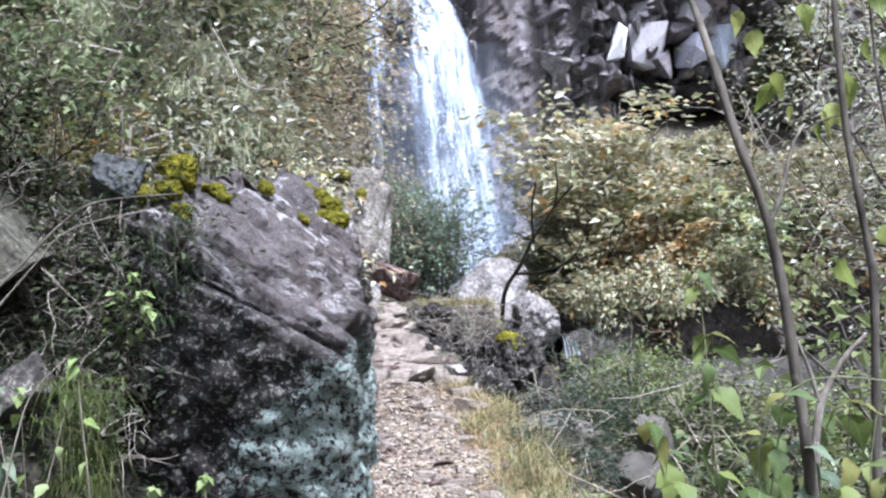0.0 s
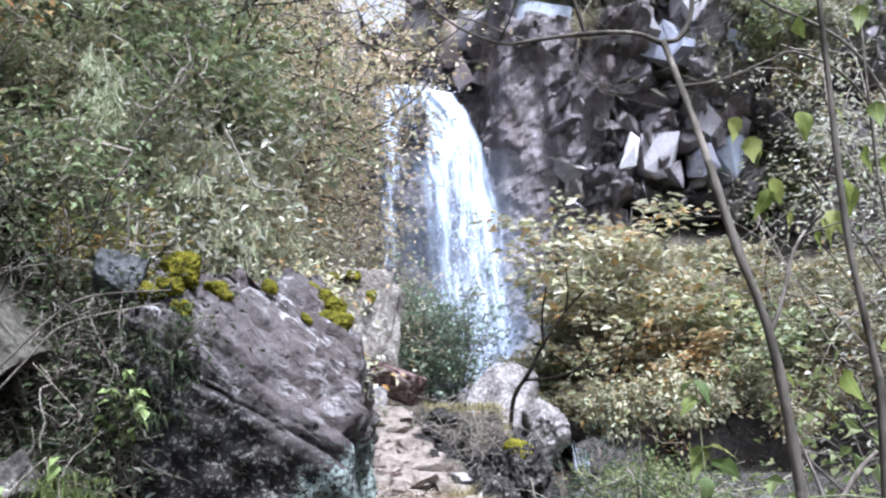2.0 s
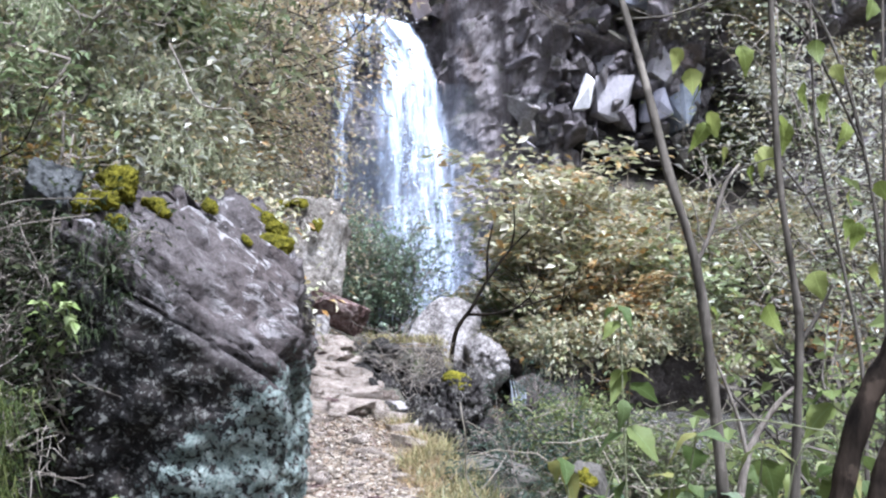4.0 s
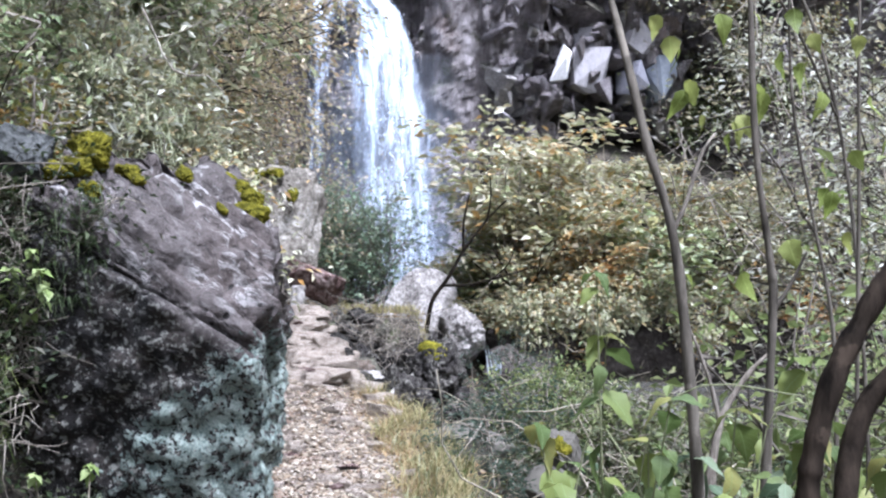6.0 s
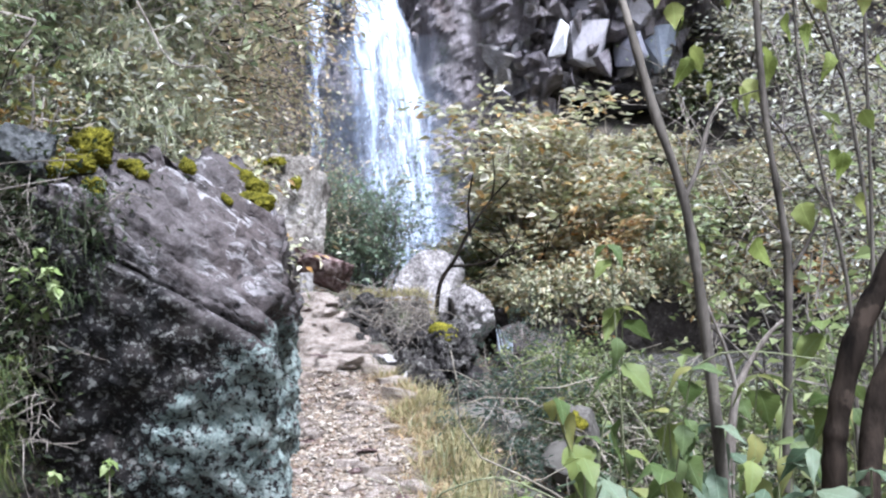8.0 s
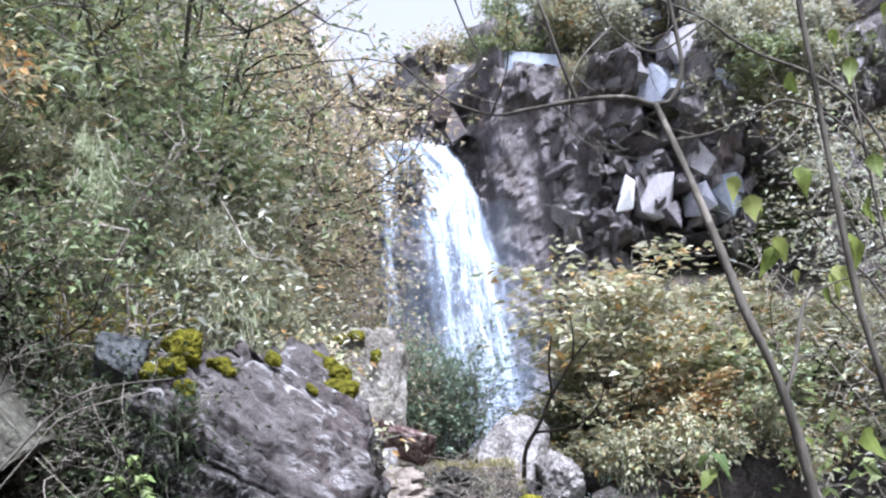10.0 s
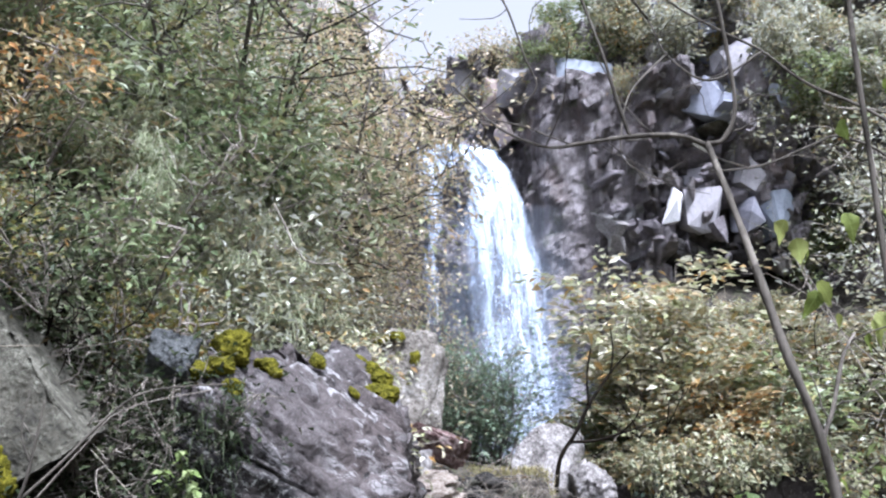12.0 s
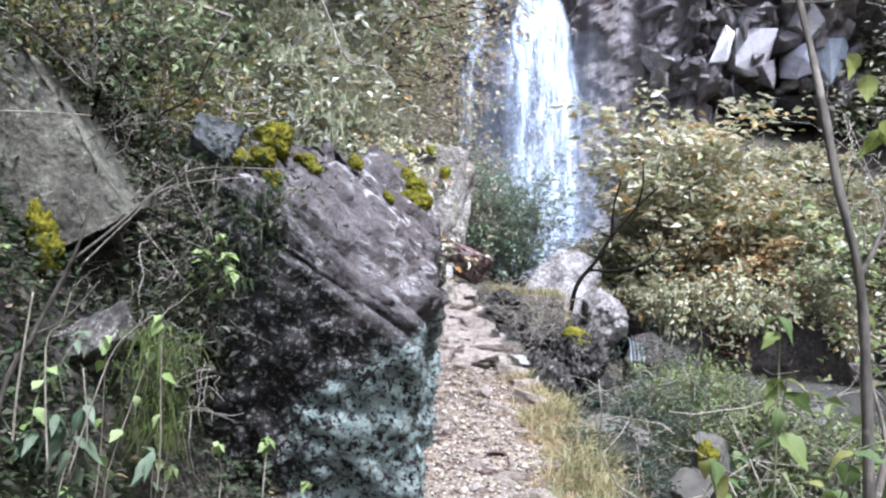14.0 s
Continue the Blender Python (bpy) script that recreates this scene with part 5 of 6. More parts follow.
plant = shrub("fresh_bush", 53, 0.6, 0.4, 8, 9, 16, 0.055, LEAF_FRESH, TWIG)
scatter(plant, [(1.72, 8.5, 0.35), (1.92, 8.7, 0.35), (2.3, 7.9, 0.2)], "fresh green bush between the trail and the pool", "bush", "bushes by the pool", rng, (0.8, 1.05), 10)
plant = shrub("bare_tree", 40, 4.6, 2.4, 4, 18, 4, 0.08, LEAF_GREEN, TWIG, radius=0.02)
scatter(plant, [(5.6, 10.2, land(5.6, 10.2)), (6.2, 12.4, land(6.2, 12.4))], "nearly bare thin tree reaching before the cliff", "tree", "bare trees", rng, (0.95, 1.1), 10)
plant = shrub("tall_bush", 29, 2.0, 0.9, 4, 8, 13, 0.058, LEAF_FRESH, BARK, width=0.6, radius=0.012)
scatter(plant, [(x, y, land(x, y)) for x, y in ((3.6, 6.4), (4.1, 7.6), (4.6, 6.0), (2.75, 4.9), (2.5, 4.3), (3.1, 5.6))], "tall airy bush with bright green leaves", "bush", "tall bushes over the stream", rng, (1.0, 1.35), 8)
plant = shrub("airy_tree", 33, 4.6, 1.8, 3, 28, 28, 0.10, LEAF_SILVER, BARK, radius=0.03, jitter=0.15)
scatter(plant, [(x, y, land(x, y)) for x, y in ((6.4, 11.2), (7.6, 13.2), (5.9, 9.6), (7.2, 15.2))], "tall airy tree with pale leaves across the stream", "tree", "airy trees", rng, (0.9, 1.15), 6)
plant = shrub("cliff_shrub", 19, 1.2, 0.9, 7, 14, 20, 0.13, LEAF_GREEN, BARK)
scatter(plant, [(x, cliff_y(x, 9.6) + 0.25, 9.4) for x in np.arange(1.5, 9, 0.7)] + [(x, cliff_y(x, 7.6) - 0.05, 7.6 + 0.1 * i) for i, x in enumerate((6.4, 7.0, 7.6, 8.3, 9.0))] + [(x, cliff_y(x, 5) - 0.1, 4.6 + 0.2 * i) for i, x in enumerate((6.7, 7.4, 8.1, 8.8))] + [(x, cliff_y(x, cliff_top(x)) + 0.4, cliff_top(x) - 0.15) for x in (-4.2, -3.4, 1.7, 2.9, 3.8, 4.6, 5.4, 6.2, 7.0)],
        "shrub growing from a cliff ledge", "shrub", "shrubs on the cliff", rng, (0.6, 1.1), 10)
plant = shrub("cliff_shrub", 34, 1.3, 1.0, 7, 12, 12, 0.12, LEAF_PALE, TWIG)
scatter(plant, [(x, cliff_y(x, z) - 0.05, z) for x, z in ((2.0, 9.7), (2.8, 9.9), (3.5, 9.6), (4.3, 9.9), (5.0, 9.5), (5.7, 10.0), (6.6, 9.8), (7.3, 9.0), (6.9, 7.0), (7.8, 7.4), (8.4, 6.2), (4.8, 8.2), (3.0, 8.6), (0.9, 9.2), (-0.4, 8.9), (-1.0, 8.6), (3.6, 10.4), (4.5, 10.8), (5.3, 10.9), (6.1, 11.2), (7.0, 10.6), (7.8, 10.0), (8.5, 9.2), (8.2, 8.2))],
        "thin pale shrub hanging from the cliff", "shrub", "shrubs on the cliff", rng, (0.55, 1.0), 35)
plant = shrub("ridge_shrub", 50, 1.1, 0.9, 6, 9, 9, 0.11, LEAF_TAN, TWIG)
scatter(plant, [(x, cliff_y(x, z) - 0.1, z) for x, z in ((-0.8, 9.4), (-0.3, 9.7), (0.3, 10.0))], "sparse tan shrub on the ridge above the fall", "shrub", "shrubs on the cliff", rng, (0.7, 1.0), 15)
plant = shrub("ledge_shrub", 47, 1.2, 1.1, 7, 12, 16, 0.14, LEAF_SILVER, TWIG)
scatter(plant, [(x, cliff_y(x, z) - 0.1, z) for x, z in ((5.6, 7.3), (6.2, 8.7), (6.7, 9.4), (7.1, 7.9), (7.5, 6.6), (7.9, 8.7), (8.3, 7.6), (5.0, 9.6), (5.9, 9.7), (6.6, 6.2), (8.6, 9.8), (4.2, 9.4), (6.9, 5.3), (7.7, 5.8), (4.6, 10.2), (5.4, 10.4), (6.2, 10.5), (7.0, 10.2), (7.6, 9.6), (3.6, 10.0), (2.8, 10.3), (8.0, 10.6), (6.4, 7.7), (7.4, 7.2))], "pale grey-green shrub on the cliff ledges", "shrub", "shrubs on the cliff", rng, (0.6, 1.05), 25)
plant = shrub("young_conifer", 30, 1.2, 0.20, 1, 44, 40, 0.045, NEEDLES, TWIG, width=0.15, droop=-0.2, radius=0.011, jitter=0.025)
scatter(plant, [(1.20, 6.3, 0.05), (1.42, 9.0, 0.05), (1.78, 7.3, -0.25)], "young blue-green conifer below the trail", "conifer", "young conifers", rng, (0.85, 1.1), 4)

# bare leaning shrub before the white rocks, and a pale forked limb near the saplings
sapling("bare_shrub", "dark bare twisted shrub leaning over the stream", [(1.0, 12.5, 0.9), (1.06, 12.5, 1.3), (1.25, 12.5, 1.6), (1.43, 12.5, 1.94), (1.71, 12.5, 2.34), (1.95, 12.5, 2.6)], 0.042, 0.012,
        [([(1.20, 12.5, 1.5), (1.5, 12.5, 1.52), (1.8, 12.5, 1.6), (2.36, 12.5, 1.78)], 0.02, 0.008), ([(1.43, 12.5, 1.94), (1.42, 12.5, 2.3), (1.48, 12.5, 2.65)], 0.02, 0.008),
         ([(1.71, 12.5, 2.34), (1.75, 12.5, 2.6), (1.73, 12.5, 2.9)], 0.015, 0.006), ([(1.8, 12.5, 1.6), (2.0, 12.5, 1.8), (2.1, 12.5, 2.1)], 0.012, 0.005)], DARK_BARK, "shrub")
sapling("forked_limb", "pale forked dead limb standing in the undergrowth", [(1.47, 3.8, -0.2), (1.48, 3.8, 0.76), (1.49, 3.8, 0.98), (1.52, 3.8, 1.12), (1.60, 3.8, 1.25), (1.66, 3.8, 1.31)], 0.024, 0.006,
        [([(1.51, 3.8, 1.08), (1.48, 3.8, 1.2), (1.43, 3.8, 1.33), (1.38, 3.82, 1.45)], 0.008, 0.003)], TWIG, "limb")

def loose_branch(name, label, pts, r0, r1, mat):
    s = Shape()
    s.tube(smooth_line(pts), r0, r1, 6)
    return tagged(piece(name, s, mat, smooth=True), label, "branch", "loose branches")


loose_branch("bank_branch", "dark branch rising through the bank shrubs", [(-2.1, 8.5, 3.2), (-1.94, 8.5, 4.05), (-1.78, 8.5, 4.45), (-1.46, 8.5, 4.68), (-1.13, 8.5, 4.88), (-0.8, 8.5, 4.87)], 0.025, 0.006, DARK_BARK)
loose_branch("bank_branch", "dark branch sagging before the waterfall", [(-2.2, 9.6, 3.3), (-1.8, 9.5, 3.9), (-1.48, 9.5, 3.72), (-1.21, 9.5, 3.59), (-0.88, 9.5, 3.6), (-0.49, 9.5, 3.7), (-0.16, 9.5, 3.81)], 0.018, 0.005, DARK_BARK)
loose_branch("bank_branch", "dark branch sagging before the waterfall", [(-1.48, 9.5, 3.72), (-1.0, 9.5, 3.72), (-0.6, 9.45, 3.78), (-0.3, 9.4, 3.92)], 0.010, 0.004, DARK_BARK)
sapling("drooping_tree", "thin grey tree with limbs arching overhead",
        [(2.35, 4.4, -0.2), (2.3, 4.4, 1.2), (2.2, 4.45, 2.2), (2.0, 4.5, 2.8), (1.63, 4.5, 3.04), (1.47, 4.5, 3.18), (1.3, 4.5, 3.28), (1.11, 4.5, 3.41), (0.99, 4.5, 3.58)], 0.010, 0.005,
        [([(1.47, 4.5, 3.18), (1.25, 4.5, 3.06), (1.08, 4.5, 3.18), (1.01, 4.5, 3.34), (0.88, 4.5, 3.51)], 0.005, 0.003),
         ([(2.2, 4.45, 2.2), (1.9, 4.3, 2.6), (1.65, 4.2, 2.71), (1.53, 4.2, 2.68), (1.35, 4.2, 2.61), (1.16, 4.2, 2.59)], 0.006, 0.003),
         ([(1.08, 4.5, 3.18), (0.9, 4.3, 2.95), (0.84, 4.2, 2.75), (0.85, 4.2, 2.64), (0.96, 4.2, 2.57), (1.04, 4.2, 2.57)], 0.004, 0.002),
         ([(1.01, 4.5, 3.34), (0.6, 4.2, 3.7), (0.3, 4.0, 3.6), (0.25, 4.0, 3.44), (0.36, 4.0, 3.27), (0.42, 4.0, 3.17), (0.48, 4.0, 2.98), (0.52, 4.0, 2.87), (0.47, 4.0, 2.8)], 0.006, 0.003)], BARK, "tree", 20)

loose_branch("dead_stem", "crooked grey branch lying over the bank", [(-1.33, 4.20, 1.41), (-1.15, 4.20, 1.61), (-1.01, 4.20, 1.74), (-0.68, 4.20, 1.81)], 0.0050, 0.0018, TWIG)
loose_branch("dead_stem", "pale dry stem standing on the bank", [(-1.02, 3.30, 1.38), (-1.03, 3.30, 1.26), (-1.04, 3.30, 1.09), (-1.04, 3.30, 0.95)], 0.0028, 0.0042, DRY_STEM)
loose_branch("dead_stem", "pale dry stem standing on the bank", [(-0.97, 3.50, 0.81), (-0.90, 3.50, 1.09), (-0.85, 3.50, 1.23), (-0.75, 3.50, 1.33)], 0.0033, 0.0018, DRY_STEM)
loose_branch("dead_stem", "pale dry stem standing on the bank", [(-0.98, 3.40, 0.85), (-1.02, 3.40, 1.21), (-0.98, 3.40, 1.29), (-0.96, 3.40, 1.38)], 0.0033, 0.0018, DRY_STEM)
loose_branch("dead_stem", "pale dry stem standing on the bank", [(-1.52, 3.90, 1.94), (-1.36, 3.90, 1.95), (-1.19, 3.90, 1.95)], 0.0033, 0.0018, DRY_STEM)
loose_branch("dead_stem", "pale dry stem standing on the bank", [(-1.08, 4.10, 1.60), (-0.93, 4.10, 1.45), (-0.90, 4.10, 1.42)], 0.0017, 0.0012, DRY_STEM)
loose_branch("dead_stem", "pale dry stem standing on the bank", [(-0.95, 3.50, 1.15), (-0.92, 3.50, 0.97), (-0.92, 3.50, 0.90)], 0.0022, 0.0018, DRY_STEM)

# ---- herbs with single leaves ----
def leaf_mesh(name, length, width, droop, mat):
    s = Shape()
    s.big_leaf(Matrix.Identity(4), length, width, droop)
    return s.mesh(name, mat, True)


BROAD = [leaf_mesh("leaf", 0.095, w, d, LEAF_HERB) for w, d in ((0.062, 0.25), (0.07, 0.5), (0.055, 0.8))]
LANCE = [leaf_mesh("leaf", 0.13, 0.045, d, LEAF_GREYGREEN) for d in (0.2, 0.5)]
SUNLIT = [leaf_mesh("leaf", 0.095, w, d, LEAF_SUNLIT) for w, d in ((0.062, 0.25), (0.07, 0.5), (0.055, 0.8))]
SMALL = [leaf_mesh("leaf", 0.055, 0.042, d, LEAF_BRIGHT) for d in (0.2, 0.5)]


def leaf_on(parent, here, mesh, at, heading, pitch, roll=0.0, size=1.0):
    ob = new("leaf", mesh)
    ob.parent, ob.matrix_parent_inverse = parent, here
    ob.matrix_basis = Matrix.Translation(at) @ pose(0, 0, 0, pitch, roll, heading) @ Matrix.Scale(size, 4)
    return ob


def herb(name, foot, tip, count, meshes, label, seed, size=1.0, stem_mat=GREEN_STEM, radius=0.0036, drop=-35, start=0.5):
    r = random.Random(seed)
    size *= 0.85 if tip[1] < 2.5 else 1.1
    base = new(name)
    base.location = foot
    here = Matrix.Translation(foot).inverted()
    f, t = Vector(foot), Vector(tip)
    mid = (f + t) / 2 + Vector((r.uniform(-0.08, 0.08), r.uniform(-0.08, 0.08), 0.05))
    line = smooth_line([f, f.lerp(mid, 0.5), mid, mid.lerp(t, 0.6) + Vector((0, 0, 0.02)), t])
    s = Shape()
    s.tube(line, radius, radius * 0.45, 5)
    for k in range(count):
        u = start + (1 - start) * (k + 0.5) / count
        p = Vector(line[min(len(line) - 1, int(u * (len(line) - 1)))])
        a = k * 137.5 + r.uniform(-30, 30)
        out = Vector((-math.sin(radians(a)), math.cos(radians(a)), 0.2)) * radius * 0.7
        leaf_on(base, here, r.choice(meshes), p + out, a, drop + r.uniform(-30, 25), r.uniform(-25, 25), size * r.uniform(0.7, 1.15))
    for a in (0, 150):
        leaf_on(base, here, r.choice(meshes), t, a + r.uniform(0, 90), r.uniform(-40, 10), r.uniform(-20, 20), size * r.uniform(0.6, 0.9))
    piece("stem", s, stem_mat, base, smooth=True).matrix_parent_inverse = here
    return tagged(base, label, "plant", "leafy plants by the trail")


for i, (x, y, z, k) in enumerate(((0.87, 2.8, 1.53, 7), (0.90, 2.82, 1.40, 6), (0.76, 2.8, 1.22, 6), (0.97, 2.6, 1.30, 6), (1.10, 2.62, 1.28, 6), (0.62, 2.3, 1.15, 5), (0.77, 2.6, 1.14, 6),
                                  (0.90, 2.55, 1.13, 6), (1.02, 2.45, 1.16, 6), (1.20, 2.7, 1.14, 7), (1.30, 2.75, 1.22, 6), (1.45, 3.1, 1.35, 7), (1.62, 3.3, 1.3, 7), (1.12, 3.1, 1.12, 6), (1.55, 2.9, 1.15, 6))):
    herb("herb", (x + 0.05, y + 0.08, land(x, y)), (x, y, z), k, BROAD, "leafy plant with broad drooping green leaves", 300 + i, 0.75 + 0.1 * (i % 3), drop=-40)
for i, (x, y, z, k) in enumerate(((1.03, 2.25, 1.22, 9), (1.09, 2.2, 1.20, 9), (0.98, 2.3, 1.15, 8), (1.17, 2.25, 1.13, 8), (1.3, 3.3, 1.0, 8), (1.0, 3.4, 0.9, 8))):
    herb("herb", (x + 0.03, y + 0.05, land(x, y)), (x, y, z), k, LANCE, "plant with long narrow grey-green leaves", 340 + i, 0.9, drop=-15, start=0.65)
for i, (x, y, z, k) in enumerate(((-0.97, 4.72, 1.58, 14), (-0.90, 4.72, 1.42, 8), (-1.03, 4.7, 1.5, 12), (-0.92, 4.68, 1.5, 10))):
    herb("herb", (x - 0.15, y + 0.15, 1.25), (x, y, z), k, SMALL, "small bright green climbing plant on the boulder", 360 + i, 0.9, drop=-20, start=0.2)
for i, (x, y, z, k) in enumerate(((-0.77, 3.62, 1.32, 5), (-0.93, 3.6, 1.24, 5), (-0.80, 3.65, 1.22, 5), (-1.13, 3.6, 0.92, 6), (-1.2, 3.62, 0.84, 7), (-1.07, 3.6, 0.98, 6), (-0.75, 3.6, 0.9, 5), (-0.98, 3.6, 1.02, 5))):
    herb("herb", (x - 0.08, y + 0.1, land(x, y)), (x, y, z), k, LANCE if i > 2 else SMALL, "wilting plant on a pale stem below the bank", 380 + i, 0.9, DRY_STEM, 0.0038, -45)
for i, (x, y, z) in enumerate(((-0.60, 4.4, 0.80), (-0.80, 4.4, 0.76), (-0.45, 4.5, 0.62), (-0.9, 4.2, 0.7))):
    herb("herb", (x, y + 0.05, land(x, y)), (x, y, z), 3, SMALL, "seedling with two pale leaves below the boulder", 390 + i, 0.9, DRY_STEM, 0.004, -30, 0.85)

r = random.Random(31)
for i in range(12):
    y = r.uniform(2.6, 4.4)
    x = r.uniform(0.62, 1.25) + 0.34 * (y - 2.2) * r.uniform(0.4, 1.5)
    z = 1.48 - (y - 0.9) * r.uniform(0.14, 0.26)
    herb("herb", (x + r.uniform(-0.1, 0.1), y + 0.1, land(x, y)), (x, y, z), r.choice((5, 6, 7)), LANCE if i % 3 == 0 else BROAD, "plant with long narrow grey-green leaves" if i % 3 == 0 else "leafy plant with broad drooping green leaves", 420 + i, r.uniform(0.7, 1.0), drop=-45, start=0.45)
for i in range(30):
    y = r.uniform(3.9, 7.2)
    x = 0.85 + 0.17 * (y - 3.5) + r.uniform(0.0, 1.5)
    h = r.uniform(0.3, 0.65)
    if not off_slabs(x, y):
        continue
    herb("herb", (x + 0.05, y + 0.05, land(x, y)), (x, y, land(x, y) + h), r.choice((6, 8, 9)), BROAD if i % 3 else LANCE, "leafy plant with broad drooping green leaves" if i % 3 else "plant with long narrow grey-green leaves", 500 + i, r.uniform(0.9, 1.2), drop=-30, start=0.3)
for i in range(10):
    x, y = r.uniform(-1.45, -0.85), r.uniform(3.3, 4.0)
    herb("herb", (x, y, land(x, y)), (x + r.uniform(-0.1, 0.1), y, land(x, y) + r.uniform(0.15, 0.4)), 7, LANCE if i % 2 else SMALL, "small green plant at the foot of the bank", 460 + i, r.uniform(0.7, 1.0), drop=-30, start=0.3)
for i, (a, b, c) in enumerate((((0.45, 2.5, 0.95), (0.56, 2.45, 1.14), (0.72, 2.4, 1.10)), ((0.93, 2.7, 1.0), (1.0, 2.65, 1.30), (1.22, 2.6, 1.31)), ((0.80, 2.75, 0.7), (0.86, 2.75, 1.22), (0.98, 2.6, 1.0)), ((1.25, 2.9, 0.8), (1.3, 2.9, 1.25), (1.52, 2.8, 1.18)))):
    s = Shape()
    s.tube(smooth_line([(a[0], a[1], land(a[0], a[1])), a, b, c]), 0.0025, 0.0015, 5)
    tagged(piece("arching_stem", s, GREEN_STEM, smooth=True), "pale green stem arching over the undergrowth", "stem", "arching stems")
sapling("bare_branch", "dark bare branch standing before the bank rock", [(-1.2, 3.4, 0.6), (-1.14, 3.4, 1.06), (-1.06, 3.4, 1.25), (-0.96, 3.4, 1.49), (-0.93, 3.4, 1.62), (-0.91, 3.4, 1.75)], 0.013, 0.003,
        [([(-0.97, 3.4, 1.47), (-0.87, 3.45, 1.58), (-0.75, 3.5, 1.72), (-0.66, 3.55, 1.78), (-0.45, 3.6, 1.80)], 0.005, 0.002), ([(-1.06, 3.4, 1.25), (-0.98, 3.42, 1.30), (-0.90, 3.45, 1.42)], 0.004, 0.0015), ([(-0.94, 3.4, 1.58), (-0.97, 3.4, 1.66), (-0.955, 3.4, 1.78)], 0.003, 0.0015)], BARK, "branch")

# leaves that hang from the saplings
for parent_name, spots in (("slim_sapling", ((1.26, 1.91), (1.31, 1.55), (1.33, 2.2), (1.24, 2.42), (1.41, 2.46), (1.40, 1.63), (1.34, 2.51), (1.36, 2.0), (1.11, 2.12), (1.23, 2.18), (1.40, 2.19), (1.46, 2.14), (1.45, 2.07), (1.15, 2.01), (1.25, 1.88), (1.28, 1.93), (1.51, 1.76), (1.60, 1.99), (1.54, 2.17), (1.38, 2.09), (1.31, 2.00), (1.58, 1.86))), ("forked_sapling", ((1.16, 1.99), (1.20, 1.93), (1.17, 2.0), (1.13, 2.10), (1.08, 2.16), (1.17, 1.54))),
                           ("thin_stem", ((1.50, 1.75), (1.51, 1.84), (1.46, 2.08), (1.58, 1.66), (1.60, 2.15), (1.66, 1.9), (1.55, 2.3), (1.62, 2.45), (1.5, 2.0), (1.53, 2.6))), ("thin_stem.001", ((1.70, 1.6), (1.78, 1.8), (1.72, 2.0), (1.79, 2.2), (1.68, 2.35), (1.75, 2.1), (1.68, 1.75), (1.8, 1.6), (1.7, 2.5), (1.77, 2.65)))):
    tree = bpy.data.objects[parent_name]
    here = Matrix.Translation(tree.location).inverted()
    r = random.Random(len(spots))
    for x, z in spots:
        leaf_on(tree, here, r.choice(SUNLIT), (x, 3.1 + r.uniform(-0.03, 0.06), z), r.uniform(0, 360), r.uniform(-85, -50), r.uniform(-30, 30), r.uniform(0.55, 0.85))

# ---- grass, litter, dead twigs ----
def grass_patch(name, spots, height, mat, label, blades=26, hang=0.0, lean=0.8):
    g = np.random.default_rng(len(spots))
    s = Shape()
    for x, y, z in spots:
        n = blades
        a = g.uniform(0, 6.283, n)
        foot = np.stack([x + g.normal(0, 0.035, n), y + g.normal(0, 0.035, n), np.full(n, z)], 1)
        L = height * g.uniform(0.3, 1.25, n) * g.uniform(0.6, 1.25)
        out = np.stack([np.cos(a), np.sin(a), np.zeros(n)], 1) * (L * g.uniform(0.3, lean, n))[:, None]
        side = np.stack([-np.sin(a), np.cos(a), np.zeros(n)], 1) * 0.0026
        up = np.array((0, 0, 1.0))
        m1 = foot + out * 0.35 + up * (L * 0.6)[:, None] * (1 - hang)
        tipz = (L * (0.75 - 1.6 * hang))[:, None]
        tip = foot + out + up * tipz
        q = np.stack([foot - side, foot + side, m1 + side * 0.8, m1 - side * 0.8, tip], 1).reshape(-1, 3)
        b = np.arange(n) * 5
        s.add(q, np.stack([b, b + 1, b + 2, b + 3], 1).tolist() + np.stack([b + 3, b + 2, b + 4], 1).tolist())
    return tagged(piece(name, s, mat), label, "grass", kind="stuff")


spots = []
for y in np.arange(2.0, 8.0, 0.045):
    for _ in range(2):
        x = trail_mid(y) + trail_half(y) + rng.normal(0.03 if y < 6.5 else 0.0, 0.12 if y < 7 else 0.06)
        if fbm(x * 3.1, y * 2.3, 4.0) > -0.12:
            spots.append((x, y + rng.normal(0, 0.08), land(x, y)))
grass_patch("trail_grass", spots[::3] + spots[1::3], 0.12, GRASS, "dry yellow grass along the trail edge", 26, lean=2.4)
grass_patch("green_trail_grass", [p for p in spots[1::3] if p[1] < 6.4], 0.17, HANGING_PALE, "pale green grass along the trail edge", 9, lean=1.5)
slope_spots = []
for _ in range(120):
    y = rng.uniform(3.6, 7.0)
    x = trail_mid(y) + trail_half(y) + rng.uniform(0.05, 0.34)
    slope_spots.append((x, y, land(x, y)))
grass_patch("slope_grass", [p for i, p in enumerate(slope_spots) if i % 4], 0.15, GRASS, "dry yellow grass on the slope below the trail", 20, lean=1.6)
grass_patch("green_slope_grass", slope_spots[::4], 0.18, HANGING_FERN, "green grass on the slope below the trail", 16, lean=1.6)
mat_spots = []
for y in np.arange(5.2, 9.6, 0.03):
    x = trail_mid(y) + trail_half(y) + rng.normal(-0.04, 0.07)
    mat_spots.append((x, y, land(x, y)))
grass_patch("matted_grass", mat_spots, 0.055, GRASS_RUST, "short matted orange-tan grass on the trail edge", 24, lean=3.0)
spots = []
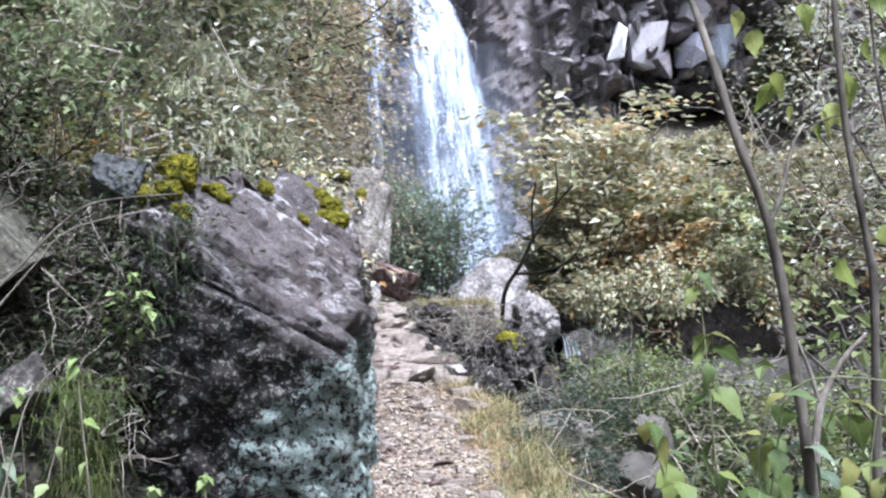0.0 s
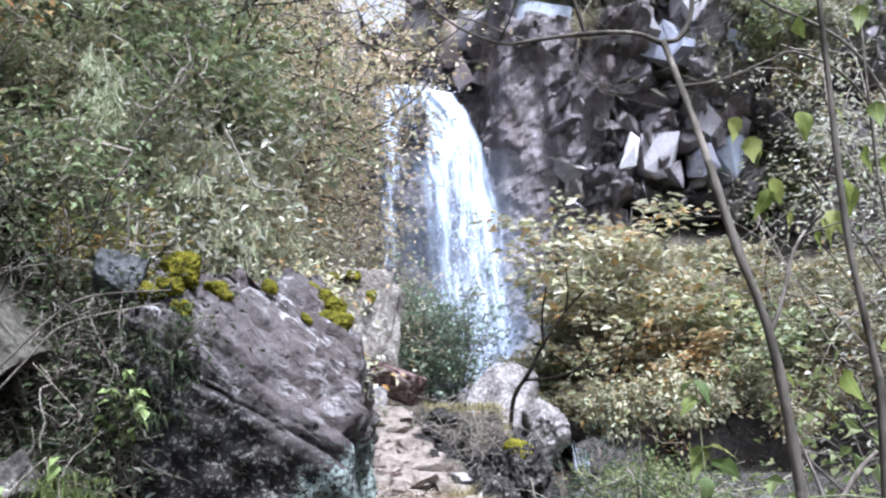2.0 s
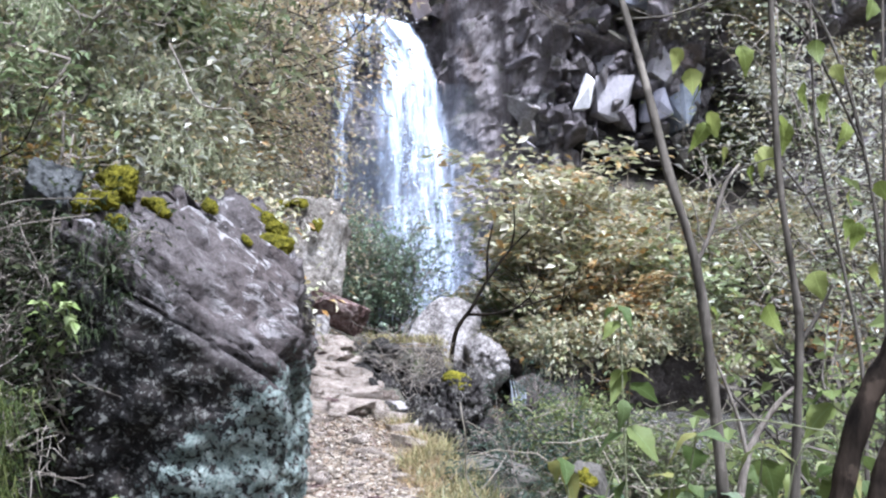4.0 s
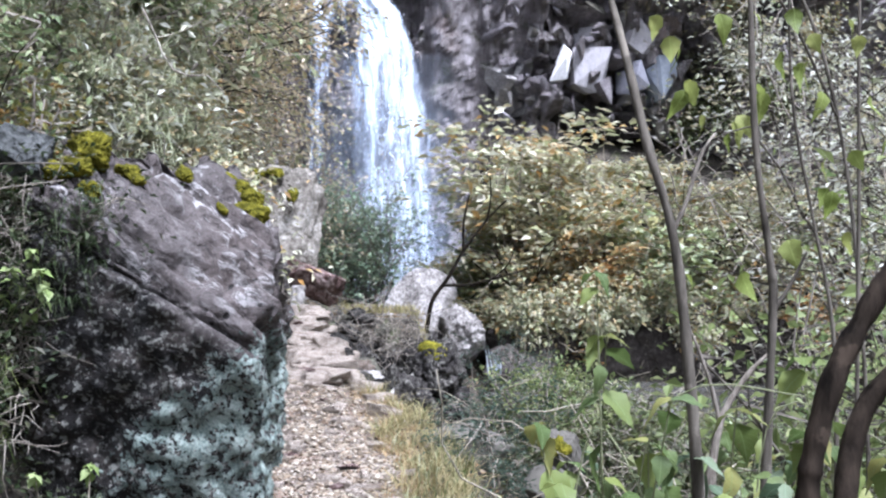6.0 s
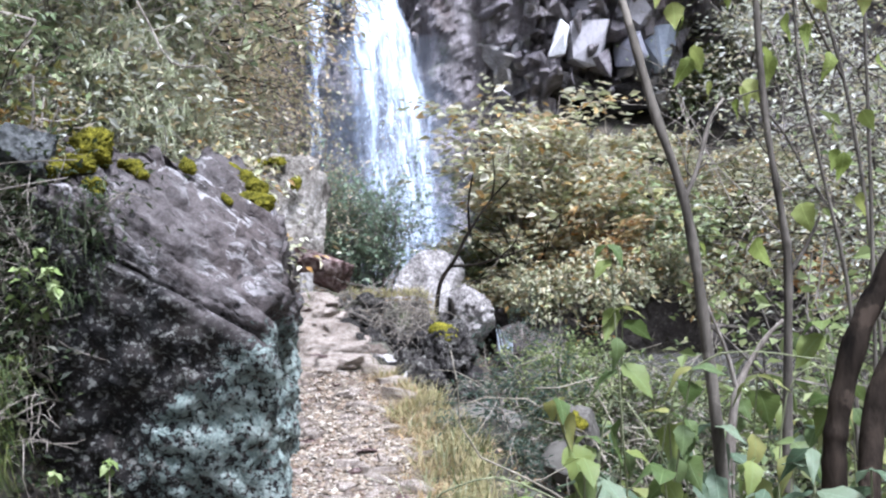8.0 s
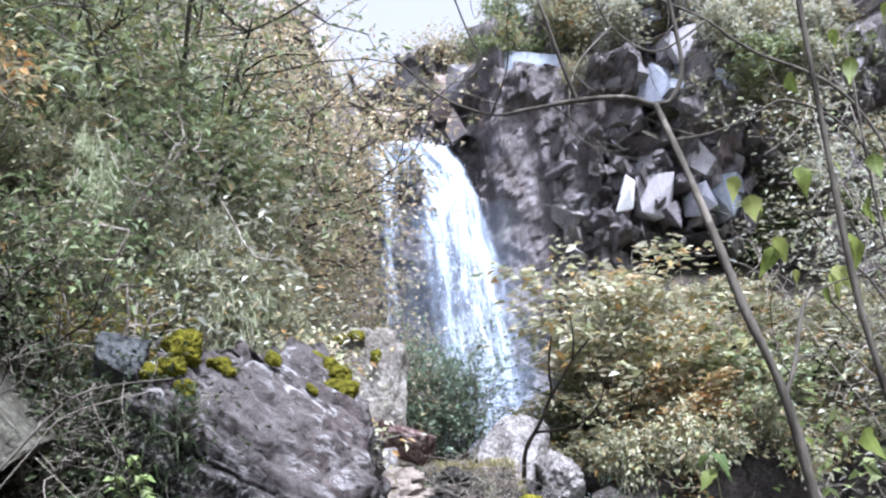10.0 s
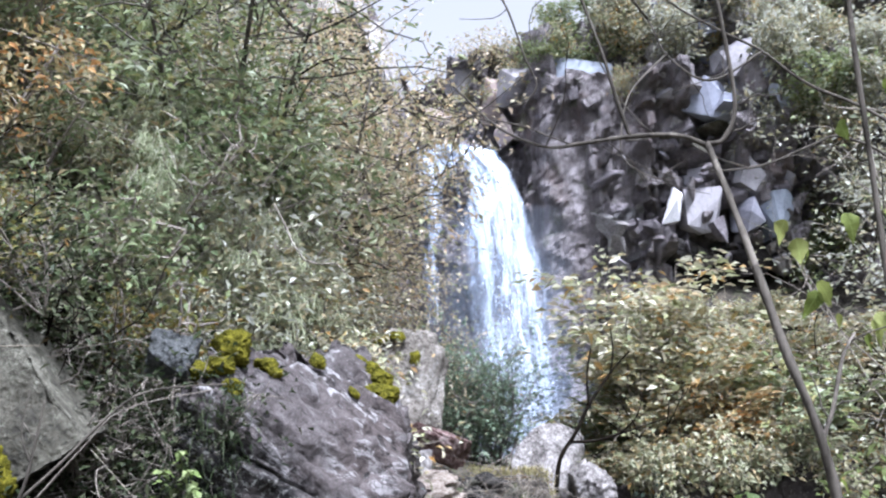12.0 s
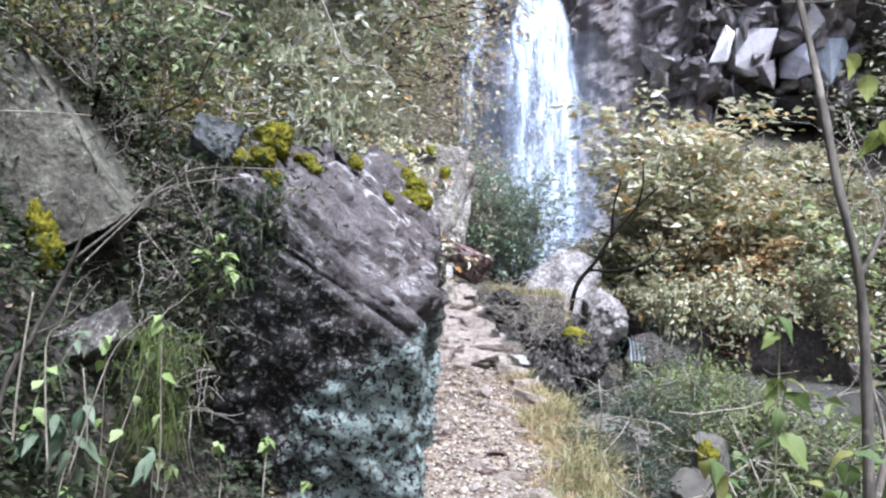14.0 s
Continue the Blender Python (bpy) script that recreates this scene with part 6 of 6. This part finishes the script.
for _ in range(110):
    x, y = rng.uniform(0.0, 0.95), rng.uniform(10.6, 12.2)
    spots.append((x, y, land(x, y) + 0.05))
grass_patch("ledge_grass", spots, 0.10, GRASS, "matted dry grass on the ledge")
spots = [(-0.98 + rng.normal(0, 0.05), 4.2 + rng.normal(0, 0.06), rng.uniform(0.78, 1.2)) for _ in range(34)]
grass_patch("hanging_grass", spots, 0.20, HANGING_FERN, "long green grass hanging down the bank", 22, 0.8)
spots = [(-0.93 + rng.normal(0, 0.09), 5.0 + rng.normal(0, 0.05), rng.uniform(1.35, 1.85)) for _ in range(44)]
grass_patch("hanging_straw", spots, 0.20, HANGING, "dark green grass hanging over the boulder", 12, 0.8)

spots = []
for _ in range(210):
    y = rng.uniform(6.2, 9.2)
    x = rng.uniform(-0.42, -0.17) * (y - 0.9) + 0.35
    spots.append((x, y, land(x, y) + rng.uniform(0.3, 1.15)))
grass_patch("pale_hanging_grass", spots, 0.5, HANGING_PALE, "long pale grass hanging over the bank above the boulder", 22, 0.6)

s = Shape()
n = 15000
x, y = rng.uniform(-4, 6, n), rng.uniform(1, 16, n)
pos = np.array([(a, b, land(a, b) + 0.005) for a, b in zip(x, y) if abs(a - trail_mid(b)) > trail_half(b) * rng.uniform(0.6, 1.2) or b > 11.4])
s.leaves(pos, rng.normal(0, 1, (len(pos), 3)) * (1, 1, 0.25), 0.055, 0.5, rng)
tagged(piece("leaf_litter", s, LITTER), "fallen brown and grey leaves on the soil", "leaves", kind="stuff")


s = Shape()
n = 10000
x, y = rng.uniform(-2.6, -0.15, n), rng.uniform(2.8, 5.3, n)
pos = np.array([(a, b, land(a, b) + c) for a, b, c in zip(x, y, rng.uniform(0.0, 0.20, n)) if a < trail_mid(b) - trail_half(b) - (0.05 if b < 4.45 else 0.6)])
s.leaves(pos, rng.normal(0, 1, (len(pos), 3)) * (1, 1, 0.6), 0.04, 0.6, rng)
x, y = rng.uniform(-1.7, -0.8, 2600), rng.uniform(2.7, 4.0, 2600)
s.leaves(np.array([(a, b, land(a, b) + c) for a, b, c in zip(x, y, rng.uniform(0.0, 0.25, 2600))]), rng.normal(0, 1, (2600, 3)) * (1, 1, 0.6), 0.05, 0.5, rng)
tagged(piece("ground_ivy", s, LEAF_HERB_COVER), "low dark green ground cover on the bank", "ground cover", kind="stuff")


def twig_tangle(name, count, box, length, radius, mat, label, ground=land):
    g = np.random.default_rng(count)
    s = Shape()
    for _ in range(count):
        x, y = g.uniform(box[0], box[1]), g.uniform(box[2], box[3])
        z = ground(x, y) + g.uniform(box[4], box[5])
        d = g.normal(0, 1, 3) * (1, 0.7, 0.6)
        s.tube(bend(g, (x, y, z), d, length * g.uniform(0.5, 1.3), 6, 0.3, -0.05), radius, radius * 0.4, 4)
    return tagged(piece(name, s, mat, smooth=True), label, "twigs", kind="stuff")


twig_tangle("dead_twig_tangle", 150, (-1.75, -1.0, 4.65, 5.3, 0.0, 0.55), 0.45, 0.004, TWIG, "tangle of dead grey twigs on the bank")
twig_tangle("dead_twig_tangle", 110, (-2.6, -1.1, 4.9, 6.0, 0.2, 0.7), 0.6, 0.005, DARK_BARK, "tangle of dead dark twigs on the bank")
twig_tangle("root_tangle", 240, (-0.05, 0.85, 10.02, 10.3, 0.6, 1.1), 0.28, 0.005, TWIG, "brown roots and dead brush hanging over the ledge", lambda x, y: 0.0)
twig_tangle("dead_twig_tangle", 140, (0.0, 1.2, 9.6, 11.0, -0.15, 0.12), 0.45, 0.006, TWIG, "dead brush over the ledge")
twig_tangle("dead_twig_tangle", 150, (1.0, 4.0, 3.0, 9.5, 0.0, 0.7), 0.8, 0.005, DRY_STEM, "dry stems in the undergrowth below the trail")
twig_tangle("dead_twig_tangle", 120, (1.9, 6.5, 13.9, 16.0, 0.2, 1.4), 1.1, 0.011, DRY_STEM, "bare pale branches hanging over the pool")
twig_tangle("dead_twig_tangle", 200, (-5.0, -1.0, 6.5, 14.0, 0.3, 1.6), 1.0, 0.008, TWIG, "bare grey branches among the bank shrubs")

# ---- broken blocks in the cliff ----
for name, mat, at, size, seed, turn in (
    ("block", WHITE_FACE, (3.74, 18.75, 5.99), (0.17, 0.3, 0.55), 401, (0, 14, 25)), ("block", FACE_ROCK, (4.33, 18.95, 5.93), (0.46, 0.5, 0.80), 402, (0, 4, 12)),
    ("block", MAUVE_ROCK, (4.72, 18.75, 5.50), (0.42, 0.5, 0.34), 403, (0, -28, 20)), ("block", MAUVE_ROCK, (4.95, 19.1, 6.16), (0.34, 0.5, 0.30), 404, (0, 12, 10)),
    ("block", LAVENDER_FACE, (5.25, 18.75, 5.72), (0.40, 0.4, 0.52), 405, (0, 32, 8)), ("block", FACE_ROCK, (5.42, 19.0, 6.60), (0.52, 0.5, 0.56), 422, (0, 8, -10)), ("block", BLUE_ROCK, (5.82, 18.95, 5.78), (0.44, 0.5, 0.66), 406, (0, -12, 15)),
    ("block", GREY_ROCK, (2.81, 19.45, 5.76), (0.30, 0.4, 0.55), 407, (0, 10, 30)), ("block", GREY_ROCK, (3.02, 19.45, 5.20), (0.36, 0.4, 0.36), 408, (0, 0, 60)),
    ("block", MAUVE_ROCK, (3.35, 19.4, 6.55), (0.34, 0.5, 0.55), 423, (0, -6, 20)), ("block", MAUVE_ROCK, (3.45, 19.4, 5.55), (0.40, 0.5, 0.48), 424, (0, 14, -20)), ("block", DARK_ROCK, (4.1, 19.3, 5.05), (0.66, 0.5, 0.36), 425, (0, 8, 20)), ("block", SHADED_ROCK, (5.2, 19.4, 4.9), (0.8, 0.5, 0.4), 426, (0, -6, 0)),
    ("block", MAUVE_ROCK, (4.33, 19.15, 7.0), (0.72, 0.6, 0.26), 427, (0, 6, 0)), ("block", MAUVE_ROCK, (5.45, 19.0, 7.42), (0.70, 0.6, 0.24), 429, (0, -5, 8)), 
    ("block", LIGHT_BLUE_ROCK, (4.72, 18.95, 8.25), (0.80, 0.5, 0.62), 431, (0, 8, 6)), ("block", LIGHT_BLUE_ROCK, (5.62, 18.95, 8.30), (0.62, 0.5, 0.60), 432, (0, -8, 0)), ("block", PALE_ROCK, (6.28, 18.95, 8.02), (0.52, 0.5, 0.36), 433, (0, 12, 0)), ("block", FACE_ROCK, (5.3, 19.1, 9.1), (0.7, 0.5, 0.4), 434, (0, 5, 0)), ("block", PALE_ROCK, (3.6, 19.2, 8.6), (0.6, 0.5, 0.5), 435, (0, -8, 10)), ("block", MAUVE_ROCK, (6.6, 18.8, 7.1), (0.7, 0.5, 0.5), 436, (0, 8, 0)), ("block", FACE_ROCK, (7.1, 18.6, 8.9), (0.6, 0.5, 0.6), 437, (0, -12, 0)),
    ("block", PALE_ROCK, (5.35, 19.35, 7.05), (0.55, 0.4, 0.5), 409, (0, 15, 0)), ("block", TAN_ROCK, (4.45, 19.3, 7.25), (0.55, 0.4, 0.16), 410, (0, 8, 0)),
    ("block", TAN_ROCK, (4.1, 19.3, 7.55), (0.6, 0.4, 0.16), 411, (0, -6, 0)), ("block", TAN_ROCK, (5.0, 19.2, 7.75), (0.75, 0.4, 0.2), 412, (0, 4, 10)),
    ("block", BLUE_ROCK, (2.15, 19.95, 9.0), (1.1, 0.4, 0.95), 413, (0, 4, 0)), ("block", BLUE_ROCK, (6.1, 19.4, 8.75), (1.1, 0.4, 1.2), 414, (0, 0, -10)),
    ("block", GREY_ROCK, (7.3, 18.6, 8.2), (0.9, 0.4, 0.8), 415, (0, 10, -20)), ("block", TAN_ROCK, (1.0, 20.6, 8.45), (0.45, 0.4, 0.6), 416, (0, 0, 10)),
    ("block", DARK_ROCK, (3.9, 19.4, 4.6), (0.5, 0.4, 0.4), 417, (0, 0, 10)), ("block", DARK_ROCK, (5.2, 19.3, 3.6), (0.7, 0.5, 0.5), 418, (0, 0, 50)),
    ("block", PINK_FACE, (0.62, 20.0, 8.0), (0.40, 0.4, 0.42), 441, (0, 10, 12)), ("block", FACE_ROCK, (-0.45, 20.6, 9.25), (0.60, 0.4, 0.62), 442, (0, -6, 10)), ("block", PINK_FACE, (0.15, 20.6, 8.95), (0.50, 0.4, 0.75), 443, (0, 8, -12)),
    ("block", FACE_ROCK, (0.75, 20.2, 9.2), (0.50, 0.4, 0.60), 444, (0, 5, 20)), ("block", PINK_FACE, (-0.95, 20.6, 8.6), (0.40, 0.4, 0.5), 445, (0, -10, 5)), ("block", LIGHT_BLUE_ROCK, (5.25, 18.85, 8.05), (0.85, 0.5, 0.40), 446, (0, 4, 4)), ("block", FACE_ROCK, (4.1, 18.95, 8.5), (0.55, 0.5, 0.40), 447, (0, 12, 8)),
    ("block", BLUE_ROCK, (-3.45, 16.3, 10.75), (0.46, 0.6, 0.75), 419, (0, 0, 10)), ("block", PALE_ROCK, (-4.35, 16.4, 10.1), (0.9, 0.6, 1.3), 420, (0, 5, 30)), ("block", PALE_ROCK, (-2.55, 17.5, 10.3), (0.62, 0.6, 1.1), 421, (0, -18, -10)),
    ("block", PALE_ROCK, (-2.0, 18.1, 9.2), (0.55, 0.7, 1.3), 438, (0, -10, 10)), ("block", WEATHERED, (-3.1, 16.9, 9.5), (0.8, 0.6, 1.1), 439, (0, 6, 0)), ("block", WEATHERED, (-4.9, 15.6, 9.9), (0.7, 0.6, 1.4), 440, (0, 4, 10)),
):
    ob = new(name, block_mesh(name, mat, seed, 15, 0.015))
    depth = 0.75
    ob.matrix_world = pose(at[0] * 1.018, at[1] + depth, at[2] * 1.018 - 0.03, *turn) @ Matrix.Diagonal((size[0] * 0.78, size[1] * 1.3, size[2] * 0.78, 1))
    ob.parent = CLIFF_OB

r = random.Random(78)
CHIPS = [block_mesh("block", m, 480 + i, 12, 0.0) for i, m in enumerate((MAUVE_ROCK, CLIFF, FACE_ROCK, MAUVE_ROCK, CLIFF, PALE_ROCK))]
for i in range(90):
    x, z = r.uniform(2.6, 6.6), r.uniform(4.9, 7.8)
    k = r.choice((0.06, 0.09, 0.13, 0.18))
    ob = new("block", r.choice(CHIPS))
    ob.matrix_world = pose(x, 19.75 + r.uniform(-0.25, 0.2), z, r.uniform(-20, 20), r.uniform(-30, 30), r.uniform(-40, 40)) @ Matrix.Diagonal((k * r.uniform(0.7, 1.3), k * 3.5, k * r.uniform(0.8, 1.9), 1))
    ob.parent = CLIFF_OB
r = random.Random(77)
FALLS = [block_mesh("block", CLIFF, 450 + i) for i in range(8)] + [block_mesh("block", MAUVE_ROCK, 460), block_mesh("block", MAUVE_ROCK, 461)]
# high right blocks: pale rock, with the hazy light put into their colour
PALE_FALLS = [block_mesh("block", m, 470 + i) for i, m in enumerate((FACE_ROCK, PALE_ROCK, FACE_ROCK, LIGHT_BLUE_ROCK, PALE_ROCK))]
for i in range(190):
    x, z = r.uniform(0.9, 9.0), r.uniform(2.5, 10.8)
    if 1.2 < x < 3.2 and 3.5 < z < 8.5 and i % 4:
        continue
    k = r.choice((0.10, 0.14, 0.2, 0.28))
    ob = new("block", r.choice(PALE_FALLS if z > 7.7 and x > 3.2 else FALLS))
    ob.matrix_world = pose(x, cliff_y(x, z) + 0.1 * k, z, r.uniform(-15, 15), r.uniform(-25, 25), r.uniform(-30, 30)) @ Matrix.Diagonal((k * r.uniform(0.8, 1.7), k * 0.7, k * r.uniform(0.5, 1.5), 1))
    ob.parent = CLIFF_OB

# ---- stones of the trail ----
def stone_mesh(seed, mat):
    return block_mesh("stone", mat, seed, 12, 0.0)


STONES = [stone_mesh(500 + i, TRAIL_STONE if i < 8 else RED_ROCK) for i in range(9)]
r = random.Random(9)


def lay(mesh, x, y, lift, tilt, size, turn=180):
    """One stone of the trail, lying on the worn surface."""
    ob = new("stone", mesh)
    ob.matrix_world = pose(x, y, trail_top(x, y) + lift, r.uniform(-tilt, tilt), r.uniform(-tilt, tilt), r.uniform(-turn, turn)) @ Matrix.Diagonal((*size, 1))
    ob.parent = TRAIL_OB


for i in range(130):   # loose stones
    y, u = r.uniform(4.6, 11.3), r.uniform(-0.95, 0.95)
    k = r.choice((0.018, 0.025, 0.035, 0.05)) * (1.4 if y > 8.3 else 1.0)
    lay(r.choice(STONES), trail_mid(y) + u * trail_half(y), y, 0.25 * k, 14, (k * 1.5, k, k * 0.55))
for i in range(40):    # flat stones worn into the dirt
    y, k = r.uniform(4.8, 8.2), r.uniform(0.05, 0.09)
    lay(r.choice(STONES), trail_mid(y) + r.uniform(-0.9, 0.9) * trail_half(y), y, 0.002, 5, (k * 1.3, k * 0.8, k * 0.28))
for i in range(84):    # flat courses of the steps near the top
    y, k = 7.8 + 3.4 * i / 84, r.uniform(0.11, 0.20)
    lay(STONES[i % 8], trail_mid(y) + r.uniform(-0.8, 0.75) * trail_half(y), y, r.uniform(0.015, 0.06), 6, (k * 0.85, k * 0.5, k * 0.28), 22)
for i in range(34):    # the broken edge above the bank
    y, k = r.uniform(6.9, 10.6), r.uniform(0.05, 0.11)
    lay(r.choice(STONES), trail_mid(y) + trail_half(y) * r.uniform(0.82, 1.0), y, 0.02, 10, (k * 1.1, k, k * 0.55), 40)
for i in range(60):    # rubble spilling over the edge
    y, k = r.uniform(7.6, 10.3), r.uniform(0.03, 0.085)
    lay(r.choice(STONES), trail_mid(y) + trail_half(y) * r.uniform(0.98, 1.4), y, 0.01, 25, (k * 1.2, k, k * 0.7))
for x, y, k, j in ((0.42, 7.45, 0.12, 6), (0.34, 7.75, 0.10, 7), (-0.12, 8.05, 0.06, 8), (0.0, 9.0, 0.13, 2)):
    lay(STONES[j], x, y, 0.04, 6, (k * 1.4, k, k * 0.7), 30)
s = Shape()
for k in range(9500):
    y = r.uniform(4.2, 11.2)
    x = trail_mid(y) + r.uniform(-1.0, 1.0) * trail_half(y)
    me = STONES[r.randrange(6)]
    m = pose(x, y, trail_top(x, y) + 0.002, r.uniform(-20, 20), r.uniform(-20, 20), r.uniform(0, 360)) @ Matrix.Diagonal((0.017 * r.uniform(0.4, 1.8), 0.012 * r.uniform(0.5, 1.7), 0.006, 1))
    s.add([tuple(m @ v.co) for v in me.vertices], [tuple(p.vertices) for p in me.polygons])
pebble = piece("pebble", s, PEBBLE, TRAIL_OB)
pebble["kind"] = "stuff"
s = Shape()
n = 6000
y = rng.uniform(3.5, 11.3, n)
x = np.array([trail_mid(b) + a * trail_half(b) for a, b in zip(rng.uniform(-1, 1, n), y)])
pos = np.array([(a, b, trail_top(a, b) + 0.004) for a, b in zip(x, y)])
s.leaves(pos, rng.normal(0, 1, (n, 3)) * (1, 1, 0.3), 0.024, 0.7, rng, 0.25)
chips = piece("gravel", s, LITTER_STONE, TRAIL_OB)
chips["kind"] = "stuff"
